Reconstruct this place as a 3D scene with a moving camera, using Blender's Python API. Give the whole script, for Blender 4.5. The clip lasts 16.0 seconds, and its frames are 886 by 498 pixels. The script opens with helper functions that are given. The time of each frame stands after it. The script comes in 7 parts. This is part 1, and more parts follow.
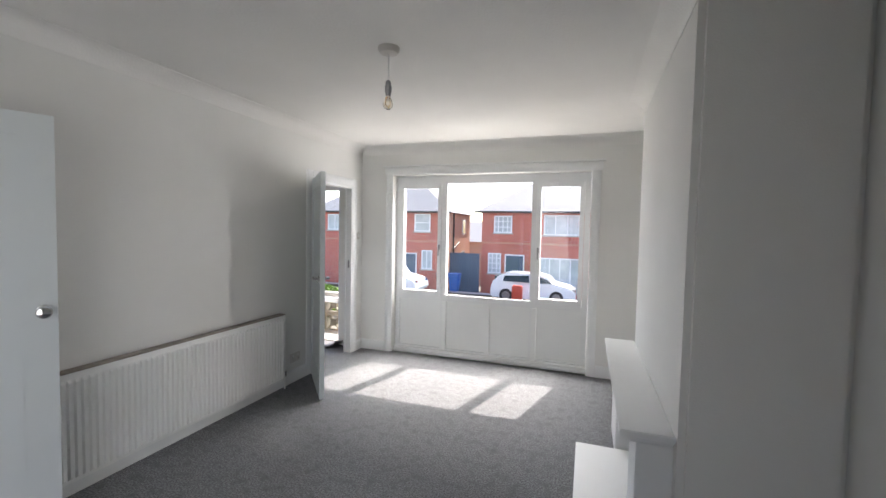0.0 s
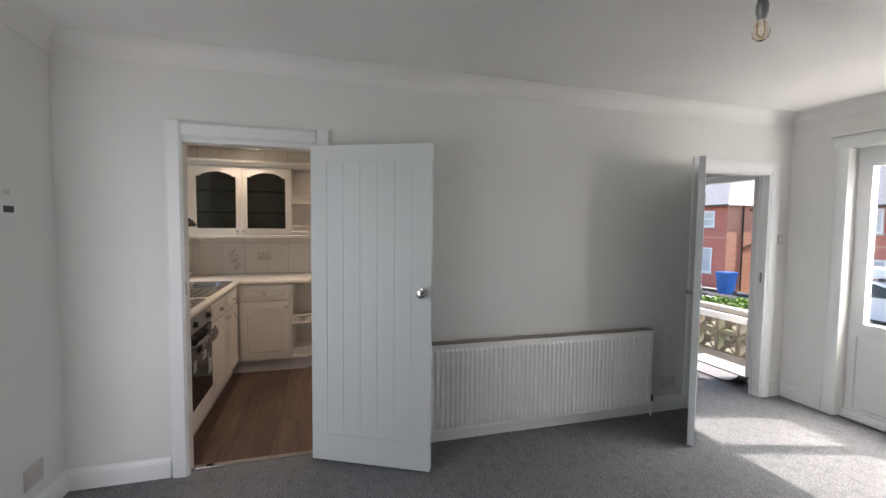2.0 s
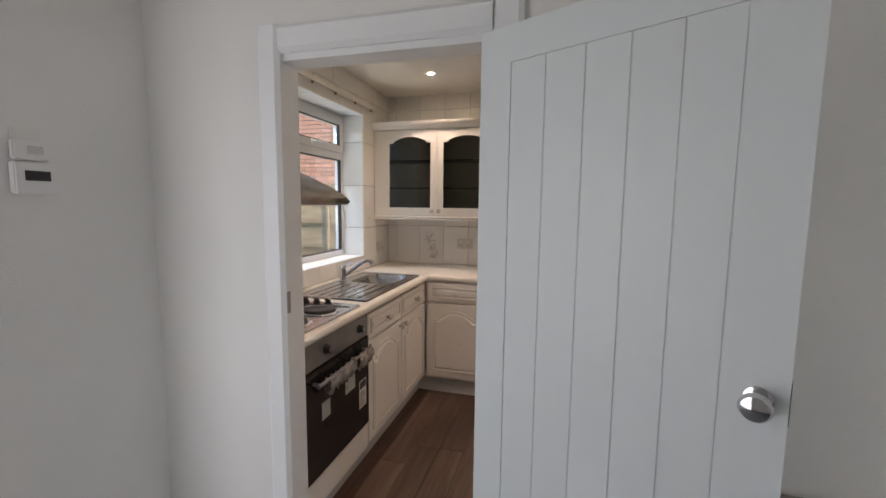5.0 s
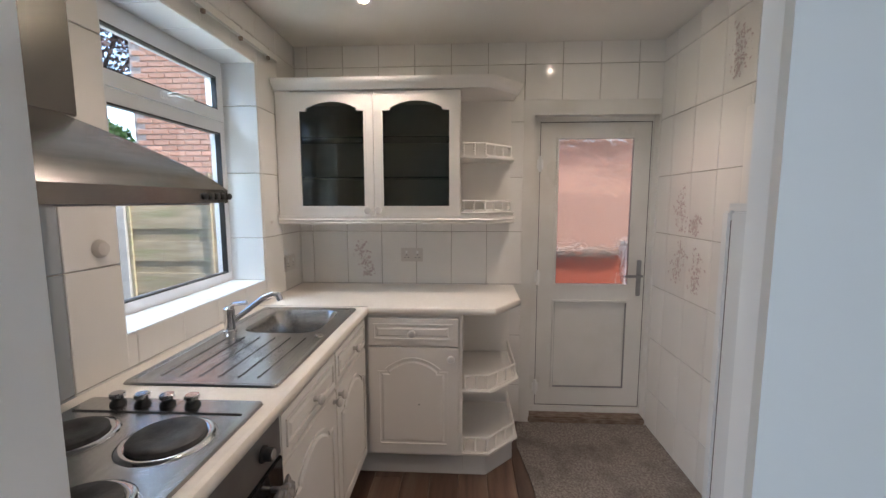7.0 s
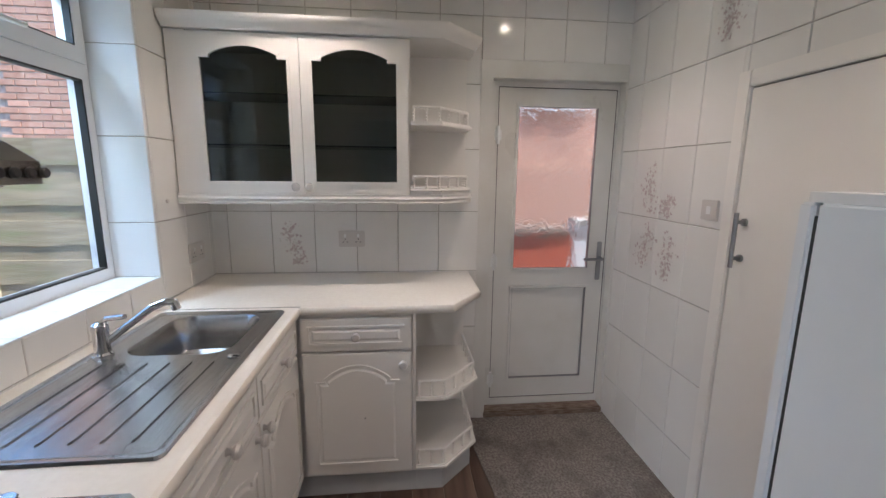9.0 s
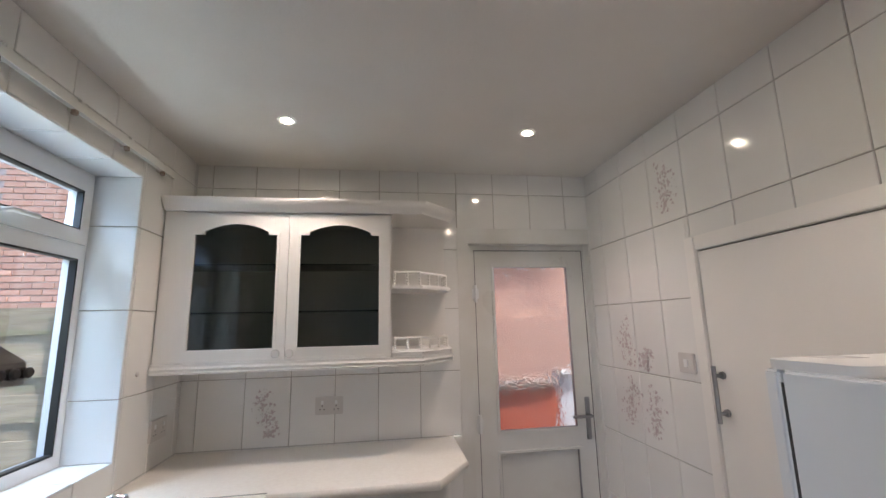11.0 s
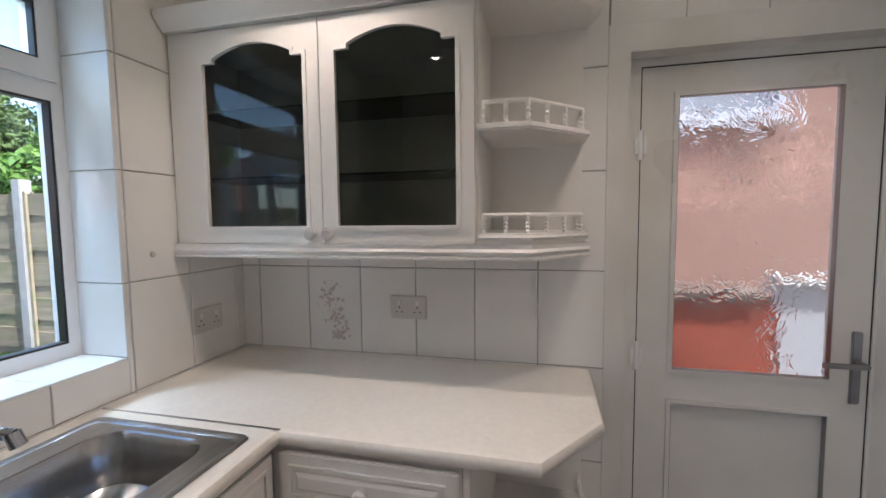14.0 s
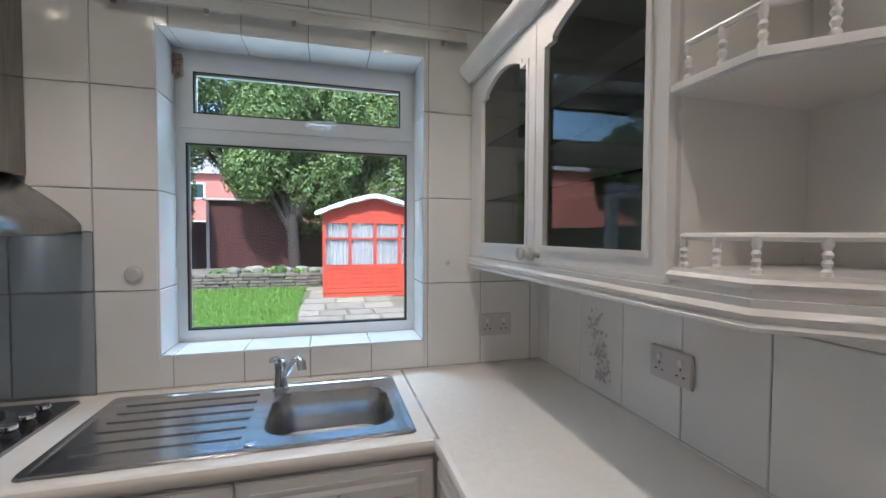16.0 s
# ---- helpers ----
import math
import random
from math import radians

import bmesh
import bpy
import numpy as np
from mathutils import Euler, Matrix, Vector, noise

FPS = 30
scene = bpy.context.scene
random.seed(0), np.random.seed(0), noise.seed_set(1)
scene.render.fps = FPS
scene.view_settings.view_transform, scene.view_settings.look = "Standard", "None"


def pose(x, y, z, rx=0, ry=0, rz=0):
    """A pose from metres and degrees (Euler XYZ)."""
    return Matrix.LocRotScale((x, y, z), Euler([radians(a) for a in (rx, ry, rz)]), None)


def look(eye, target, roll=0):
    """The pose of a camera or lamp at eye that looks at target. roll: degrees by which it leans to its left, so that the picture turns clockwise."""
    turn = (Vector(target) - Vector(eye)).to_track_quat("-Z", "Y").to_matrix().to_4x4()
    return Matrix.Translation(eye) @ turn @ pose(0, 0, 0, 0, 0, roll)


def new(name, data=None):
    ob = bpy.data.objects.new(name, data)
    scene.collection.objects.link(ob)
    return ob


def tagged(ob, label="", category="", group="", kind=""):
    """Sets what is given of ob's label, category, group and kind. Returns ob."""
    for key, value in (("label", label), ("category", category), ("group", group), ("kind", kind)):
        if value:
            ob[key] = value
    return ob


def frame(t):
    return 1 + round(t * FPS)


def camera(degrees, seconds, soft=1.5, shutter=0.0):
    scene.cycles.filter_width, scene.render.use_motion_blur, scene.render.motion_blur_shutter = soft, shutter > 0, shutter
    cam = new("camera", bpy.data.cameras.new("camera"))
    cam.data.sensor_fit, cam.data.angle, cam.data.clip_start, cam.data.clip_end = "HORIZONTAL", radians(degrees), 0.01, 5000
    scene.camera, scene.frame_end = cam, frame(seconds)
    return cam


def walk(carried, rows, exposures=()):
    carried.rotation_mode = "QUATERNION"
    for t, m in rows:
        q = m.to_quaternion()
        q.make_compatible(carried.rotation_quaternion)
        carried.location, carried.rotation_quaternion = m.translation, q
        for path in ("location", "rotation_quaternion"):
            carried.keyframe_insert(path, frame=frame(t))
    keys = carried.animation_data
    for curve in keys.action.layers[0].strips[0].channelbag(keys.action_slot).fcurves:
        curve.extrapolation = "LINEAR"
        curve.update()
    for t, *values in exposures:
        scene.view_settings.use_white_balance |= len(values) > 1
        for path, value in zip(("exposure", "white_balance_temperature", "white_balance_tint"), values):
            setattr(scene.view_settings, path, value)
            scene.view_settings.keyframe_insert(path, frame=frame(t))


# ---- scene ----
cam = camera(93.4, 16.0)
METRES, EYE, TILT, LEAN, TURN = 5.64, 1.51, 0.0, 0.0, 19.1
ROWS = [
    (0.0, 0.0, 0.0, 0.0, 0.05, -2.67, -1.16),
    (0.5, 0.0238, 0.0129, -0.0034, 12.77, -2.93, -1.04),
    (1.0, 0.034, 0.0422, -0.0044, 26.95, -2.96, -0.86),
    (1.5, 0.0393, 0.0671, -0.0027, 41.38, -3.04, -0.66),
    (2.0, 0.0502, 0.1, -0.001, 55.14, -3.18, -0.58),
    (2.5, 0.0512, 0.1277, -0.0028, 66.96, -3.54, -0.38),
    (3.0, 0.0252, 0.1506, -0.0044, 76.26, -3.96, -0.21),
    (5.5, -0.2379, 0.2193, -0.004, 86.82, -6.13, -0.6),
    (6.0, -0.2886, 0.2122, -0.0061, 82.87, -6.5, -0.26),
    (6.5, -0.3355, 0.1934, -0.0034, 78.42, -6.42, -0.03),
    (7.0, -0.3698, 0.1866, -0.0047, 74.0, -6.52, 0.08),
    (7.5, -0.4011, 0.1906, -0.0027, 69.33, -7.25, -0.19),
    (8.0, -0.4241, 0.1938, -0.0006, 66.03, -9.71, -0.77),
    (10.5, -0.4367, 0.1936, -0.0033, 62.73, -8.38, -0.27),
    (11.0, -0.4281, 0.1899, 0.0078, 62.36, 10.01, 1.3),
    (11.5, -0.4307, 0.1905, 0.006, 61.99, 8.32, 1.76),
    (12.0, -0.4457, 0.1894, -0.0017, 59.63, 0.18, 1.52),
    (12.5, -0.4713, 0.204, -0.0071, 60.74, -3.93, 1.55),
    (13.0, -0.5015, 0.2282, -0.0052, 65.87, -4.96, 1.05),
    (13.5, -0.5301, 0.2559, -0.0075, 73.53, -4.72, 0.56),
    (14.0, -0.5596, 0.2803, -0.006, 84.24, -4.18, 0.62),
    (14.5, -0.5771, 0.3172, -0.0053, 98.92, -4.07, 0.83),
    (15.0, -0.5903, 0.356, -0.0057, 113.84, -3.48, 0.49),
    (15.5, -0.6141, 0.3749, -0.01, 129.35, -2.59, 0.12),
    (16.0, -0.641, 0.385, -0.0045, 145.53, -1.93, -0.3),
]
EXPOSURES = [(0.0, 1.95, 6800, 12), (1.5, 1.80, 6800, 12), (3.0, 1.98, 6950, 14), (5.5, 1.90, 6950, 15), (6.5, 1.95, 6650, 13), (7.0, 2.08, 6050, 10), (7.5, 2.08, 5700, 8), (8.0, 1.98, 5600, 8), (10.5, 2.13, 5850, 11), (11.0, 2.08, 5800, 10),
             (11.5, 2.00, 5750, 9), (12.5, 1.93, 5700, 9), (14.0, 1.88, 5700, 9), (14.5, 1.75, 5650, 7), (15.0, 1.56, 5400, 6), (16.0, 1.73, 5400, 6)]
walk(cam, [(t, pose(0, 0, EYE, TILT, LEAN, TURN) @ pose(METRES * x, METRES * y, METRES * z, 90 + pitch, roll, yaw)) for t, x, y, z, yaw, pitch, roll in ROWS], EXPOSURES)

# ---- light ----
SUN_FROM = Vector((0.28, 1.0, 1.36)).normalized()
world = bpy.data.worlds.new("sky")
world.use_nodes = True
scene.world = world
wn = world.node_tree
sky = wn.nodes.new("ShaderNodeTexSky")
sky.sky_type, sky.sun_disc = "NISHITA", False
sky.sun_elevation = math.asin(SUN_FROM.z)
sky.sun_rotation = math.atan2(SUN_FROM.x, SUN_FROM.y)
wn.links.new(sky.outputs[0], wn.nodes["Background"].inputs[0])
wn.nodes["Background"].inputs[1].default_value = 0.15
sun = new("sun", bpy.data.lights.new("sun", "SUN"))
sun.data.energy, sun.data.angle, sun.data.color = 2.5, radians(0.6), (1.0, 0.95, 0.88)
sun.matrix_world = look(SUN_FROM * 40, (0, 0, 0))


def fill_lamp(at, target, width, height, watts, colour=(0.95, 0.97, 1.0)):
    """An unseen fill lamp added at an opening, on top of the sky's light."""
    lamp = new("fill_light", bpy.data.lights.new("fill_light", "AREA"))
    lamp.data.shape, lamp.data.size, lamp.data.size_y, lamp.data.energy, lamp.data.color = "RECTANGLE", width, height, watts, colour
    lamp.matrix_world = look(at, target)


fill_lamp((-1.1, 5.25, 2.62), (-1.1, 3.2, 0.6), 2.2, 0.5, 36)
fill_lamp((0.60, 5.32, 1.35), (-2.6, 2.2, 0.75), 0.75, 1.5, 11)
fill_lamp((-1.1, 5.20, 0.22), (-1.1, 3.0, 2.4), 2.2, 0.5, 7, (1.0, 0.95, 0.88))
fill_lamp((-0.80, -0.99, 1.1), (-3.6, 1.2, 0.6), 1.25, 1.9, 4.8)
fill_lamp((-4.03, -1.45, 2.62), (-4.03, 0.4, 0.9), 0.95, 0.4, 8.2, (0.72, 0.88, 1.0))
fill_lamp((-4.03, -1.35, 0.55), (-3.8, 0.9, 1.4), 0.95, 0.4, 4.0, (0.92, 1.0, 0.92))


# ---- materials ----
def surf(name, a, b=None, scale=8.0, rough=0.5, bump=0.0, fine=120.0, metal=0.0, stain=None, stain_scale=1.5, vary=0.0, coat=0.0,
         stretch=(1, 1, 1), rough_var=0.08, spread=(0.35, 0.65), spec=0.5):
    """A surface of two colours mixed by noise, with fine relief, larger stains and a change of tone from piece to piece."""
    m = bpy.data.materials.new(name)
    m.use_nodes = True
    t = m.node_tree
    p = t.nodes["Principled BSDF"]
    co = t.nodes.new("ShaderNodeTexCoord")
    info = t.nodes.new("ShaderNodeObjectInfo")
    mp = t.nodes.new("ShaderNodeMapping")
    mp.inputs["Scale"].default_value = stretch
    t.links.new(co.outputs["Object"], mp.inputs["Vector"])
    off = t.nodes.new("ShaderNodeVectorMath")
    off.operation = "MULTIPLY_ADD"
    rnd = t.nodes.new("ShaderNodeCombineXYZ")
    for i in range(3):
        t.links.new(info.outputs["Random"], rnd.inputs[i])
    t.links.new(rnd.outputs[0], off.inputs[0])
    off.inputs[1].default_value = (7.3, 11.1, 5.7) if vary else (0, 0, 0)
    t.links.new(mp.outputs[0], off.inputs[2])

    def noise_of(sc, detail=4.0):
        n = t.nodes.new("ShaderNodeTexNoise")
        n.inputs["Scale"].default_value, n.inputs["Detail"].default_value = sc, detail
        t.links.new(off.outputs[0], n.inputs["Vector"])
        return n

    def ramp(src, lo, hi):
        r = t.nodes.new("ShaderNodeMapRange")
        r.inputs[1].default_value, r.inputs[2].default_value = lo, hi
        t.links.new(src, r.inputs[0])
        return r.outputs[0]

    def mix(fac, c1, c2, mode="MIX"):
        x = t.nodes.new("ShaderNodeMix")
        x.data_type, x.blend_type = "RGBA", mode
        for sock, v in ((x.inputs[0], fac), (x.inputs[6], c1), (x.inputs[7], c2)):
            if isinstance(v, (int, float)):
                sock.default_value = v
            elif isinstance(v, tuple):
                sock.default_value = (*v, 1) if len(v) == 3 else v
            else:
                t.links.new(v, sock)
        return x.outputs[2]

    b = b or tuple(c * 0.9 for c in a)
    grain = noise_of(scale)
    col = mix(ramp(grain.outputs[0], *spread), a, b)
    if stain:
        col = mix(ramp(noise_of(stain_scale, 6).outputs[0], 0.5, 0.75), col, stain)
    if vary:
        hsv = t.nodes.new("ShaderNodeHueSaturation")
        r = t.nodes.new("ShaderNodeMapRange")
        r.inputs[3].default_value, r.inputs[4].default_value = 1 - vary, 1 + vary
        t.links.new(info.outputs["Random"], r.inputs[0])
        t.links.new(r.outputs[0], hsv.inputs["Value"])
        t.links.new(col, hsv.inputs["Color"])
        col = hsv.outputs[0]
    t.links.new(col, p.inputs["Base Color"])
    rr = t.nodes.new("ShaderNodeMapRange")
    rr.inputs[3].default_value, rr.inputs[4].default_value = max(0.02, rough - rough_var), min(1, rough + rough_var)
    t.links.new(noise_of(scale * 0.4 + 1).outputs[0], rr.inputs[0])
    t.links.new(rr.outputs[0], p.inputs["Roughness"])
    p.inputs["Metallic"].default_value = metal
    p.inputs["Coat Weight"].default_value = coat
    p.inputs["Specular IOR Level"].default_value = spec
    if bump:
        bp = t.nodes.new("ShaderNodeBump")
        bp.inputs["Strength"].default_value, bp.inputs["Distance"].default_value = bump, 0.01
        t.links.new(noise_of(fine).outputs[0], bp.inputs["Height"])
        t.links.new(bp.outputs[0], p.inputs["Normal"])
    return m


def glass(name, tint=(1, 1, 1), rough=0.0, relief=0.0, relief_scale=30.0):
    m = bpy.data.materials.new(name)
    m.use_nodes = True
    t = m.node_tree
    p = t.nodes["Principled BSDF"]
    p.inputs["Base Color"].default_value = (*tint, 1)
    p.inputs["Transmission Weight"].default_value, p.inputs["Roughness"].default_value, p.inputs["IOR"].default_value = 1.0, rough, 1.45
    if relief:
        n = t.nodes.new("ShaderNodeTexNoise")
        n.inputs["Scale"].default_value, n.inputs["Detail"].default_value, n.inputs["Distortion"].default_value = relief_scale, 2.0, 1.5
        co = t.nodes.new("ShaderNodeTexCoord")
        t.links.new(co.outputs["Object"], n.inputs["Vector"])
        bp = t.nodes.new("ShaderNodeBump")
        bp.inputs["Strength"].default_value, bp.inputs["Distance"].default_value = relief, 0.02
        t.links.new(n.outputs[0], bp.inputs["Height"])
        t.links.new(bp.outputs[0], p.inputs["Normal"])
        milky, mix = t.nodes.new("ShaderNodeBsdfTranslucent"), t.nodes.new("ShaderNodeMixShader")
        milky.inputs["Color"].default_value = (1.0, 0.92, 0.82, 1)
        mix.inputs[0].default_value = 0.05
        t.links.new(p.outputs[0], mix.inputs[1])
        t.links.new(milky.outputs[0], mix.inputs[2])
        t.links.new(mix.outputs[0], t.nodes["Material Output"].inputs["Surface"])
    return m


def glow(name, colour, strength):
    m = bpy.data.materials.new(name)
    m.use_nodes = True
    p = m.node_tree.nodes["Principled BSDF"]
    p.inputs["Emission Color"].default_value, p.inputs["Emission Strength"].default_value = (*colour, 1), strength
    return m


def brick_paint(name, a, b, mortar, scale=1.0):
    m = bpy.data.materials.new(name)
    m.use_nodes = True
    t = m.node_tree
    p = t.nodes["Principled BSDF"]
    br = t.nodes.new("ShaderNodeTexBrick")
    co = t.nodes.new("ShaderNodeTexCoord")
    sep = t.nodes.new("ShaderNodeSeparateXYZ")
    add = t.nodes.new("ShaderNodeMath")
    cmb = t.nodes.new("ShaderNodeCombineXYZ")
    t.links.new(co.outputs["Object"], sep.inputs[0])
    t.links.new(sep.outputs[0], add.inputs[0])
    t.links.new(sep.outputs[1], add.inputs[1])
    t.links.new(add.outputs[0], cmb.inputs[0])
    t.links.new(sep.outputs[2], cmb.inputs[1])
    t.links.new(cmb.outputs[0], br.inputs["Vector"])
    br.inputs["Color1"].default_value, br.inputs["Color2"].default_value, br.inputs["Mortar"].default_value = (*a, 1), (*b, 1), (*mortar, 1)
    br.inputs["Scale"].default_value = scale
    br.inputs["Brick Width"].default_value, br.inputs["Row Height"].default_value, br.inputs["Mortar Size"].default_value = 0.225, 0.075, 0.006
    n = t.nodes.new("ShaderNodeTexNoise")
    n.inputs["Scale"].default_value = 1.3
    t.links.new(co.outputs["Object"], n.inputs["Vector"])
    mx = t.nodes.new("ShaderNodeMix")
    mx.data_type, mx.blend_type = "RGBA", "MULTIPLY"
    mx.inputs[0].default_value = 0.5
    t.links.new(br.outputs["Color"], mx.inputs[6])
    t.links.new(n.outputs["Color"], mx.inputs[7])
    hs = t.nodes.new("ShaderNodeHueSaturation")
    hs.inputs["Value"].default_value = 1.25
    t.links.new(mx.outputs[2], hs.inputs["Color"])
    mx2 = t.nodes.new("ShaderNodeMix")
    mx2.data_type = "RGBA"
    mx2.inputs[0].default_value = 0.25
    t.links.new(br.outputs["Color"], mx2.inputs[6])
    t.links.new(hs.outputs[0], mx2.inputs[7])
    t.links.new(mx2.outputs[2], p.inputs["Base Color"])
    p.inputs["Roughness"].default_value = 0.85
    return m


WALL = surf("white_wall_paint", (0.78, 0.775, 0.755), (0.74, 0.735, 0.715), 1.2, 0.75, 0.12, 180)
CEIL = surf("white_ceiling_paint", (0.80, 0.79, 0.77), (0.76, 0.75, 0.73), 1.5, 0.85, 0.25, 60)
KCEIL = surf("kitchen_ceiling_paint", (0.78, 0.76, 0.72), (0.72, 0.69, 0.645), 1.0, 0.7, 0.1, 90, stain=(0.66, 0.61, 0.54), stain_scale=0.8)
GLOSS = surf("white_gloss_woodwork", (0.80, 0.81, 0.81), (0.785, 0.795, 0.795), 9, 0.34, rough_var=0.02, spread=(0.2, 0.8))
DOORW = surf("white_satin_door", (0.74, 0.78, 0.79), (0.725, 0.765, 0.775), 9, 0.42, rough_var=0.02, spread=(0.2, 0.8))
UPVC = surf("white_plastic_frame", (0.82, 0.83, 0.84), (0.79, 0.80, 0.81), 3, 0.25)
UPVC_OLD = surf("aged_white_plastic", (0.74, 0.73, 0.70), (0.68, 0.67, 0.63), 3, 0.3, stain=(0.62, 0.58, 0.52))
CARPET = surf("grey_flecked_carpet", (0.135, 0.137, 0.147), (0.325, 0.327, 0.343), 100, 0.95, 1.0, 230, stain=(0.16, 0.162, 0.174), stain_scale=15, spread=(0.36, 0.66), spec=0.1)
KMAT = surf("worn_grey_brown_carpet", (0.16, 0.14, 0.125), (0.30, 0.27, 0.245), 90, 0.95, 0.8, 220, stain=(0.13, 0.11, 0.10), stain_scale=5, spec=0.1)
PLANK = surf("brown_wood_vinyl", (0.120, 0.072, 0.052), (0.062, 0.038, 0.029), 5, 0.33, 0.08, 60, vary=0.28, stretch=(0.5, 6, 6), stain=(0.165, 0.120, 0.092), stain_scale=2)
CONSFLOOR = surf("grey_wood_laminate", (0.25, 0.26, 0.29), (0.16, 0.17, 0.20), 4, 0.3, 0.03, 60, vary=0.2, stretch=(6, 0.6, 6))
TILE = surf("white_glazed_tile", (0.80, 0.785, 0.755), (0.77, 0.755, 0.725), 3, 0.09, 0.015, 14, vary=0.025, rough_var=0.03)
# the white tile again, with the window's cool daylight put into its colour
TILE_SKYLIT = surf("skylit_glazed_tile", (0.80, 0.82, 0.83), (0.78, 0.80, 0.81), 3, 0.09, 0.015, 14, vary=0.02, rough_var=0.03)
TILE_GREY = surf("grey_glazed_tile", (0.33, 0.36, 0.38), (0.30, 0.33, 0.35), 3, 0.12, 0.02, 14, vary=0.03)
GROUT = surf("tile_grout", (0.45, 0.41, 0.37), (0.33, 0.30, 0.265), 6, 0.9)
UNIT = surf("cream_white_cabinet", (0.80, 0.775, 0.735), (0.785, 0.76, 0.718), 8, 0.36, rough_var=0.03, spread=(0.2, 0.8))
PLINTH = surf("grey_white_plinth", (0.60, 0.605, 0.60), (0.55, 0.555, 0.55), 4, 0.45, stain=(0.48, 0.47, 0.45))
TOP = surf("cream_laminate_worktop", (0.80, 0.765, 0.70), (0.76, 0.72, 0.655), 60, 0.35, 0.02, 200, stain=(0.74, 0.69, 0.62))
STEEL = surf("brushed_steel", (0.52, 0.515, 0.51), (0.44, 0.435, 0.43), 6, 0.22, 0.03, 50, metal=1, stretch=(1, 12, 1))
HOODSTEEL = surf("dark_brushed_steel", (0.30, 0.285, 0.27), (0.24, 0.228, 0.218), 6, 0.24, 0.03, 50, metal=1, stretch=(1, 12, 1))
CHROME = surf("chrome", (0.72, 0.72, 0.73), (0.66, 0.66, 0.67), 5, 0.1, metal=1)
DULL = surf("dull_grey_metal", (0.36, 0.36, 0.37), (0.30, 0.30, 0.31), 8, 0.38, metal=1)
BRASS = surf("brass", (0.72, 0.52, 0.20), (0.62, 0.44, 0.16), 8, 0.28, metal=1)
BLACK = surf("black_plastic", (0.02, 0.02, 0.021), (0.03, 0.03, 0.03), 5, 0.35)
OVENGLASS = surf("black_oven_glass", (0.012, 0.012, 0.013), (0.018, 0.017, 0.017), 3, 0.06)
PLATE = surf("black_cast_iron", (0.035, 0.034, 0.034), (0.06, 0.058, 0.057), 40, 0.55, 0.15, 120)
WHITE_P = surf("white_plastic", (0.78, 0.78, 0.77), (0.74, 0.74, 0.73), 4, 0.3)
SOCKET = surf("off_white_socket_plastic", (0.62, 0.59, 0.56), (0.58, 0.55, 0.52), 4, 0.35)
FRIDGE = surf("white_enamel", (0.80, 0.815, 0.82), (0.785, 0.80, 0.81), 6, 0.24, rough_var=0.02, spread=(0.2, 0.8))
ENAMEL = surf("white_radiator_enamel", (0.86, 0.865, 0.855), (0.84, 0.845, 0.835), 9, 0.3, rough_var=0.03, spread=(0.2, 0.8))
ALU = surf("dull_aluminium", (0.40, 0.385, 0.365), (0.31, 0.30, 0.285), 14, 0.45, 0.06, 70, metal=0.75, stretch=(3, 3, 0.4))
SILLWOOD = surf("dark_worn_sill_wood", (0.13, 0.085, 0.06), (0.24, 0.19, 0.15), 16, 0.75, 0.3, 60, stretch=(4, 1, 4))
# enamel darkened to the tone of the radiator's shadow gap
GAP_SHADE = surf("gap_shade_enamel", (0.34, 0.30, 0.27), (0.27, 0.24, 0.215), 20, 0.8)
PAPER = surf("white_paper_label", (0.75, 0.75, 0.72), (0.70, 0.70, 0.67), 6, 0.6)
TAPE = surf("clear_pale_tape", (0.42, 0.47, 0.43), (0.36, 0.40, 0.38), 8, 0.3)
FILM = surf("crumpled_plastic_film", (0.34, 0.32, 0.31), (0.20, 0.19, 0.185), 30, 0.25, 0.4, 60)
PETAL = surf("dusty_pink_print", (0.62, 0.53, 0.52), (0.52, 0.43, 0.43), 40, 0.15)
PETAL2 = surf("grey_green_print", (0.60, 0.575, 0.54), (0.53, 0.50, 0.47), 40, 0.15)
WORN = surf("worn_brown_wood", (0.20, 0.13, 0.09), (0.42, 0.36, 0.29), 20, 0.7, 0.3, 60, stretch=(4, 1, 4))
CLEAR = glass("clear_glass")
SMOKED = glass("smoked_cabinet_glass", (0.42, 0.45, 0.40))
RIPPLED = glass("rippled_obscure_glass", (0.98, 0.98, 0.98), 0.02, 0.26, 15)
BULBGLASS = glass("bulb_glass", (1.0, 0.93, 0.82))
RED_BRICK = brick_paint("red_brick", (0.58, 0.165, 0.115), (0.48, 0.125, 0.09), (0.50, 0.33, 0.27))
ORANGE_BRICK = brick_paint("orange_brick", (0.60, 0.31, 0.20), (0.50, 0.24, 0.155), (0.52, 0.42, 0.34))
RED_PAINT = surf("orange_red_masonry", (0.50, 0.10, 0.04), (0.40, 0.075, 0.03), 3, 0.8, 0.3, 40, stain=(0.22, 0.05, 0.03))
BRICK = surf("single_brick", (0.70, 0.43, 0.31), (0.62, 0.34, 0.235), 14, 0.85, 0.3, 90, vary=0.22)
MORTAR = surf("mortar", (0.58, 0.50, 0.44), (0.44, 0.36, 0.30), 20, 0.9)
SLATE = surf("grey_roof_tiles", (0.36, 0.34, 0.33), (0.27, 0.255, 0.25), 6, 0.8, 0.5, 12, stretch=(1, 1, 5))
GRASS = surf("lawn_grass", (0.17, 0.30, 0.05), (0.11, 0.21, 0.03), 9, 0.9, 0.8, 80, stain=(0.13, 0.22, 0.04))
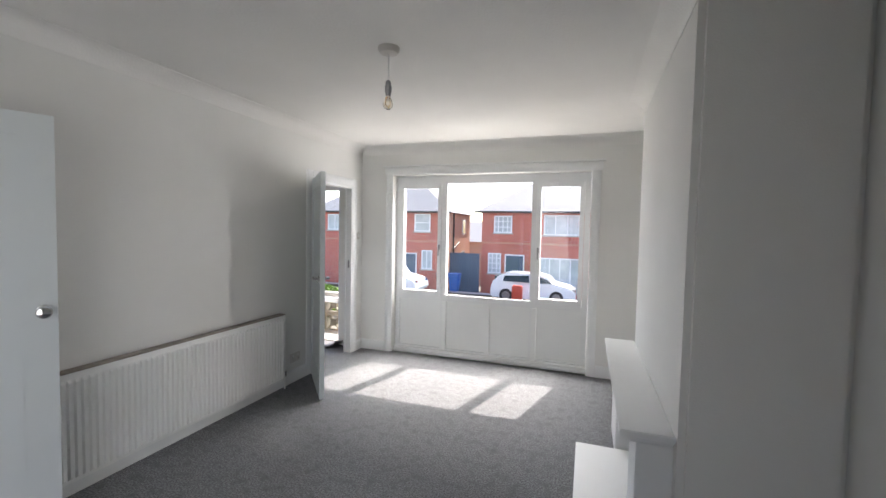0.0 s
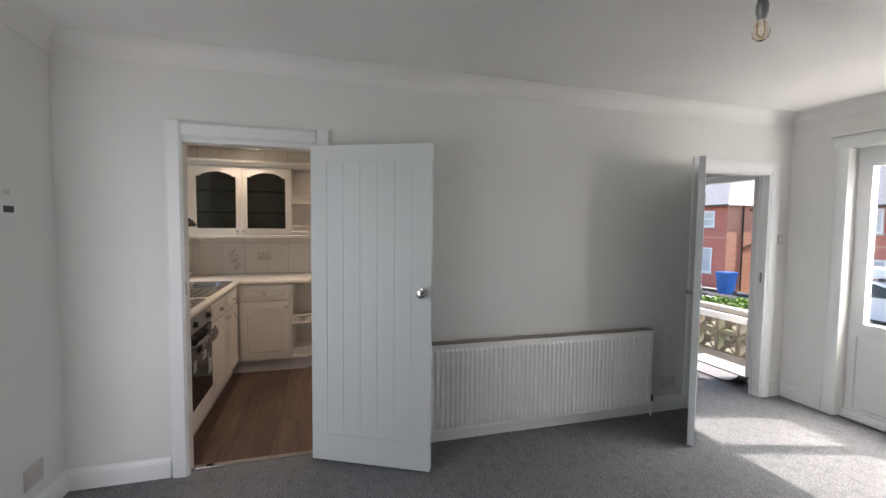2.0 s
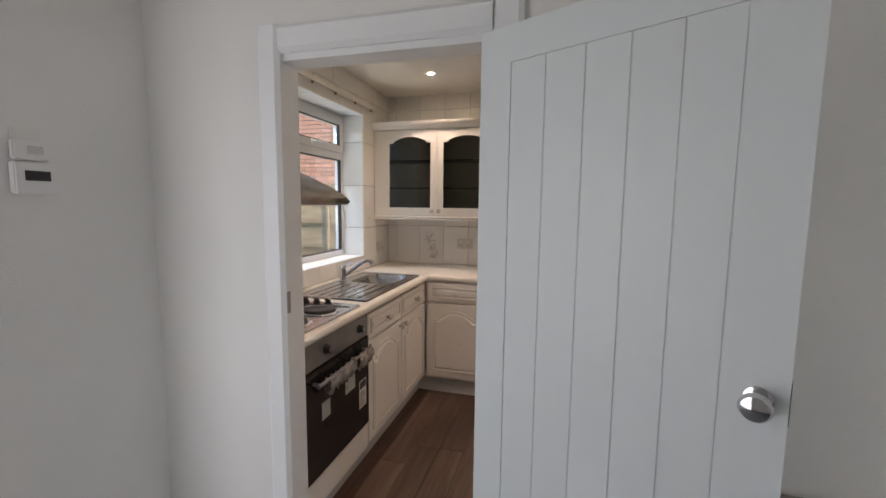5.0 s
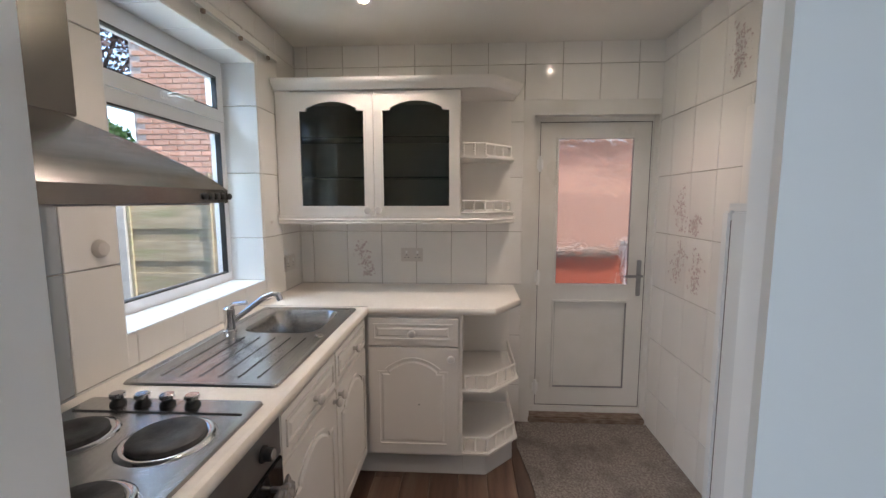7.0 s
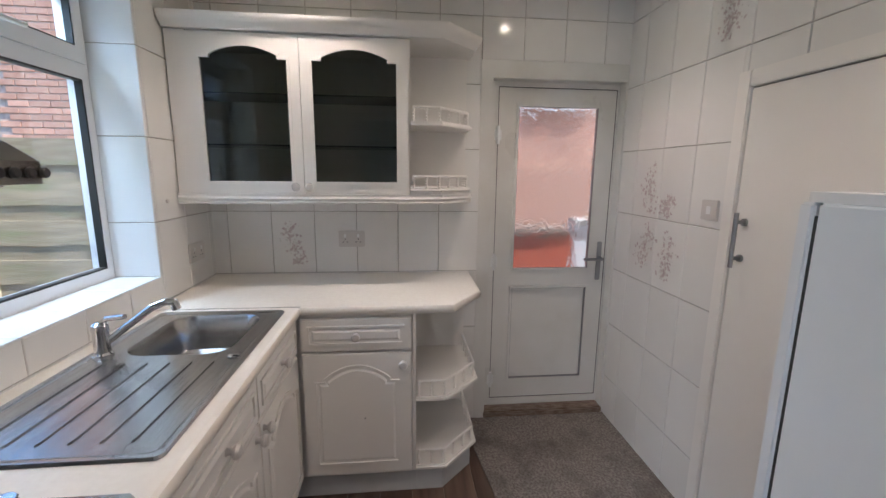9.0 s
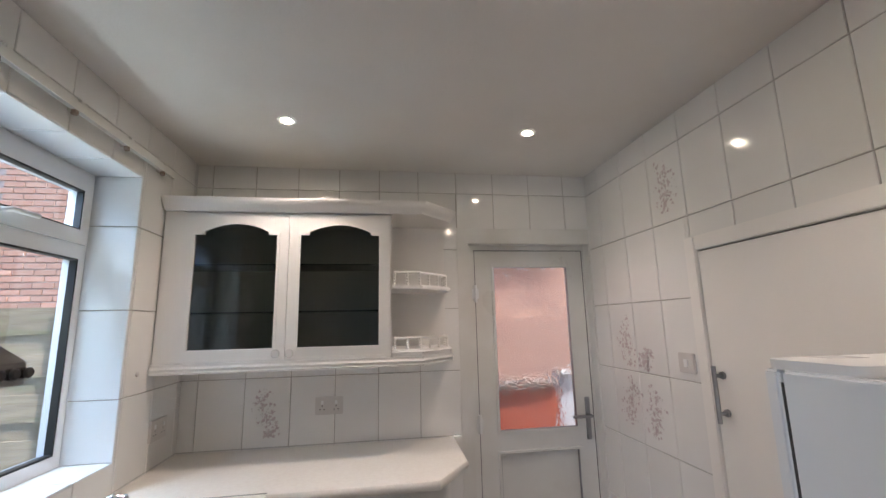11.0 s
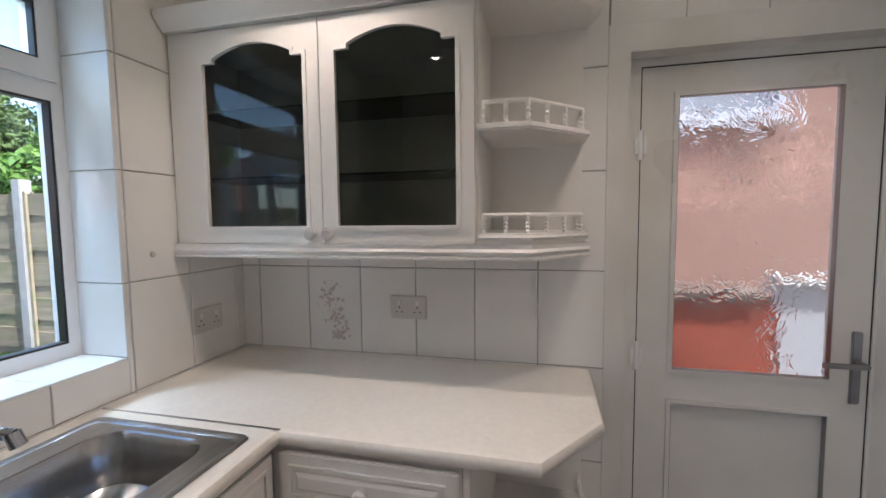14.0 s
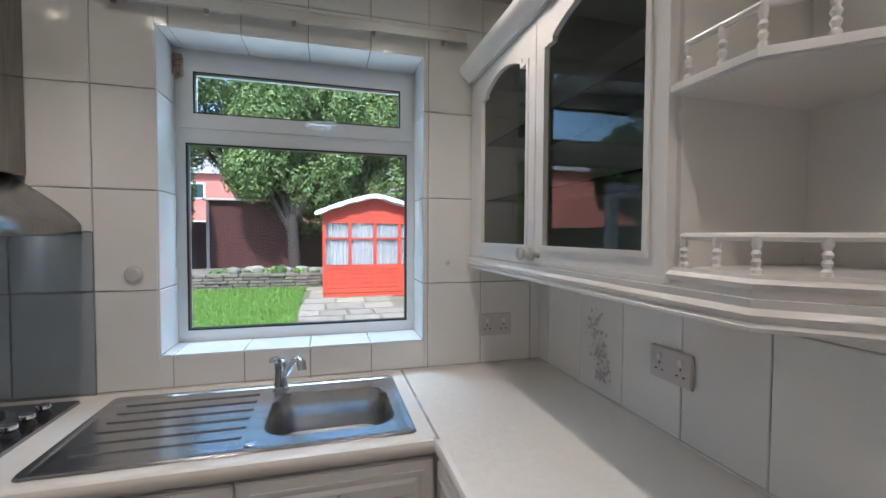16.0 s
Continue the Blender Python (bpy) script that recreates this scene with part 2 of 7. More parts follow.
EARTH = surf("rough_ground", (0.20, 0.17, 0.13), (0.12, 0.11, 0.08), 3, 0.95, 0.5, 30, stain=(0.10, 0.14, 0.05))
BEDSTONE = surf("grey_brown_walling_stone", (0.20, 0.17, 0.135), (0.13, 0.115, 0.09), 6, 0.9, 0.4, 50, vary=0.25, stain=(0.10, 0.12, 0.06))
ROCK = surf("lichened_rockery_stone", (0.27, 0.25, 0.20), (0.18, 0.17, 0.13), 8, 0.9, 0.4, 50, vary=0.25, stain=(0.15, 0.17, 0.09), stain_scale=6)
# net curtains across the street; reflected sky in the neighbour's side window
NET_SKY_PANE = surf("net_curtain_and_sky_pane", (0.56, 0.59, 0.60), (0.42, 0.46, 0.48), 1.5, 0.12)
PAVING = surf("pale_paving_stone", (0.31, 0.275, 0.22), (0.23, 0.205, 0.165), 5, 0.85, 0.3, 60, stain=(0.24, 0.25, 0.15), vary=0.15)
TAR = surf("asphalt", (0.055, 0.055, 0.057), (0.08, 0.08, 0.08), 60, 0.9, 0.4, 150)
FENCE = surf("weathered_fence_wood", (0.42, 0.345, 0.225), (0.31, 0.25, 0.16), 4, 0.85, 0.3, 50, vary=0.15, stretch=(1, 1, 8), stain=(0.24, 0.26, 0.12))
CONCRETE = surf("pale_concrete", (0.50, 0.48, 0.44), (0.42, 0.40, 0.36), 10, 0.9, 0.3, 80)
REDWOOD = surf("red_painted_boards", (0.52, 0.065, 0.03), (0.44, 0.05, 0.025), 5, 0.6, 0.15, 60, vary=0.1)
# red wood with the shade of the trees put into its colour
SHADED_RED = surf("tree_shaded_red_wood", (0.07, 0.018, 0.014), (0.045, 0.013, 0.010), 5, 0.8)
CURTAIN = surf("white_net_curtain", (0.72, 0.74, 0.75), (0.60, 0.63, 0.65), 12, 0.9, 0.5, 40)
LEAF = surf("green_leaves", (0.155, 0.225, 0.058), (0.095, 0.15, 0.042), 2.0, 0.6, vary=0.1, stain=(0.18, 0.235, 0.075), stain_scale=0.9)
LEAF2 = surf("bright_green_leaves", (0.16, 0.28, 0.04), (0.09, 0.19, 0.03), 3.0, 0.6)
LEAF3 = surf("dark_purple_leaves", (0.10, 0.055, 0.06), (0.06, 0.06, 0.05), 3.0, 0.6)
BARK = surf("bark", (0.052, 0.041, 0.033), (0.032, 0.026, 0.021), 12, 0.95, 0.5, 40)
CARWHITE = surf("white_car_paint", (0.80, 0.81, 0.82), (0.78, 0.79, 0.80), 2, 0.15, coat=0.5)
CARGLASS = surf("dark_car_glass", (0.05, 0.075, 0.08), (0.04, 0.06, 0.065), 2, 0.06)
RUBBER = surf("tyre_rubber", (0.025, 0.025, 0.025), (0.035, 0.035, 0.035), 10, 0.8)
TAIL = surf("red_lamp_plastic", (0.45, 0.02, 0.02), (0.38, 0.02, 0.02), 5, 0.2)
BLUEBIN = surf("blue_bin_plastic", (0.03, 0.13, 0.42), (0.025, 0.11, 0.36), 5, 0.4)
BROWNBIN = surf("maroon_bin_plastic", (0.09, 0.035, 0.04), (0.07, 0.03, 0.03), 5, 0.4)
BLUEGATE = surf("slate_blue_gate", (0.09, 0.13, 0.18), (0.075, 0.11, 0.155), 5, 0.6)
YELLOW = surf("yellow_plate", (0.70, 0.50, 0.04), (0.65, 0.45, 0.03), 5, 0.4)
MATGREY = surf("grey_door_mat", (0.33, 0.32, 0.335), (0.24, 0.235, 0.245), 60, 0.95, 0.5, 160)
SPOTGLOW = glow("lamp_face", (1.0, 0.80, 0.55), 60)
SPOT_WATTS = 5.2


# ---- builders ----
def box(bm, x0, x1, y0, y1, z0, z1, bevel=0.0, mat=None):
    m = Matrix.LocRotScale(((x0 + x1) / 2, (y0 + y1) / 2, (z0 + z1) / 2), None, (abs(x1 - x0), abs(y1 - y0), abs(z1 - z0)))
    r = bmesh.ops.create_cube(bm, size=1, matrix=(mat @ m) if mat else m)
    if bevel:
        es = list({e for v in r["verts"] for e in v.link_edges})
        bmesh.ops.bevel(bm, geom=es, offset=bevel, segments=2, affect="EDGES", clamp_overlap=True)
    return bm


def cube(x0, x1, y0, y1, z0, z1, bevel=0.0, mat=None):
    return box(bmesh.new(), x0, x1, y0, y1, z0, z1, bevel, mat)


def rod(bm, a, b, r, r2=None, seg=16):
    a, b = Vector(a), Vector(b)
    m = Matrix.Translation((a + b) / 2) @ (b - a).to_track_quat("Z", "Y").to_matrix().to_4x4()
    bmesh.ops.create_cone(bm, cap_ends=True, segments=seg, radius1=r, radius2=r if r2 is None else r2, depth=(b - a).length, matrix=m)
    return bm


def lathe(bm, profile, m, seg=20):
    """Turn (radius, height) pairs round the local z axis, placed by m."""
    rings = []
    for r, h in profile:
        rings.append([bm.verts.new(m @ Vector((max(r, 1e-4) * math.cos(2 * math.pi * i / seg), max(r, 1e-4) * math.sin(2 * math.pi * i / seg), h))) for i in range(seg)])
    for p, q in zip(rings, rings[1:]):
        for i in range(seg):
            bm.faces.new((p[i], p[(i + 1) % seg], q[(i + 1) % seg], q[i]))
    bm.faces.new(rings[0][::-1]), bm.faces.new(rings[-1])
    return bm


def slab(bm, pts, z0, z1, m=None):
    """A prism over the outline pts (x, y), from z0 to z1, placed by m."""
    m = m or Matrix()
    lo, hi = [bm.verts.new(m @ Vector((x, y, z0))) for x, y in pts], [bm.verts.new(m @ Vector((x, y, z1))) for x, y in pts]
    n = len(pts)
    for i in range(n):
        bm.faces.new((lo[i], lo[(i + 1) % n], hi[(i + 1) % n], hi[i]))
    bm.faces.new(lo[::-1]), bm.faces.new(hi)
    return bm


def tube(bm, pts, r, seg=12):
    for a, b in zip(pts, pts[1:]):
        rod(bm, a, b, r, seg=seg)
    for p in pts[1:-1]:
        bmesh.ops.create_uvsphere(bm, u_segments=seg, v_segments=8, radius=r * 1.01, matrix=Matrix.Translation(p))
    return bm


def strip(bm, profile, a, b, m):
    """Run a moulding's outline (u, v) from a to b along the local x axis, placed by m."""
    rows = [[bm.verts.new(m @ Vector((x, u, v))) for u, v in profile] for x in (a, b)]
    n = len(profile)
    for i in range(n):
        bm.faces.new((rows[0][i], rows[0][(i + 1) % n], rows[1][(i + 1) % n], rows[1][i]))
    bm.faces.new(rows[0][::-1]), bm.faces.new(rows[1])
    return bm


def hollow(bm, a, b, c, d, e, w0, w1, m, foot=None, head=None, left=None):
    """A closed frame from (a, c) to (b, d), e wide, from w0 to w1 along the third local axis."""
    foot, head, left = foot or e, head or e, left or e
    outer, inner = ((a, c), (b, c), (b, d), (a, d)), ((a + left, c + foot), (b - e, c + foot), (b - e, d - head), (a + left, d - head))
    v = [[bm.verts.new(m @ Vector((x, y, w))) for x, y in pts] for pts, w in ((outer, w0), (outer, w1), (inner, w1), (inner, w0))]
    for k in range(4):
        p, q = v[k], v[(k + 1) % 4]
        for i in range(4):
            bm.faces.new((p[i], p[(i + 1) % 4], q[(i + 1) % 4], q[i]))
    return bm


XZ = Matrix(((1, 0, 0, 0), (0, 0, 1, 0), (0, 1, 0, 0), (0, 0, 0, 1)))      # local x, y, w to world x, z, y
YZ = Matrix(((0, 0, 1, 0), (1, 0, 0, 0), (0, 1, 0, 0), (0, 0, 0, 1)))      # local x, y, w to world y, z, x


def mesh_of(name, bm, material, smooth=False):
    bmesh.ops.recalc_face_normals(bm, faces=bm.faces)
    me = bpy.data.meshes.new(name)
    bm.to_mesh(me)
    bm.free()
    me.materials.append(material)
    if smooth:
        me.polygons.foreach_set("use_smooth", [True] * len(me.polygons))
        me.set_sharp_from_angle(angle=radians(38))
    return me


def part(name, bm, material, parent, label="", smooth=True):
    ob = new(name, mesh_of(name, bm, material, smooth))
    ob.parent = parent
    if parent.type == "EMPTY":
        ob.matrix_parent_inverse = parent.matrix_basis.inverted()
    return tagged(ob, label)


def thing(name, at, label, category, group=""):
    ob = new(name)
    ob.empty_display_size = 0.1
    ob.matrix_basis = Matrix.Translation(at)
    return tagged(ob, label, category, group)


def single(name, bm, material, label, category, group="", kind="", smooth=True):
    return tagged(new(name, mesh_of(name, bm, material, smooth)), label, category, group, kind)


def structure(name, bm, material, label, smooth=False):
    return tagged(new(name, mesh_of(name, bm, material, smooth)), label, "building part", "", "structure")


def wall_x(name, x0, x1, y0, y1, z0, z1, holes, material, label):
    """A wall along y with openings (y0, y1, z0, z1) through it."""
    bm = bmesh.new()
    cuts = sorted({y0, y1, *[v for h in holes for v in h[:2]]})
    for a, b in zip(cuts, cuts[1:]):
        zs = z0
        for h in sorted([h for h in holes if h[0] <= a + 1e-6 and h[1] >= b - 1e-6], key=lambda h: h[2]):
            if h[2] > zs + 1e-4:
                box(bm, x0, x1, a, b, zs, h[2])
            zs = h[3]
        if z1 > zs + 1e-4:
            box(bm, x0, x1, a, b, zs, z1)
    return structure(name, bm, material, label)


def wall_y(name, y0, y1, x0, x1, z0, z1, holes, material, label):
    """A wall along x with openings (x0, x1, z0, z1) through it."""
    bm = bmesh.new()
    cuts = sorted({x0, x1, *[v for h in holes for v in h[:2]]})
    for a, b in zip(cuts, cuts[1:]):
        zs = z0
        for h in sorted([h for h in holes if h[0] <= a + 1e-6 and h[1] >= b - 1e-6], key=lambda h: h[2]):
            if h[2] > zs + 1e-4:
                box(bm, a, b, y0, y1, zs, h[2])
            zs = h[3]
        if z1 > zs + 1e-4:
            box(bm, a, b, y0, y1, zs, z1)
    return structure(name, bm, material, label)


# ---- the house: plan ----
XD, XDK = -2.67, -2.75          # dividing wall, living-room face and kitchen face
YB, YBO = -0.78, -1.02          # rear wall, inside and outside
YF, YFO = 4.60, 4.86            # front wall
XB, XR = 0.365, 0.90            # chimney breast face, right wall
XK, XKO = -5.024, -5.25         # kitchen far wall
YR = 1.514                      # kitchen side wall
H, HK = 2.50, 2.45              # ceilings

structure("floor", cube(XD - 0.05, XR, YB - 0.2, YF + 0.12, -0.1, 0.0), CARPET, "grey flecked fitted carpet of the living room")
structure("hall_floor", cube(-3.95, XD - 0.05, YR + 0.12, YF + 0.12, -0.1, 0.0), CARPET, "grey fitted carpet of the small hall")
structure("kitchen_floor", cube(XKO, XD - 0.05, YB - 0.2, YR + 0.1, -0.1, -0.006), WORN, "dark base under the vinyl planks")
structure("ceiling", cube(XD - 0.12, XR, YB, YF, H, H + 0.12), CEIL, "white painted living-room ceiling")
structure("ceiling_kitchen", cube(XK, XDK, YB, YR, HK, HK + 0.17), KCEIL, "off-white kitchen ceiling with stains")
structure("ceiling_hall", cube(-3.95, XDK, YR + 0.1, YF, H, H + 0.12), CEIL, "white hall ceiling")
wall_x("wall_divider", XDK, XD, YB, YF, 0, H, [(-0.19, 0.622, 0, 1.995), (3.60, 4.37, 0, 1.995)], WALL, "white painted wall with the kitchen and hall doorways")
wall_y("wall_rear", YBO, YB, XD, XR, -0.1, H, [(-2.12, -0.10, 0, 2.155)], WALL, "white painted rear wall with the patio doorway")
wall_y("wall_front", YF, YFO, -3.95, XR, -0.1, H, [(-2.24, 0.02, 0, 2.15), (-3.80, -2.98, 0, 2.05)], WALL, "white painted front wall round the large window")
wall_x("wall_right", XR, XR + 0.2, YBO, YFO, -0.1, H, [], WALL, "white painted right-hand wall")
wall_x("wall_hall_side", -4.05, -3.95, YR + 0.1, YFO, -0.1, H, [], WALL, "plain white hall wall")
structure("chimney_breast", cube(XB, XR, 1.82, 3.47, 0, H, 0.028), WALL, "white painted chimney breast")
# unseen block, added so that the house throws its shadow on the garden
structure("shadow_block", cube(XKO, XR + 0.2, YBO, YFO, 2.64, 5.4), RED_BRICK, "unseen brick block over the rooms, added for the house's shadow")

# kitchen walls behind the tiles
kwall_far = wall_x("wall_kitchen_far", XKO, XK, YBO, YR + 0.1, -0.1, HK + 0.1, [(0.735, 1.505, 0.0, 2.02)], GROUT, "tiled kitchen wall with the back door")
kwall_win = wall_y("wall_kitchen_window", YBO, YB, XK, XDK, -0.1, HK + 0.1, [(-4.50, -3.56, 1.055, 2.195)], GROUT, "tiled kitchen wall with the window")
kwall_side = wall_y("wall_kitchen_side", YR, YR + 0.1, XK, XDK, -0.1, HK + 0.1, [], GROUT, "tiled kitchen wall with the cupboard door")


# ---- living room: trim ----
SKIRT = [(0, 0), (0.018, 0), (0.018, 0.085), (0.012, 0.105), (0.006, 0.115), (0, 0.12)]
COVE = [(0, 0), (0, -0.10), (0.004, -0.10), (0.008, -0.080), (0.016, -0.060), (0.029, -0.042), (0.046, -0.026), (0.068, -0.013), (0.09, -0.006), (0.105, -0.003), (0.105, 0)]
CASING = [(-0.045, 0), (0.045, 0), (0.045, 0.012), (0.030, 0.020), (-0.030, 0.018), (-0.045, 0.010)]


def along(origin, direction, out):
    """Local x runs along direction, local y points out of the wall, local z is up."""
    d, o = Vector(direction).normalized(), Vector(out).normalized()
    u = d.cross(o)
    m = Matrix((d, o, u)).transposed().to_4x4()
    return Matrix.Translation(origin) @ m


def run(bm, profile, a, b, out):
    a, b = Vector(a), Vector(b)
    d = (b - a).normalized()
    if d.cross(Vector(out)).z < 0:
        a, b, d = b, a, -d
    strip(bm, profile, 0, (b - a).length, along(a, d, out))


bm = bmesh.new()
for a, b, o in (((XD, YB, 0), (XD, -0.26, 0), (1, 0, 0)), ((XD, 0.663, 0), (XD, 3.51, 0), (1, 0, 0)), ((XD, 4.46, 0), (XD, YF, 0), (1, 0, 0)),
                ((XD, YB, 0), (-2.12, YB, 0), (0, 1, 0)), ((XD, YF, 0), (-2.335, YF, 0), (0, -1, 0)), ((0.115, YF, 0), (XR, YF, 0), (0, -1, 0)),
                ((-0.10, YB, 0), (XR, YB, 0), (0, 1, 0)), ((XR, YB, 0), (XR, 1.82, 0), (-1, 0, 0)), ((XR, 3.47, 0), (XR, YF, 0), (-1, 0, 0)),
                ((XB, 1.82, 0), (XR, 1.82, 0), (0, -1, 0))):
    run(bm, SKIRT, a, b, o)
structure("baseboard", bm, GLOSS, "white gloss skirting board", True)
bm = bmesh.new()
for a, b, o in (((XD, YB, H), (XD, YF, H), (1, 0, 0)), ((XD, YB, H), (XR, YB, H), (0, 1, 0)), ((XD, YF, H), (XR, YF, H), (0, -1, 0)),
                ((XB, 1.82, H), (XB, 3.47, H), (-1, 0, 0)), ((XR, YB, H), (XR, 1.82, H), (-1, 0, 0)), ((XR, 3.47, H), (XR, YF, H), (-1, 0, 0))):
    run(bm, COVE, a, b, o)
structure("trim_coving", bm, CEIL, "white plaster coving", True)


def casing(name, y0, y1, top, x, out, label, deep=1.0):
    """An architrave round a doorway in a wall along y, with its jamb lining."""
    bm = bmesh.new()
    prof = [(u, v * deep) for u, v in CASING]
    for y in (y0 - 0.045, y1 + 0.045):
        strip(bm, prof, 0, top + 0.09, Matrix.Translation((x, y, 0)) @ Matrix(((0, 0, out, 0), (0, 1, 0, 0), (1, 0, 0, 0), (0, 0, 0, 1))))
    strip(bm, prof, y0, y1, Matrix.Translation((x, 0, top + 0.045)) @ Matrix(((0, 0, out, 0), (1, 0, 0, 0), (0, 1, 0, 0), (0, 0, 0, 1))))
    return structure(name, bm, GLOSS, label, True)


def jambs(name, y0, y1, top, label, stops=True):
    bm = bmesh.new()
    box(bm, XDK - 0.012, XD + 0.006, y0, y0 + 0.022, 0, top)
    box(bm, XDK - 0.012, XD + 0.006, y1 - 0.022, y1, 0, top)
    box(bm, XDK - 0.012, XD + 0.006, y0 + 0.022, y1 - 0.022, top - 0.022, top)
    if stops:
        box(bm, XDK + 0.002, XDK + 0.015, y0 + 0.022, y0 + 0.036, 0, top - 0.022)
        box(bm, XDK + 0.002, XDK + 0.015, y1 - 0.036, y1 - 0.022, 0, top - 0.022)
    return structure(name, bm, GLOSS, label)


casing("trim_kitchen_door", -0.16, 0.572, 1.995, XD, 1, "white gloss door casing of the kitchen doorway", 1.7)
casing("trim_hall_door", 3.60, 4.37, 1.995, XD, 1, "white gloss door casing of the hall doorway")
jambs("trim_kitchen_jamb", -0.19, 0.622, 1.995, "white gloss door lining", False)
jambs("trim_hall_jamb", 3.60, 4.37, 1.995, "white gloss door lining of the hall doorway")
structure("trim_threshold", cube(XD - 0.075, XD - 0.035, -0.167, 0.599, 0.0, 0.007, 0.002), CHROME, "metal threshold strip between carpet and vinyl")


def door_knob(parent, at, out, name="door_knob"):
    """A chrome knob on a rose, out of the door along the unit vector out."""
    m = Matrix.Translation(at) @ Vector(out).to_track_quat("Z", "Y").to_matrix().to_4x4()
    prof = [(0.026, 0), (0.026, 0.006), (0.012, 0.009), (0.010, 0.028), (0.018, 0.034), (0.027, 0.044), (0.029, 0.054), (0.024, 0.064), (0.010, 0.069)]
    return part(name, lathe(bmesh.new(), prof, m, 24), CHROME, parent, "polished chrome door knob")


def leaf_matrix(hinge, free):
    h, f = Vector((*hinge, 0)), Vector((*free, 0))
    d = (f - h).normalized()
    return Matrix.Translation(h) @ Matrix((d, Vector((-d.y, d.x, 0)), Vector((0, 0, 1)))).transposed().to_4x4(), (f - h).length


def boarded_door(hinge, free, z0, z1):
    """A ledged cottage door: rails, stiles and separate grooved boards."""
    m, w = leaf_matrix(hinge, free)
    ob = thing("door_boarded", (hinge[0], hinge[1], 0), "white boarded kitchen door standing open against the radiator wall", "door")
    th = 0.020
    part("door_frame", hollow(bmesh.new(), 0, w, z0, z1, 0.115, -th, th, m @ XZ, 0.17, 0.10, 0.104), DOORW, ob, smooth=False)
    part("core", cube(0.09, w - 0.09, -th + 0.004, th - 0.004, z0 + 0.1, z1 - 0.05, 0, m), DOORW, ob, smooth=False)
    n = 5
    for i in range(n):
        a = 0.1042 + (w - 0.2194) * i / n
        b = 0.1042 + (w - 0.2194) * (i + 1) / n
        part("board", cube(a + 0.0003, b - 0.0003, -th + 0.001, th - 0.001, z0 + 0.1703, z1 - 0.1003, 0.0022, m), DOORW, ob)
    for s in (1, -1):
        p = m @ Vector((w - 0.048, s * th, 1.105))
        door_knob(ob, p, m.to_3x3() @ Vector((0, s, 0)))
    part("latch_plate", cube(w - 0.001, w + 0.002, -0.012, 0.012, 1.06, 1.15, 0, m), CHROME, ob, "small chrome latch plate")
    for z in (0.25, 1.75):
        bm = bmesh.new()
        rod(bm, m @ Vector((-0.004, th + 0.003, z - 0.04)), m @ Vector((-0.004, th + 0.003, z + 0.04)), 0.006)
        part("hinge", bm, CHROME, ob)
    return ob


boarded_door((-2.656, 0.551), (-2.315, 1.235), 0.012, 1.985)


def hall_door(hinge, free, z0, z1):
    m, w = leaf_matrix(hinge, free)
    ob = thing("door_flush", (hinge[0], hinge[1], 0), "white painted hall door standing ajar with lever handles", "door")
    th = 0.020
    part("door_frame", hollow(bmesh.new(), 0, w, z0, z1, 0.1, -th, th, m @ XZ, 0.2, 0.11), DOORW, ob, smooth=False)
    part("mid_rail", cube(0.1, w - 0.1, -th, th, 0.85, 1.0, 0, m), DOORW, ob, smooth=False)
    part("door_panel", cube(0.1, w - 0.1, -0.008, 0.008, z0 + 0.2, 0.85, 0, m), DOORW, ob)
    part("door_panel", cube(0.1, w - 0.1, -0.008, 0.008, 1.0, z1 - 0.11, 0, m), DOORW, ob)
    for s in (1, -1):
        bm = bmesh.new()
        c = Vector((w - 0.06, s * th, 1.06))
        lathe(bm, [(0.026, 0), (0.026, 0.007), (0.011, 0.009), (0.010, 0.035)], m @ Matrix.Translation(c) @ pose(0, 0, 0, -90 * s))
        tube(bm, [m @ (c + Vector((0, s * 0.04, 0))), m @ (c + Vector((-0.05, s * 0.045, 0))), m @ (c + Vector((-0.11, s * 0.04, 0)))], 0.009)
        part("lever_handle", bm, DULL, ob, "grey metal lever handle")
    for z in (0.25, 1.0, 1.75):
        bm = bmesh.new()
        rod(bm, m @ Vector((-0.006, 0.022, z - 0.045)), m @ Vector((-0.006, 0.022, z + 0.045)), 0.007)
        part("hinge", bm, CHROME, ob)
    return ob


hall_door((-2.650, 3.600), (-2.140, 3.035), 0.012, 1.985)


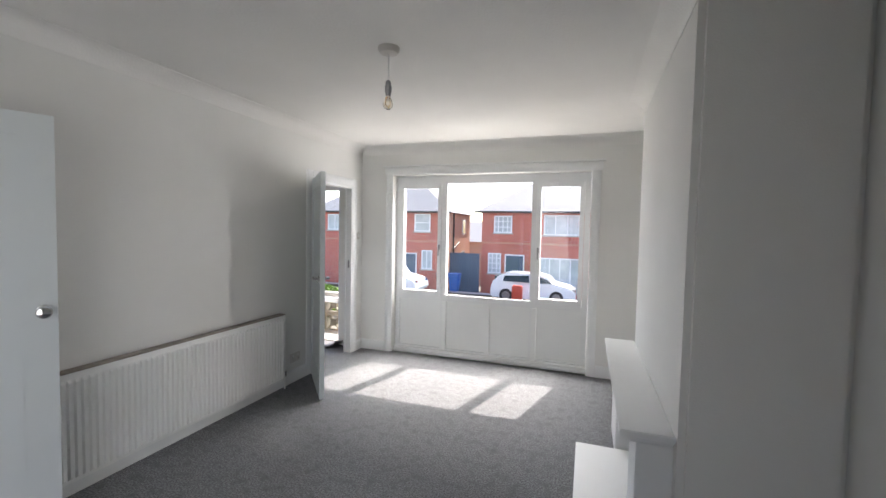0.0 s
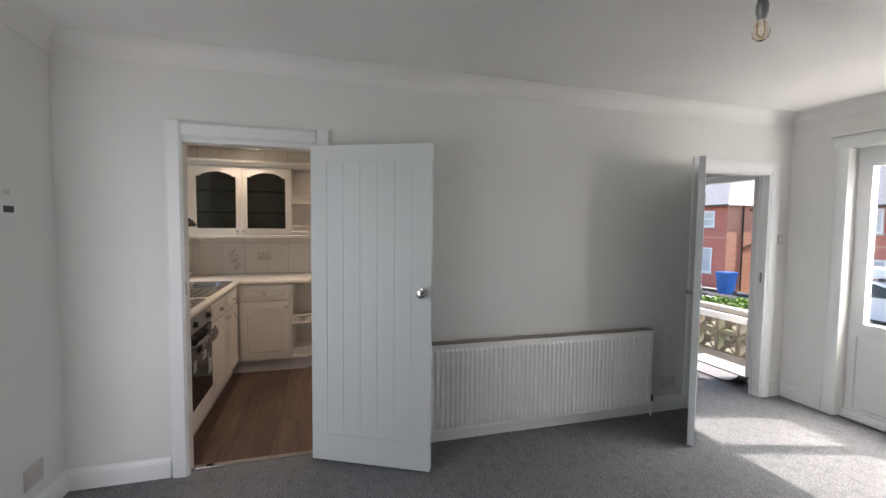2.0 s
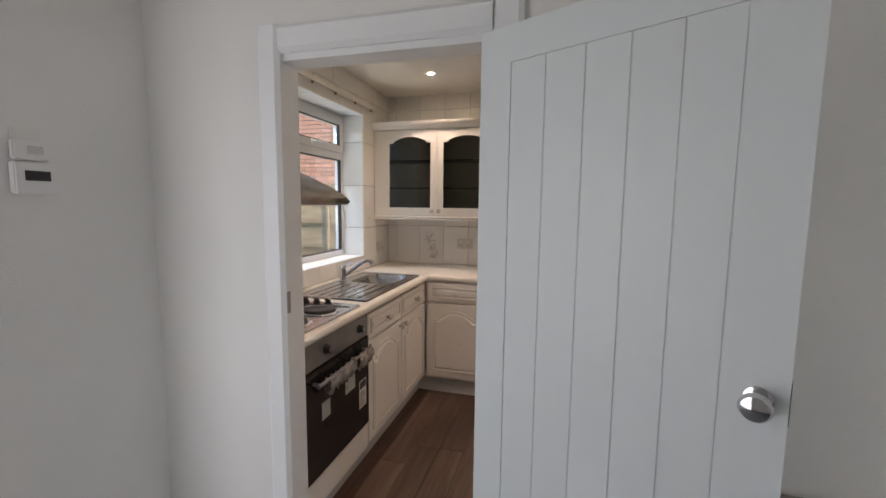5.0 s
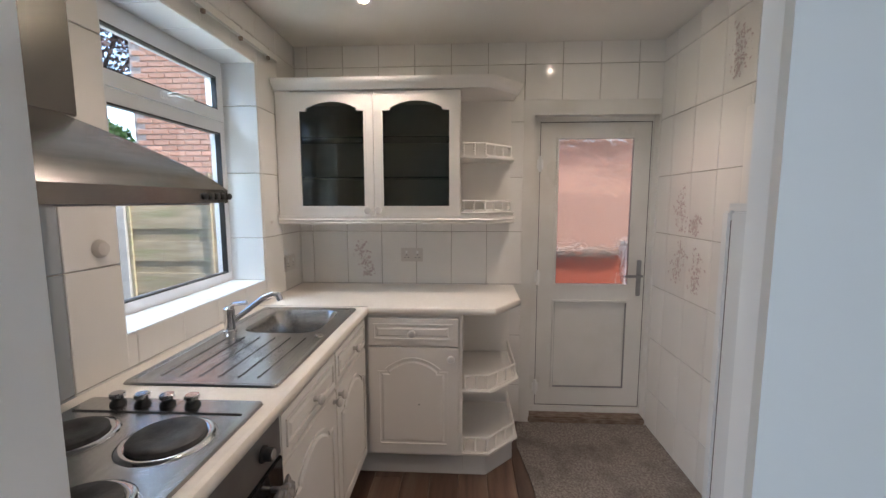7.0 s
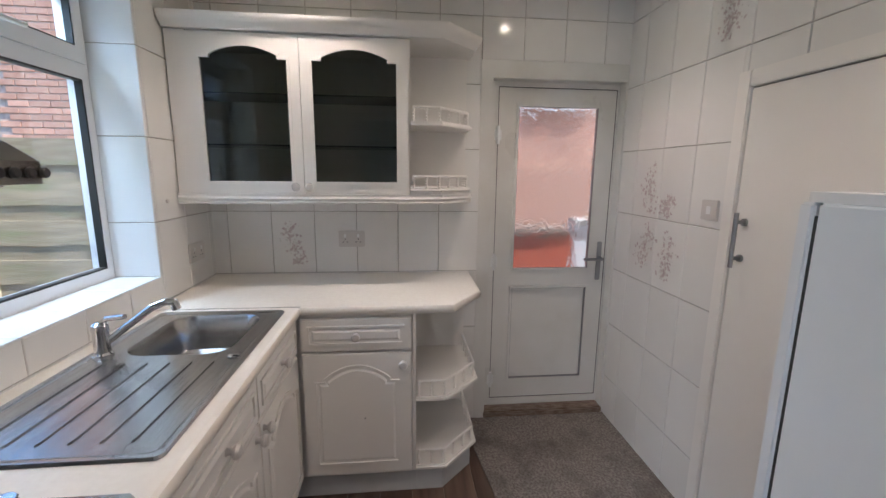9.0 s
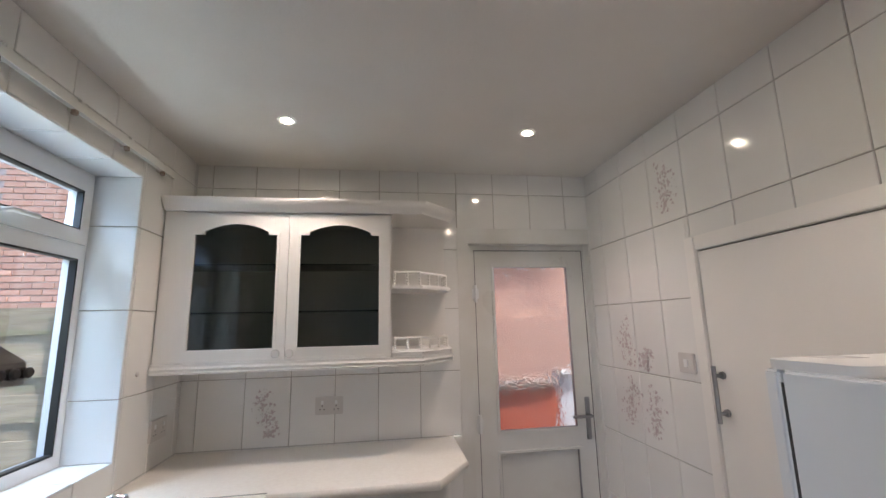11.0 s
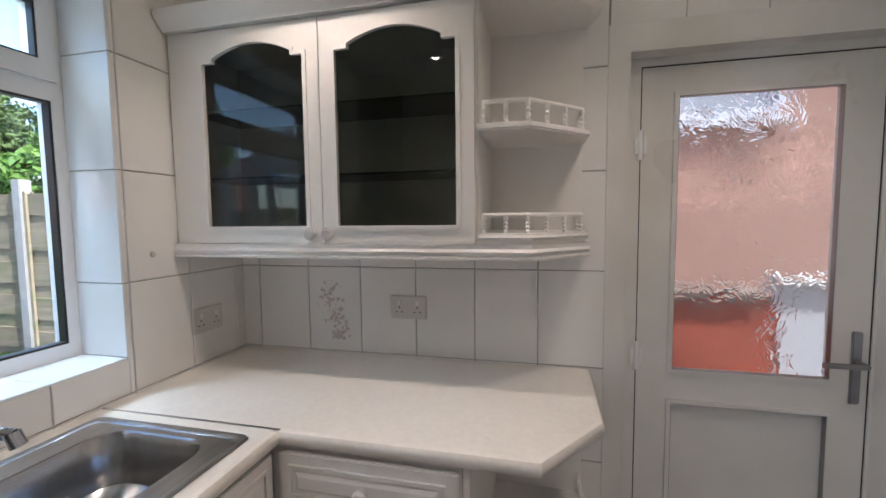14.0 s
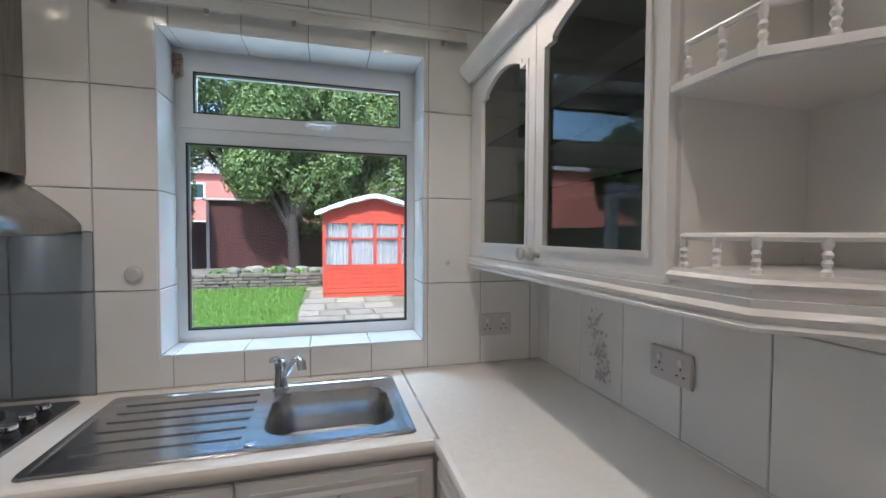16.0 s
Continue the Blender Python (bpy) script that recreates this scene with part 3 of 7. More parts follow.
# ---- front window ----
def front_window():
    ob = tagged(new("window_front"), "large white front window with wooden panels below", "window", "", "structure")
    ob.matrix_basis = Matrix.Translation((-1.1, 4.7, 0))
    y0, y1 = 4.70, 4.77
    part("window_frame", hollow(bmesh.new(), -2.238, 0.018, 0.0605, 2.148, 0.058, y0, y1, XZ, 0.02, 0.093, 0.053), UPVC, ob, smooth=False)
    for a, b in ((-1.65, -1.585), (-0.594, -0.54)):
        part("mullion", cube(a, b, y0, y1, 0.0805, 2.055), UPVC, ob, smooth=False)
    for a, b, c in ((-2.185, -1.65, 0.70), (-1.585, -0.594, 0.72), (-0.54, -0.04, 0.70)):
        part("transom", cube(a, b, y0, y1, 0.655, c), UPVC, ob, smooth=False)
    for a, b in ((-2.183, -1.652), (-0.538, -0.042)):
        sash = part("casement", hollow(bmesh.new(), a, b, 0.702, 2.053, 0.045, y0 - 0.012, y1 - 0.01, XZ, 0.063, 0.053), UPVC, ob, smooth=False)
        g = part("pane", cube(a + 0.04, b - 0.04, 4.735, 4.741, 0.76, 2.005), CLEAR, sash, smooth=False)
        g.visible_shadow = False
        hx = b - 0.022 if a < -1 else a + 0.022
        bm = bmesh.new()
        box(bm, hx - 0.012, hx + 0.012, y0 - 0.026, y0 - 0.012, 1.27, 1.33, 0.004)
        tube(bm, [(hx, y0 - 0.035, 1.31), (hx, y0 - 0.045, 1.25), (hx, y0 - 0.04, 1.20)], 0.008)
        part("window_handle", bm, DULL, sash, "grey window handle")
    g = part("pane", cube(-1.59, -0.59, 4.735, 4.741, 0.715, 2.06), CLEAR, ob, smooth=False)
    g.visible_shadow = False
    part("window_sill", cube(-1.60, -0.58, 4.672, 4.70, 0.705, 0.735, 0.005), UPVC, ob)
    for a, b in ((-2.185, -1.625), (-1.575, -1.08), (-1.055, -0.565), (-0.515, -0.04)):
        part("lower_panel", cube(a, b, 4.722, 4.742, 0.06, 0.656, 0), GLOSS, ob, "white painted board")
    for x in (-1.60, -1.067, -0.54):
        part("batten", cube(x - 0.024, x + 0.024, 4.69, 4.73, 0.06, 0.655, 0.003), GLOSS, ob)
    part("bottom_rail", cube(-2.238, 0.018, 4.66, 4.77, 0.001, 0.06, 0.006), GLOSS, ob)
    part("bottom_step", cube(-2.238, 0.018, 4.635, 4.66, 0.001, 0.03, 0.005), GLOSS, ob)
    bm = bmesh.new()
    for x in (-2.285, 0.065):
        strip(bm, CASING, 0, 2.155, Matrix.Translation((x, YF, 0)) @ Matrix(((0, 1, 0, 0), (0, 0, -1, 0), (1, 0, 0, 0), (0, 0, 0, 1))))
    strip(bm, CASING, -2.345, 0.125, Matrix.Translation((0, YF, 2.20)) @ Matrix(((1, 0, 0, 0), (0, 0, -1, 0), (0, 1, 0, 0), (0, 0, 0, 1))))
    box(bm, -2.37, 0.15, YF - 0.045, YF, 2.245, 2.262, 0.003)
    part("window_casing", bm, GLOSS, ob)


front_window()

# ---- patio doorway and conservatory ----
ob = thing("patio_door_frame", (-1.08, -0.93, 0), "aluminium sliding patio door frame with a silver track", "door frame")
for name, b in (("side_jamb", (-2.119, -2.083, -1.073, -0.970, 0.0, 2.153)), ("side_jamb", (-0.139, -0.102, -1.073, -0.970, 0.0, 2.153)), ("head", (-2.083, -0.139, -1.073, -0.970, 2.10, 2.153))):
    part(name, cube(*b, 0.003), ALU, ob)
for y in (-1.053, -1.020, -0.990):
    part("guide_fin", cube(-2.083, -2.070, y - 0.004, y + 0.004, 0.03, 2.10), ALU, ob, smooth=False)
    part("guide_fin", cube(-2.070, -0.139, y - 0.004, y + 0.004, 2.085, 2.10), ALU, ob, smooth=False)
part("bottom_track", cube(-2.083, -0.139, -1.073, -0.970, 0.0, 0.028, 0.004), ALU, ob)
part("seal", cube(-2.083, -2.062, -1.078, -1.066, 0.03, 2.10), BLACK, ob, "black rubber seal", False)
plate = part("lock_plate", cube(-2.070, -2.066, -1.033, -1.008, 0.70, 0.92, 0.001), CHROME, ob, "steel lock plate")
part("lock_slot", cube(-2.066, -2.0645, -1.027, -1.014, 0.79, 0.85), BLACK, plate, smooth=False)
part("roller_stop", cube(-2.07, -2.02, -1.013, -0.983, 0.028, 0.075, 0.006), CHROME, ob)
part("roller_stop", cube(-2.07, -2.02, -1.013, -0.983, 2.03, 2.085, 0.006), CHROME, ob)


def conservatory():
    ob = thing("conservatory", (-1.0, -2.0, -0.1), "white framed glass conservatory with a sloping glass roof", "conservatory")
    pts = [(-2.53, YBO), (-2.53, -2.15), (-1.85, -2.95), (0.25, -2.95), (0.85, -2.15), (0.85, YBO)]
    inner = [(-2.53, -1.02), (-2.53, -2.15), (-1.85, -2.95), (0.25, -2.95), (0.85, -2.15), (0.85, -1.02)]
    part("base", slab(bmesh.new(), inner, -0.16, -0.031), CONCRETE, ob)
    for i, (a, b) in enumerate(zip(pts, pts[1:])):
        va, vb = Vector((*a, 0)), Vector((*b, 0))
        d = (vb - va).normalized()
        w = (vb - va).length
        m = Matrix.Translation(va) @ Matrix((d, Vector((-d.y, d.x, 0)), Vector((0, 0, 1)))).transposed().to_4x4()
        bm = bmesh.new()
        n = max(1, round(w / 0.75))
        box(bm, 0, w, -0.035, 0.035, -0.03, 0.145, 0, m)
        box(bm, 0, w, -0.045, 0.045, 1.92, 2.06, 0, m)
        for k in range(n + 1):
            x = w * k / n
            lo, hi = (0.45, 0.645) if i == 0 and k == 1 else (x - 0.035, x + 0.035)
            box(bm, lo, hi, -0.034, 0.034, 0.145, 1.92, 0, m)
        part("window_frame", bm, UPVC, ob, smooth=False)
        part("inner_ledge", cube(0, w, -0.02, 0.075, -0.03, 0.02, 0.004, m), UPVC, ob)
        for k in range(n):
            if i == 0 and k == n - 1:
                continue
            g = part("pane", cube(w * k / n + 0.03, w * (k + 1) / n - 0.03, -0.004, 0.004, 0.09, 1.93, 0, m), CLEAR, ob, smooth=False)
            g.visible_shadow = False
    # open garden door, swung outwards
    m, w = leaf_matrix((-2.56, -2.10), (-3.12, -2.02))
    leaf = part("garden_door", hollow(bmesh.new(), 0, w, 0.05, 1.9, 0.09, -0.03, 0.03, m @ XZ, 0.12, 0.10), UPVC, ob, smooth=False)
    g = part("pane", cube(0.085, w - 0.085, -0.004, 0.004, 0.16, 1.81, 0, m), CLEAR, leaf, smooth=False)
    g.visible_shadow = False
    bm = bmesh.new()
    box(bm, -2.496, -2.486, -1.568, -1.534, 0.89, 1.12, 0.003)
    tube(bm, [(-2.486, -1.551, 1.03), (-2.45, -1.551, 1.03), (-2.45, -1.66, 1.032)], 0.008)
    part("door_handle", bm, BRASS, ob, "brass lever handle on a plate")
    # roof: bars and panes from the eaves to a ridge at the house wall
    gl = bmesh.new()
    top = [(x * 0.62 - 0.33, YBO - 0.02, 3.0) for x, y in pts]
    for (a, b), t0 in zip(pts, top):
        part("roof_bar", rod(bmesh.new(), (a, b, 2.05), t0, 0.035, seg=6), UPVC, ob)
    for (p, q), (t0, t1) in zip(zip(pts, pts[1:]), zip(top, top[1:])):
        k = 3
        for j in range(1, k):
            f = j / k
            part("roof_bar", rod(bmesh.new(), Vector((*p, 2.05)).lerp(Vector((*q, 2.05)), f), Vector(t0).lerp(Vector(t1), f), 0.022, seg=6), UPVC, ob)
        gl.faces.new([gl.verts.new(v) for v in ((*p, 2.06), (*q, 2.06), t1, t0)])
    bmesh.ops.solidify(gl, geom=gl.faces, thickness=0.008)
    g = part("roof_glass", gl, CLEAR, ob, smooth=False)
    g.visible_shadow = False
    x = -2.5
    while x < 0.8:
        part("floor_board", cube(x, x + 0.178, max(-2.93, -2.15 - 1.17 * max(0, min(x + 2.5, 0.66))) + 0.05, -1.0, -0.03, -0.018, 0.0015), CONSFLOOR, ob)
        x += 0.18


conservatory()


# ---- living room things ----
def radiator(y0, y1, z0, z1, x):
    ob = thing("radiator", (x, (y0 + y1) / 2, z0), "long white panel radiator fixed below the blank wall", "radiator")
    bm = bmesh.new()
    n = round((y1 - y0) / 0.0365)
    pitch = (y1 - y0 - 0.06) / n
    prof = []
    for i in range(n):
        a = y0 + 0.03 + i * pitch
        prof += [(a, 0.0), (a + pitch * 0.26, 0.0), (a + pitch * 0.44, 0.015), (a + pitch * 0.82, 0.015)]
    prof = [(y0, 0.0)] + prof + [(y1, 0.0)]
    rows = []
    for z, f in ((z0 + 0.012, 0), (z0 + 0.03, 0), (z0 + 0.045, 1), (z1 - 0.06, 1), (z1 - 0.045, 0), (z1 - 0.012, 0)):
        rows.append([bm.verts.new((x + 0.086 + d * f, y, z)) for y, d in prof])
    for p, q in zip(rows, rows[1:]):
        for i in range(len(prof) - 1):
            bm.faces.new((p[i], p[i + 1], q[i + 1], q[i]))
    part("front_panel", bm, ENAMEL, ob, smooth=False)
    part("back_panel", cube(x + 0.024, x + 0.045, y0, y1, z0 + 0.01, z1 - 0.012), ENAMEL, ob)
    bm = bmesh.new()
    box(bm, x + 0.022, x + 0.088, y0, y1, z1 - 0.010, z1, 0.003)
    # the grille's dark colour draws the shadow gap along the top
    part("top_grille", bm, GAP_SHADE, ob, "top grille coloured grey-brown for the shadow gap")
    for y in (y0, y1 - 0.004):
        part("side_panel", cube(x + 0.024, x + 0.086, y, y + 0.004, z0 + 0.02, z1 - 0.012), ENAMEL, ob)
    bm = bmesh.new()
    rod(bm, (x + 0.055, y1 + 0.03, 0.0), (x + 0.055, y1 + 0.03, z0 + 0.06), 0.008)
    rod(bm, (x + 0.055, y1, z0 + 0.05), (x + 0.055, y1 + 0.035, z0 + 0.05), 0.009)
    pipe = part("pipe", bm, ENAMEL, ob)
    bm = bmesh.new()
    rod(bm, (x + 0.055, y1 + 0.03, z0 + 0.03), (x + 0.055, y1 + 0.03, z0 + 0.075), 0.014)
    part("valve", bm, BLACK, pipe, "small dark radiator valve")
    for y in (y0 + 0.3, y1 - 0.3):
        part("bracket", cube(x + 0.001, x + 0.025, y - 0.015, y + 0.015, z0 + 0.08, z1 - 0.08), ENAMEL, ob)


radiator(1.26, 3.105, 0.09, 0.712, XD)


def pendant(x, y):
    ob = thing("pendant_light", (x, y, H), "white ceiling rose with a bare clear bulb on a flex", "ceiling light")
    up = Matrix.Translation((x, y, H)) @ Matrix.Diagonal((1, 1, -1, 1))
    part("ceiling_rose", lathe(bmesh.new(), [(0.060, 0), (0.060, 0.014), (0.048, 0.030), (0.02, 0.036), (0.006, 0.038)], up, 28), SOCKET, ob)
    bm = bmesh.new()
    rod(bm, (x, y, H - 0.03), (x, y, 2.325), 0.0035)
    part("flex", bm, WHITE_P, ob)
    lo = Matrix.Translation((x, y, 2.325)) @ Matrix.Diagonal((1, 1, -1, 1))
    part("lamp_holder", lathe(bmesh.new(), [(0.006, 0), (0.014, 0.008), (0.016, 0.03), (0.019, 0.033), (0.019, 0.062), (0.016, 0.066), (0.014, 0.085)], lo, 20), DULL, ob, "dark grey bulb holder")
    b = part("bulb", lathe(bmesh.new(), [(0.012, 0.085), (0.014, 0.092), (0.022, 0.108), (0.028, 0.128), (0.024, 0.146), (0.010, 0.158), (0.001, 0.160)], lo, 20), BULBGLASS, ob, "clear glass bulb")
    bm = bmesh.new()
    tube(bm, [(x - 0.006, y, 2.235), (x - 0.010, y, 2.195), (x, y + 0.004, 2.18), (x + 0.010, y, 2.195), (x + 0.006, y, 2.235)], 0.0012, 6)
    part("filament", bm, BRASS, b)


pendant(-1.068, 2.107)


def fireplace():
    ob = thing("fire_surround", (XB, 2.66, 0), "low white painted fire surround with a flat shelf", "fireplace")
    x0 = XB - 0.155
    part("shelf", cube(0.152, XB - 0.001, 1.865, 3.475, 0.66, 0.69, 0.004), GLOSS, ob)
    part("shelf_moulding", cube(0.170, XB - 0.001, 1.885, 3.455, 0.635, 0.66, 0.008), GLOSS, ob)
    for a, b in ((1.90, 2.16), (3.0, 3.44)):
        part("leg", cube(x0 + 0.012, XB - 0.001, a, b, 0.0, 0.635, 0.004), GLOSS, ob)
    part("header", cube(x0 + 0.015, XB - 0.001, 2.16, 3.0, 0.50, 0.635, 0.003), GLOSS, ob)
    part("back_panel", cube(XB - 0.03, XB - 0.001, 2.16, 3.0, 0.0, 0.50), GLOSS, ob)
    single("hearth", slab(bmesh.new(), [(-0.03, 2.02), (0.2, 2.02), (0.2, 2.165), (XB - 0.032, 2.165), (XB - 0.032, 2.995), (-0.03, 2.995)], 0.0, 0.055), GLOSS, "white painted raised hearth in front of the fire surround", "hearth")


fireplace()


# ---- small fixtures ----
def plate_on(wall, a0, a1, z0, z1, at, out, depth=0.010):
    """Bounds of a plate on a wall: wall 'x' stands at x = at, 'y' at y = at; out is +1 or -1."""
    lo, hi = sorted((at, at + out * depth))
    return (lo, hi, a0, a1, z0, z1) if wall == "x" else (a0, a1, lo, hi, z0, z1)


def socket(name, wall, a0, a1, z0, z1, at, out, label, gangs=2, holes=True, rocker=True):
    cx, cz = (a0 + a1) / 2, (z0 + z1) / 2
    loc = (at, cx, z0) if wall == "x" else (cx, at, z0)
    ob = thing(name, loc, label, "electrical fitting")
    part("face_plate", cube(*plate_on(wall, a0, a1, z0, z1, at, out, 0.011), 0.003), SOCKET, ob)
    w = (a1 - a0) / gangs
    for g in range(gangs):
        c = a0 + w * (g + 0.5)
        if rocker:
            r = plate_on(wall, c - 0.006, c + 0.006, cz + 0.008, cz + 0.026, at + out * 0.011, out, 0.004) if holes else plate_on(wall, c - 0.011, c + 0.011, cz - 0.016, cz + 0.016, at + out * 0.011, out, 0.004)
            part("rocker_switch", cube(*r, 0.001), WHITE_P, ob)
        if holes:
            for dx, dz, hw, hh in ((0, 0.0, 0.002, 0.004), (-0.011, -0.018, 0.004, 0.002), (0.011, -0.018, 0.004, 0.002)):
                part("pin_hole", cube(*plate_on(wall, c + dx - hw, c + dx + hw, cz + dz - hh, cz + dz + hh, at + out * 0.0108, out, 0.0006)), BLACK, ob, smooth=False)


socket("light_switch", "x", 4.475, 4.535, 1.37, 1.455, XD, 1, "off-white light switch beside the hall doorway", 1, False)
socket("wall_socket", "x", 3.269, 3.41, 0.193, 0.28, XD, 1, "off-white double socket above the skirting", 2)
part("strike", cube(XD - 0.04, XD - 0.02, 4.3475, 4.349, 1.03, 1.12), DULL, bpy.data.objects["trim_hall_jamb"])
part("strike", cube(XD + 0.001, XD + 0.021, -0.160, -0.157, 1.085, 1.165, 0.001), DULL, bpy.data.objects["trim_kitchen_jamb"])

ob = thing("thermostat", (-2.27, YB, 1.5), "white room thermostat with a small display", "thermostat")
part("case", cube(-2.330, -2.218, YB, YB + 0.028, 1.505, 1.60, 0.004), WHITE_P, ob)
part("display", cube(-2.308, -2.243, YB + 0.0282, YB + 0.0295, 1.545, 1.575), BLACK, ob, "small grey display")
ob = thing("control_box", (-2.268, YB, 1.605), "small white control box above the thermostat", "control box")
part("case", cube(-2.313, -2.223, YB, YB + 0.022, 1.606, 1.665, 0.004), WHITE_P, ob)
part("screen", cube(-2.298, -2.258, YB + 0.0222, YB + 0.0232, 1.625, 1.65), SOCKET, ob)
single("paper_note", cube(-2.303, -2.228, YB, YB + 0.002, 1.668, 1.70), PAPER, "small white paper note stuck on the wall", "note")
ob = thing("wall_vent", (-2.405, YB, 0.2), "white plastic louvred wall vent", "vent")
part("vent_frame", cube(-2.475, -2.335, YB, YB + 0.008, 0.19, 0.30, 0.003), SOCKET, ob)
for i in range(7):
    z = 0.205 + i * 0.013
    part("slat", cube(-2.465, -2.345, YB + 0.008, YB + 0.012, z, z + 0.008), SOCKET, ob, smooth=False)

# curled mat in the hall
bm = bmesh.new()
N = 18
prof = []
for i in range(N + 1):
    u = i / N
    curl = max(0.0, u - 0.72) / 0.28
    prof.append((-3.70 + 0.86 * u - 0.06 * curl ** 2, 0.004 + 0.10 * curl ** 1.6))
strip_top = [[bm.verts.new((x, y, z + 0.009 - (z - 0.004) * k * 0.55)) for x, z in prof] for y, k in ((4.40, 0), (4.52, 0.5), (4.66, 1))]
strip_low = [[bm.verts.new((x, y, z - (z - 0.004) * k * 0.55)) for x, z in prof] for y, k in ((4.40, 0), (4.52, 0.5), (4.66, 1))]
for layer in (strip_top, strip_low):
    for p, q in zip(layer, layer[1:]):
        for i in range(N):
            bm.faces.new((p[i], p[i + 1], q[i + 1], q[i]))
for k in (0, 2):
    for i in range(N):
        bm.faces.new((strip_top[k][i], strip_top[k][i + 1], strip_low[k][i + 1], strip_low[k][i]))
for i in (0, N):
    for k in range(2):
        bm.faces.new((strip_top[k][i], strip_top[k + 1][i], strip_low[k + 1][i], strip_low[k][i]))
single("door_mat", bm, MATGREY, "grey door mat with a curled end in the hall", "mat")
ob = thing("front_door_frame", (-3.39, 4.72, 0), "white frame of the open front door", "door frame")
bm = bmesh.new()
box(bm, -3.80, -3.74, 4.66, 4.76, 0.0, 2.05)
box(bm, -3.04, -2.98, 4.66, 4.76, 0.0, 2.05)
box(bm, -3.74, -3.04, 4.66, 4.76, 1.99, 2.05)
part("frame", bm, UPVC, ob, smooth=False)
part("sill", cube(-3.80, -2.98, 4.70, 5.0, -0.12, 0.012, 0.004), CONCRETE, ob)


# ---- kitchen: window and back door ----
def kitchen_window():
    ob = tagged(new("window_kitchen"), "white plastic kitchen window with a top-hung fanlight", "window", "", "structure")
    ob.matrix_basis = Matrix.Translation((-4.03, -0.985, 1.055))
    y0, y1 = -1.015, -0.955
    part("window_frame", hollow(bmesh.new(), -4.499, -3.561, 1.057, 2.193, 0.037, y0, y1, XZ, 0.048, 0.038), UPVC, ob, smooth=False)
    part("transom", cube(-4.462, -3.598, y0, y1, 1.835, 1.90), UPVC, ob, smooth=False)
    sash = part("fanlight", hollow(bmesh.new(), -4.475, -3.585, 1.89, 2.165, 0.045, y0 + 0.01, y1 + 0.014, XZ, 0.055, 0.06), UPVC, ob, smooth=False)
    part("seal", hollow(bmesh.new(), -4.432, -3.628, 1.943, 2.107, 0.008, -0.968, -0.944, XZ), BLACK, sash, "black rubber seal", False)
    part("seal", hollow(bmesh.new(), -4.464, -3.596, 1.103, 1.837, 0.009, -0.985, -0.957, XZ), BLACK, ob, "black rubber seal", False)
    for a, b, c, d, p in ((-4.432, -3.628, 1.943, 2.107, sash), (-4.464, -3.596, 1.10, 1.84, ob)):
        g = part("pane", cube(a, b, -0.988, -0.982, c, d), CLEAR, p, smooth=False)
        g.visible_shadow = False
    bm = bmesh.new()
    box(bm, -4.07, -4.02, -0.941, -0.928, 1.905, 1.935, 0.004)
    tube(bm, [(-4.045, -0.925, 1.925), (-4.06, -0.90, 1.93), (-4.16, -0.895, 1.932)], 0.008)
    part("window_handle", bm, WHITE_P, sash, "white window handle")
    part("trickle_block", cube(-3.60, -3.565, -0.95, -0.925, 2.08, 2.16, 0.003), WORN, ob, "small bare wood block")
    part("outer_sill", cube(-4.56, -3.50, -1.13, -1.016, 1.0, 1.055, 0.004), CONCRETE, ob)


kitchen_window()


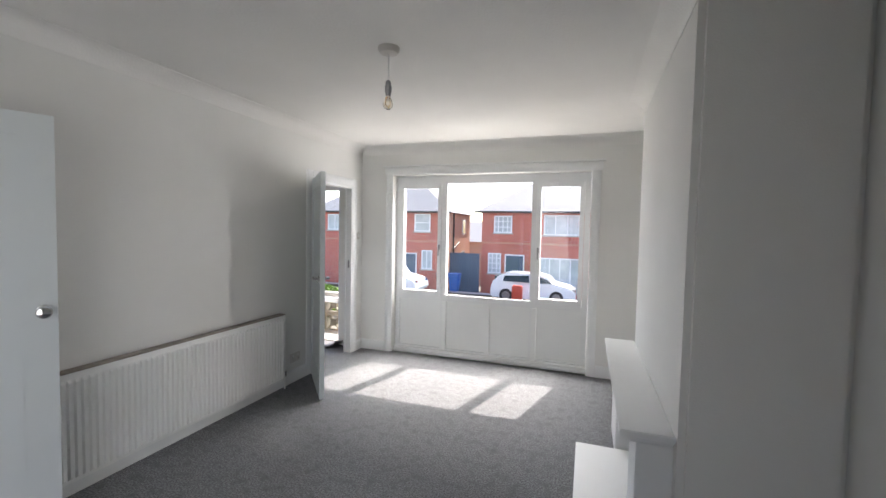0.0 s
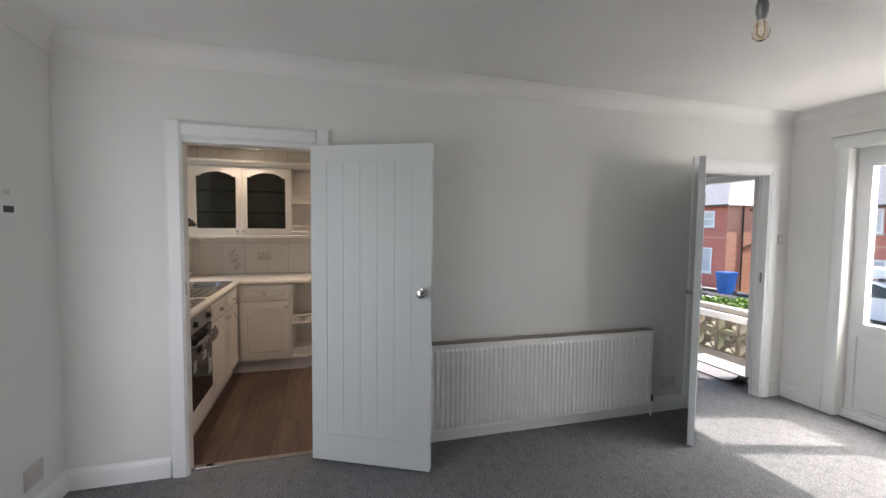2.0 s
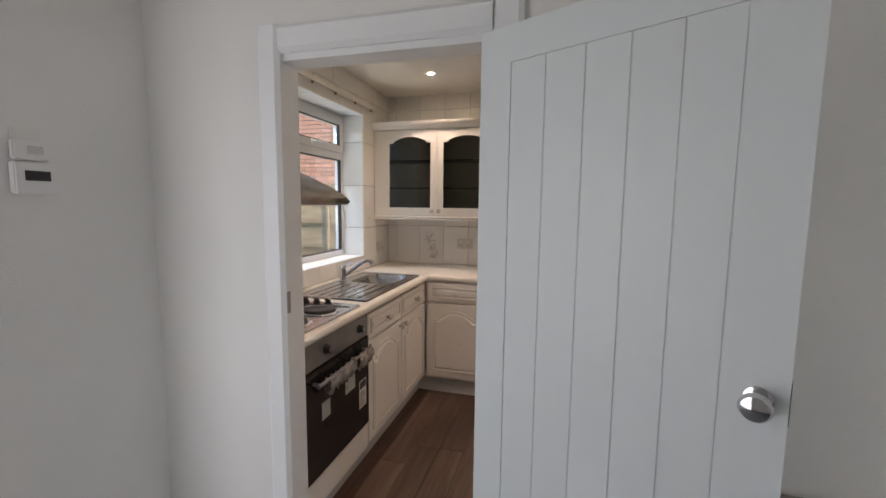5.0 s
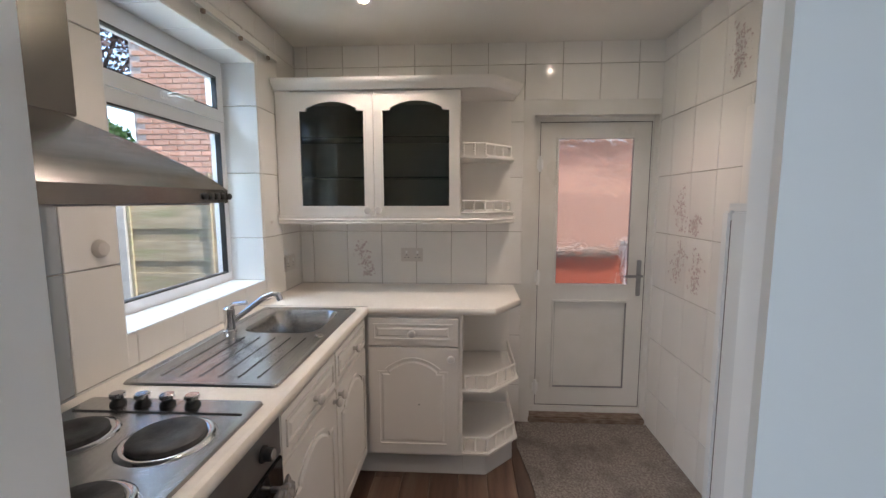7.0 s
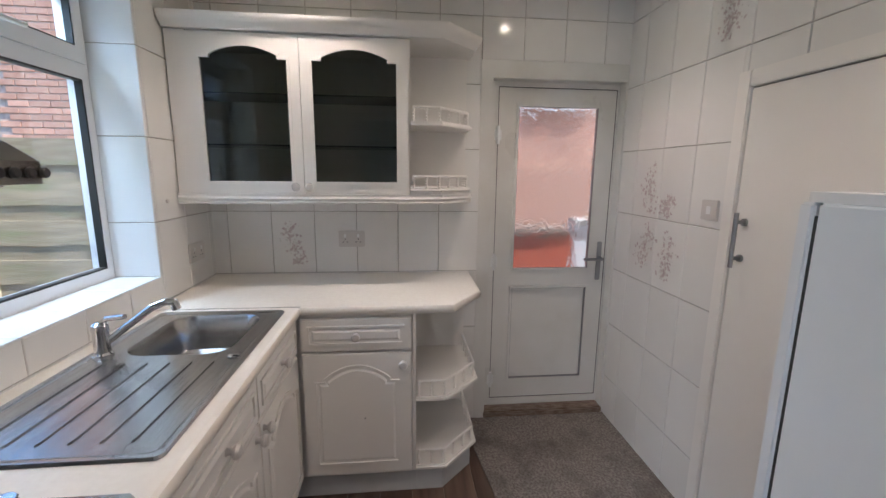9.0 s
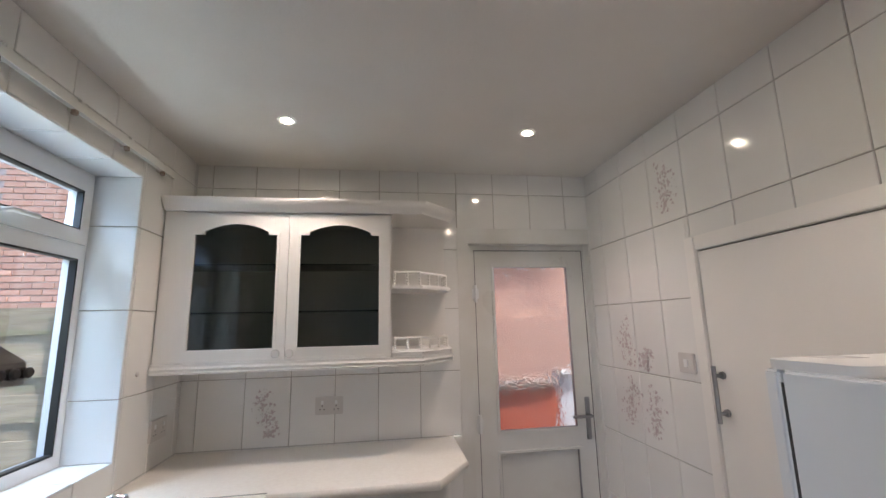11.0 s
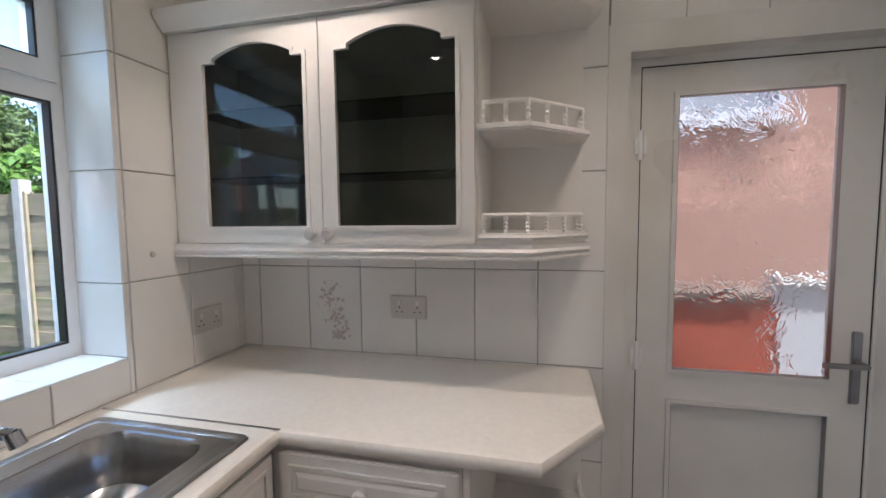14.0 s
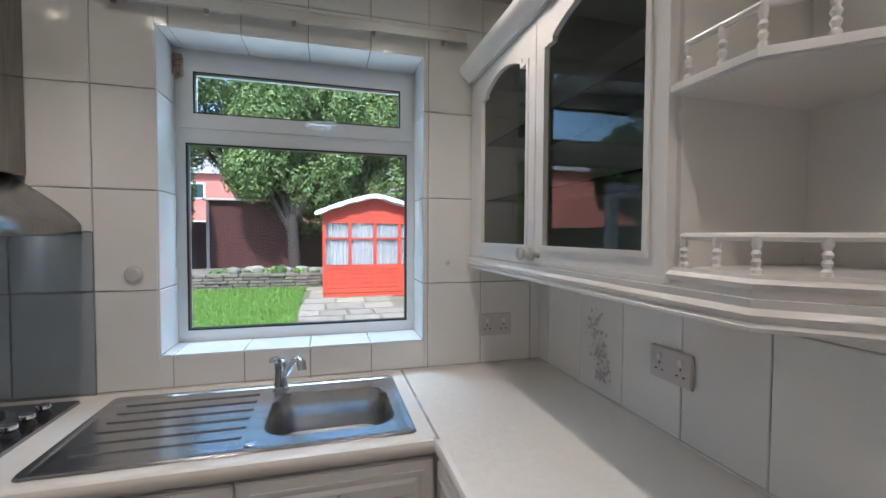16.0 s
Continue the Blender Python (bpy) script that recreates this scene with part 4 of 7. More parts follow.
def back_door():
    fr = tagged(new("door_back"), "white half-glazed plastic back door with rippled glass", "door", "", "structure")
    fr.matrix_basis = Matrix.Translation((-5.1, 1.1, 0))
    bm = bmesh.new()
    for a, b, c, d in ((0.737, 0.788, 0.087, 2.018), (1.488, 1.503, 0.087, 2.018), (0.788, 1.488, 1.985, 2.018)):
        box(bm, -5.16, -5.085, a, b, c, d)
    part("door_frame", bm, UPVC_OLD, fr, smooth=False)
    leaf = part("leaf", hollow(bmesh.new(), 0.790, 1.486, 0.092, 1.983, 0.094, -5.15, -5.09, YZ, 0.115, 0.088, 0.103), UPVC_OLD, fr, smooth=False)
    # black strip drawn in for the shade of the gap round the leaf
    part("door_seal", hollow(bmesh.new(), 0.7885, 1.4875, 0.0895, 1.9845, 0.004, -5.15, -5.0895, YZ), BLACK, fr, "dark strip for the shade in the door gap", False)
    part("mid_rail", cube(-5.15, -5.09, 0.893, 1.392, 0.828, 0.922), UPVC_OLD, leaf, smooth=False)
    for c, d in ((0.207, 0.828), (0.922, 1.895)):
        part("bead", hollow(bmesh.new(), 0.894, 1.391, c + 0.001, d - 0.001, 0.014, -5.10, -5.082, YZ), UPVC_OLD, leaf, smooth=False)
        part("gasket", hollow(bmesh.new(), 0.9075, 1.3775, c + 0.0145, d - 0.0145, 0.0025, -5.105, -5.0835, YZ), DULL, leaf, "thin grey gasket", False)
    g = part("rippled_pane", cube(-5.122, -5.116, 0.892, 1.393, 0.921, 1.896), RIPPLED, leaf, "rippled obscure glass", False)
    g.visible_shadow = False
    part("lower_panel", cube(-5.13, -5.108, 0.893, 1.392, 0.207, 0.828), UPVC_OLD, leaf, smooth=False)
    bm = bmesh.new()
    box(bm, -5.09, -5.080, 1.432, 1.462, 0.86, 1.10, 0.004)
    tube(bm, [(-5.08, 1.447, 1.0), (-5.035, 1.447, 1.0), (-5.03, 1.435, 1.0), (-5.032, 1.33, 1.0)], 0.009)
    part("door_handle", bm, DULL, leaf, "grey metal lever handle on a long plate")
    for z in (0.22, 0.98, 1.72):
        bm = bmesh.new()
        rod(bm, (-5.082, 0.790, z - 0.05), (-5.082, 0.790, z + 0.05), 0.010)
        box(bm, -5.09, -5.078, 0.770, 0.81, z - 0.03, z + 0.03, 0.002)
        part("hinge", bm, WHITE_P, fr)
    part("threshold", cube(-5.20, -5.0, 0.737, 1.503, 0.0, 0.045, 0.008), SILLWOOD, fr, "worn bare wooden threshold")
    part("door_cill", cube(-5.17, -5.078, 0.737, 1.503, 0.0455, 0.0865, 0.003), UPVC_OLD, fr, "white plastic cill")
    bm = bmesh.new()
    for a, b, c, d in ((0.672, 0.735, 0.0, 2.105), (1.5055, 1.513, 0.0, 2.105), (0.735, 1.5055, 2.02, 2.105)):
        box(bm, XK, XK + 0.009, a, b, c, d)
    for a, b, c, d in ((0.7352, 0.742, 0.0, 2.02), (1.498, 1.5048, 0.0, 2.02), (0.742, 1.498, 2.013, 2.0198)):
        box(bm, -5.085, XK + 0.0085, a, b, c, d)
    part("casing", bm, UPVC_OLD, fr, smooth=False)


back_door()

# cupboard door in the side wall
ob = thing("cupboard_door", (-3.85, YR, 0.02), "cream flush cupboard door with a steel bar handle", "door")
part("leaf", cube(-4.135, -3.42, YR - 0.012, YR - 0.002, 0.03, 1.815, 0.002), UNIT, ob)
bm = bmesh.new()
for a, b, c, d in ((-4.197, -4.139, 0.0, 1.88), (-3.416, -3.36, 0.0, 1.88), (-4.139, -3.416, 1.82, 1.88)):
    box(bm, a, b, YR - 0.022, YR, c, d, 0.004)
part("casing", bm, UNIT, ob)
bm = bmesh.new()
tube(bm, [(-4.085, YR - 0.012, 1.20), (-4.085, YR - 0.05, 1.20)], 0.007)
tube(bm, [(-4.085, YR - 0.012, 1.335), (-4.085, YR - 0.05, 1.335)], 0.007)
rod(bm, (-4.085, YR - 0.052, 1.165), (-4.085, YR - 0.052, 1.37), 0.008)
for z in (1.20, 1.335):
    rod(bm, (-4.085, YR - 0.014, z), (-4.085, YR - 0.022, z), 0.014)
part("bar_handle", bm, DULL, ob, "grey steel bar handle")

# ---- kitchen floor mat ----
bm = bmesh.new()
slab(bm, [(-5.0, 0.66), (-4.72, 0.628), (-4.4, 0.665), (-3.83, 0.70), (-3.83, 1.508), (-5.0, 1.508)], 0.0, 0.009)
single("kitchen_mat", bm, KMAT, "worn grey-brown carpet offcut by the back door", "mat")


# ---- kitchen units ----
def facing(ox, oy, side):
    """Local u, v, w (right, up, out) for fronts that face +x or +y."""
    if side == "x":
        return Matrix(((0, 0, 1, ox), (1, 0, 0, 0), (0, 1, 0, 0), (0, 0, 0, 1)))
    return Matrix(((-1, 0, 0, 0), (0, 0, 1, oy), (0, 1, 0, 0), (0, 0, 0, 1)))


def arch_line(a, b, v, rise, n=18):
    """A cathedral arch from (a, v) to (b, v): flat shoulders, a small step, then a curve."""
    w = b - a
    s = w * 0.11
    pts = [(a, v), (a + s, v)]
    for i in range(n + 1):
        f = i / n
        pts.append((a + s + (w - 2 * s) * f, v + 0.014 + (rise - 0.014) * math.sin(math.pi * f) ** 0.85))
    pts += [(b - s, v), (b, v)]
    return pts


def ring(bm, outer, inner, w0, w1, m):
    """A closed bead between two outlines with the same number of points."""
    n = len(outer)
    v = [[bm.verts.new(m @ Vector((x, y, w))) for x, y in pts] for pts, w in ((outer, w0), (outer, w1), (inner, w1), (inner, w0))]
    for p, q in zip(v, v[1:]):
        for i in range(n):
            bm.faces.new((p[i], p[(i + 1) % n], q[(i + 1) % n], q[i]))


def shrink(pts, d):
    cx, cy = (min(p[0] for p in pts) + max(p[0] for p in pts)) / 2, (min(p[1] for p in pts) + max(p[1] for p in pts)) / 2
    hx, hy = max(p[0] for p in pts) - cx, max(p[1] for p in pts) - cy
    return [(cx + (x - cx) * (hx - d) / hx, cy + (y - cy) * (hy - d) / hy) for x, y in pts]


def knob(parent, m, u, v, w):
    k = m @ Matrix.Translation((u, v, w))
    part("knob", lathe(bmesh.new(), [(0.011, 0), (0.008, 0.007), (0.009, 0.013), (0.018, 0.020), (0.020, 0.027), (0.015, 0.034), (0.004, 0.036)], k, 18), SOCKET, parent, "round white knob")


def panel_door(parent, m, a, b, c, d, kn, arched=True):
    """A moulded door or drawer front with a raised panel."""
    door = part("door" if arched else "drawer_front", cube(a + 0.0025, b - 0.0025, c + 0.0025, d - 0.0025, 0.0, 0.018, 0.004, m), UNIT, parent)
    e = 0.055 if arched else 0.032
    if arched:
        out = [(a + e, c + e), (b - e, c + e)] + arch_line(a + e, b - e, d - e - 0.075, 0.075)[::-1]
    else:
        out = [(a + e, c + e), (b - e, c + e), (b - e, d - e), (a + e, d - e)]
    bm = bmesh.new()
    ring(bm, out, shrink(out, 0.009), 0.017, 0.0245, m)
    inner = shrink(out, 0.018)
    lo, hi = [bm.verts.new(m @ Vector((x, y, 0.0178))) for x, y in inner], [bm.verts.new(m @ Vector((x, y, 0.0245))) for x, y in shrink(out, 0.028)]
    n = len(lo)
    for i in range(n):
        bm.faces.new((lo[i], lo[(i + 1) % n], hi[(i + 1) % n], hi[i]))
    bm.faces.new(hi)
    part("raised_panel", bm, UNIT, door, smooth=False)
    knob(door, m, kn[0], kn[1], 0.018 if arched else 0.0243)
    return door


MY = facing(0, -0.228, "y")     # fronts of the run under the window: u = -x
MX = facing(-4.425, 0, "x")     # fronts of the run at the far wall: u = y

sink_unit = thing("base_cabinet", (-3.9, -0.5, 0), "cream sink base cabinet with arched doors and false drawers", "cabinet", "kitchen base cabinets")
bm = bmesh.new()
for a in ((-4.42, -3.405, YB + 0.012, -0.229, 0.12, 0.70), (-4.42, -3.405, -0.25, -0.229, 0.70, 0.898), (-3.42, -3.405, YB + 0.012, -0.25, 0.70, 0.898), (-4.42, -4.405, YB + 0.012, -0.25, 0.70, 0.898)):
    box(bm, *a)
part("body", bm, UNIT, sink_unit, smooth=False)
part("plinth", cube(-4.445, -3.405, -0.30, -0.275, 0.0, 0.12), PLINTH, sink_unit, smooth=False)
panel_door(sink_unit, MY, 3.408, 3.905, 0.735, 0.885, (3.655, 0.81), False)
panel_door(sink_unit, MY, 3.908, 4.405, 0.735, 0.885, (4.155, 0.81), False)
panel_door(sink_unit, MY, 3.408, 3.905, 0.135, 0.728, (3.872, 0.69))
panel_door(sink_unit, MY, 3.908, 4.405, 0.135, 0.728, (3.942, 0.69))

corner_unit = thing("base_cabinet", (-4.7, 0.05, 0), "cream base cabinet with one drawer over an arched door", "cabinet", "kitchen base cabinets")
part("body", cube(XK + 0.012, -4.426, -0.227, 0.280, 0.12, 0.898), UNIT, corner_unit, smooth=False)
part("plinth", cube(-4.47, -4.45, -0.30, 0.299, 0.0, 0.12), PLINTH, corner_unit, smooth=False)
panel_door(corner_unit, MX, -0.20, 0.278, 0.735, 0.885, (0.04, 0.81), False)
panel_door(corner_unit, MX, -0.20, 0.278, 0.135, 0.728, (0.24, 0.675))
part("screw_mark", cube(0.068, 0.074, 0.415, 0.421, 0.0245, 0.0252, 0, MX), BLACK, corner_unit, "small dark hole", False)


def gallery(parent, pts, z, h, r=0.004, gap=0.075):
    """A turned gallery: spindles along a line of points and a rail on top."""
    bm = bmesh.new()
    for a, b in zip(pts, pts[1:]):
        rod(bm, (*a, z + h), (*b, z + h), 0.0065, seg=8)
    for p in pts:
        bmesh.ops.create_uvsphere(bm, u_segments=8, v_segments=6, radius=0.0068, matrix=Matrix.Translation((*p, z + h)))
    rail = part("gallery_rail", bm, UNIT, parent)
    posts = [pts[0]]
    for a, b in zip(pts, pts[1:]):
        n = max(1, round(math.dist(a, b) / gap))
        posts += [(a[0] + (b[0] - a[0]) * i / n, a[1] + (b[1] - a[1]) * i / n) for i in range(1, n + 1)]
    prof = [(0.006, 0), (0.007, 0.12), (0.004, 0.2), (0.007, 0.34), (0.004, 0.44), (0.007, 0.55), (0.004, 0.66), (0.007, 0.8), (0.006, 1.0)]
    for p in posts:
        part("spindle", lathe(bmesh.new(), [(a, b * h) for a, b in prof], Matrix.Translation((*p, z)), 10), UNIT, rail)


def shelf_outline(x0, xf, y0, y1, cut):
    return [(x0, y0), (xf, y0), (xf, y1 - cut), (xf - cut * 1.05, y1), (x0, y1)]


def inset_line(x0, xf, y0, y1, cut, d=0.014):
    return [(xf - d, y0 + d), (xf - d, y1 - cut - d * 0.4), (xf - cut * 1.05 - d * 0.4, y1 - d), (x0 + d, y1 - d)]


end_unit = thing("corner_shelf_unit", (-4.8, 0.45, 0), "cream open end shelves with turned gallery rails below the worktop", "shelf unit")
part("back_panel", cube(XK + 0.012, XK + 0.026, 0.283, 0.60, 0.12, 0.898), UNIT, end_unit, smooth=False)
part("side_panel", cube(XK + 0.026, -4.43, 0.282, 0.298, 0.12, 0.898), UNIT, end_unit, smooth=False)
part("plinth", slab(bmesh.new(), [(XK + 0.02, 0.30), (-4.45, 0.30), (-4.45, 0.425), (-4.61, 0.585), (XK + 0.02, 0.585)], 0.0, 0.12), PLINTH, end_unit, smooth=False)
for z in (0.125, 0.475):
    o = shelf_outline(XK + 0.026, -4.425, 0.298, 0.605, 0.17)
    sh = part("shelf", slab(bmesh.new(), o, z, z + 0.022), UNIT, end_unit, smooth=False)
    part("shelf_edge", slab(bmesh.new(), shelf_outline(XK + 0.026, -4.417, 0.298, 0.613, 0.172), z + 0.004, z + 0.016), UNIT, sh, smooth=False)
    gallery(end_unit, inset_line(XK + 0.026, -4.425, 0.298, 0.605, 0.17), z + 0.022, 0.07)

wall_unit = thing("wall_cabinet", (-4.85, -0.24, 1.33), "cream wall cabinet with two arched smoked-glass doors and a cornice", "cabinet")
for n, a in (("side_panel", (XK + 0.006, -4.712, -0.768, -0.752, 1.40, 2.10)), ("side_panel", (XK + 0.006, -4.712, 0.266, 0.282, 1.40, 2.10)), ("bottom_panel", (XK + 0.006, -4.712, -0.752, 0.266, 1.40, 1.416)),
             ("top_panel", (XK + 0.006, -4.712, -0.752, 0.266, 2.084, 2.10)), ("back_panel", (XK + 0.006, XK + 0.016, -0.752, 0.266, 1.416, 2.084))):
    part(n, cube(*a), UNIT, wall_unit, smooth=False)
part("filler_strip", cube(-4.712, -4.696, -0.768, -0.682, 1.40, 2.10, 0.002), UNIT, wall_unit)
for z in (1.62, 1.85):
    part("glass_shelf", cube(XK + 0.02, -4.76, -0.75, 0.264, z, z + 0.006), CARGLASS, wall_unit, "dark edged glass shelf", False)
MW = facing(-4.712, 0, "x")
for a, b, k in ((-0.683, -0.2105, -0.243), (-0.2075, 0.272, -0.183)):
    e = 0.052
    bm = bmesh.new()
    top = arch_line(a + e, b - e, 1.988, 0.052)[::-1]
    o = [(a + e, 1.402 + 0.054), (b - e, 1.402 + 0.054)] + top
    rim = [(a, 1.402), (b, 1.402)] + [(a + (b - a) * (u - a - e) / (b - a - 2 * e), 2.092) for u, _ in top]
    loops = [[bm.verts.new(MW @ Vector((x, y, w))) for x, y in pts] for pts, w in ((rim, 0), (rim, 0.02), (o, 0.02), (o, 0))]
    for j in range(4):
        for i in range(len(o)):
            bm.faces.new((loops[j][i], loops[j][(i + 1) % len(o)], loops[(j + 1) % 4][(i + 1) % len(o)], loops[(j + 1) % 4][i]))
    door = part("glazed_door", bm, UNIT, wall_unit, smooth=False)
    bm = bmesh.new()
    ring(bm, shrink(o, -0.012), shrink(o, 0.001), 0.019, 0.0245, MW)
    part("glazing_bead", bm, UNIT, door)
    part("edge_bead", cube(a + 0.002, b - 0.002, 1.403, 1.412, 0.0195, 0.0225, 0, MW), UNIT, door)
    g = part("smoked_pane", cube(a + e - 0.008, b - e + 0.008, 1.445, 2.06, 0.006, 0.010, 0, MW), SMOKED, door, "dark smoked glass", False)
    knob(door, MW, k, 1.432, 0.02)
CORN = [(0, 0), (0.012, 0), (0.018, 0.012), (0.032, 0.022), (0.046, 0.040), (0.050, 0.058), (0, 0.058)]
PELM = [(0, 0), (0.010, 0), (0.014, 0.007), (0.008, 0.013), (0.016, 0.024), (0.010, 0.033), (0.012, 0.045), (0, 0.045)]


def mitred(bm, prof, pts, z):
    """Sweep a moulding round a line of points, out to the right of travel, with mitred corners."""
    rows = []
    for i, p in enumerate(pts):
        p = Vector(p)
        d0 = (p - Vector(pts[i - 1])).normalized() if i else None
        d1 = (Vector(pts[i + 1]) - p).normalized() if i + 1 < len(pts) else None
        d0, d1 = d0 or d1, d1 or d0
        n0, n1 = Vector((d0.y, -d0.x)), Vector((d1.y, -d1.x))
        n = (n0 + n1).normalized()
        n = n / max(0.3, n.dot(n0))
        rows.append([bm.verts.new((p.x + n.x * u, p.y + n.y * u, z + v)) for u, v in prof])
    k = len(prof)
    for a, b in zip(rows, rows[1:]):
        for i in range(k):
            bm.faces.new((a[i], a[(i + 1) % k], b[(i + 1) % k], b[i]))
    bm.faces.new(rows[0][::-1]), bm.faces.new(rows[-1])
    return bm


edge = [(-4.692, -0.768), (-4.692, 0.43), (-4.86, 0.592), (XK + 0.008, 0.592)]
part("cornice", mitred(bmesh.new(), CORN, edge, 2.10), UNIT, wall_unit, "moulded cream cornice")
part("light_pelmet", mitred(bmesh.new(), PELM, edge, 1.354), UNIT, wall_unit, "moulded cream light pelmet")
part("cornice_top", slab(bmesh.new(), [(XK + 0.006, -0.768), (-4.692, -0.768), (-4.692, 0.43), (-4.86, 0.592), (XK + 0.006, 0.592)], 2.10, 2.116), UNIT, wall_unit, smooth=False)

end_shelf = thing("display_shelf_unit", (-4.85, 0.44, 1.33), "cream open corner display shelves with turned gallery rails", "shelf unit")
part("back_panel", cube(XK + 0.006, XK + 0.018, 0.283, 0.592, 1.36, 2.10), UNIT, end_shelf, smooth=False)
for z in (1.368, 1.722):
    o = shelf_outline(XK + 0.018, -4.692, 0.284, 0.592, 0.165)
    sh = part("shelf", slab(bmesh.new(), o, z, z + 0.02), UNIT, end_shelf, smooth=False)
    if z > 1.5:
        part("shelf_edge", slab(bmesh.new(), shelf_outline(XK + 0.018, -4.684, 0.284, 0.600, 0.168), z + 0.004, z + 0.015), UNIT, sh, smooth=False)
    gallery(end_shelf, inset_line(XK + 0.018, -4.692, 0.284, 0.592, 0.165), z + 0.064 if z < 1.5 else z + 0.02, 0.062 if z > 1.5 else 0.052)
    if z < 1.5:
        part("shelf_riser", slab(bmesh.new(), o, z + 0.02, z + 0.064), UNIT, sh, smooth=False)
        part("shelf_moulding", mitred(bmesh.new(), [(0, 0), (0.006, 0), (0.010, 0.008), (0.004, 0.014), (0, 0.014)], [(-4.692, 0.284), (-4.692, 0.43), (-4.86, 0.592), (XK + 0.018, 0.592)], z + 0.044), UNIT, sh)

# worktop, with the bowl's opening left out
ob = thing("worktop", (-4.0, -0.5, 0.9), "cream laminate worktop with a rounded front edge and a clipped corner", "worktop")
Z0, Z1 = 0.90, 0.94
BX0, BX1, BY0, BY1 = -4.325, -3.945, -0.635, -0.30
bm = bmesh.new()
for a, b, c, d in ((XK + 0.006, BX0, YB + 0.006, -0.205), (BX1, XDK - 0.001, YB + 0.006, -0.205), (BX0, BX1, YB + 0.006, BY0), (BX0, BX1, BY1, -0.205)):
    box(bm, a, b, c, d, Z0, Z1)
slab(bm, [(XK + 0.006, -0.205), (-4.415, -0.205), (-4.415, 0.455), (-4.625, 0.605), (XK + 0.006, 0.612)], Z0, Z1)
part("board", bm, TOP, ob, smooth=False)
NOSE = [(0, 0), (0.010, 0.002), (0.016, 0.010), (0.018, 0.020), (0.017, 0.030), (0.012, 0.0375), (0, 0.04)]
part("front_edge", mitred(bmesh.new(), NOSE, [(-4.415, -0.205), (-4.415, 0.455), (-4.625, 0.605), (XK + 0.006, 0.612)], Z0), TOP, ob)
part("front_edge", strip(bmesh.new(), NOSE, 0, 4.398 - 2.753, along((-4.398, -0.205, Z0), (1, 0, 0), (0, 1, 0))), TOP, ob)
part("joint_strip", cube(-4.412, -4.404, YB + 0.01, -0.19, Z1, Z1 + 0.0012), CHROME, ob, smooth=False)


def rounded(x0, x1, y0, y1, r, n=6):
    pts = []
    for cx, cy, a0 in ((x1 - r, y1 - r, 0), (x0 + r, y1 - r, 90), (x0 + r, y0 + r, 180), (x1 - r, y0 + r, 270)):
        pts += [(cx + r * math.cos(radians(a0 + 90 * i / n)), cy + r * math.sin(radians(a0 + 90 * i / n))) for i in range(n + 1)]
    return pts


def loft(bm, rings, cap=True):
    vs = [[bm.verts.new((x, y, z)) for x, y in pts] for pts, z in rings]
    n = len(vs[0])
    for a, b in zip(vs, vs[1:]):
        for i in range(n):
            bm.faces.new((a[i], a[(i + 1) % n], b[(i + 1) % n], b[i]))
    if cap:
        bm.faces.new(vs[-1])
    return bm


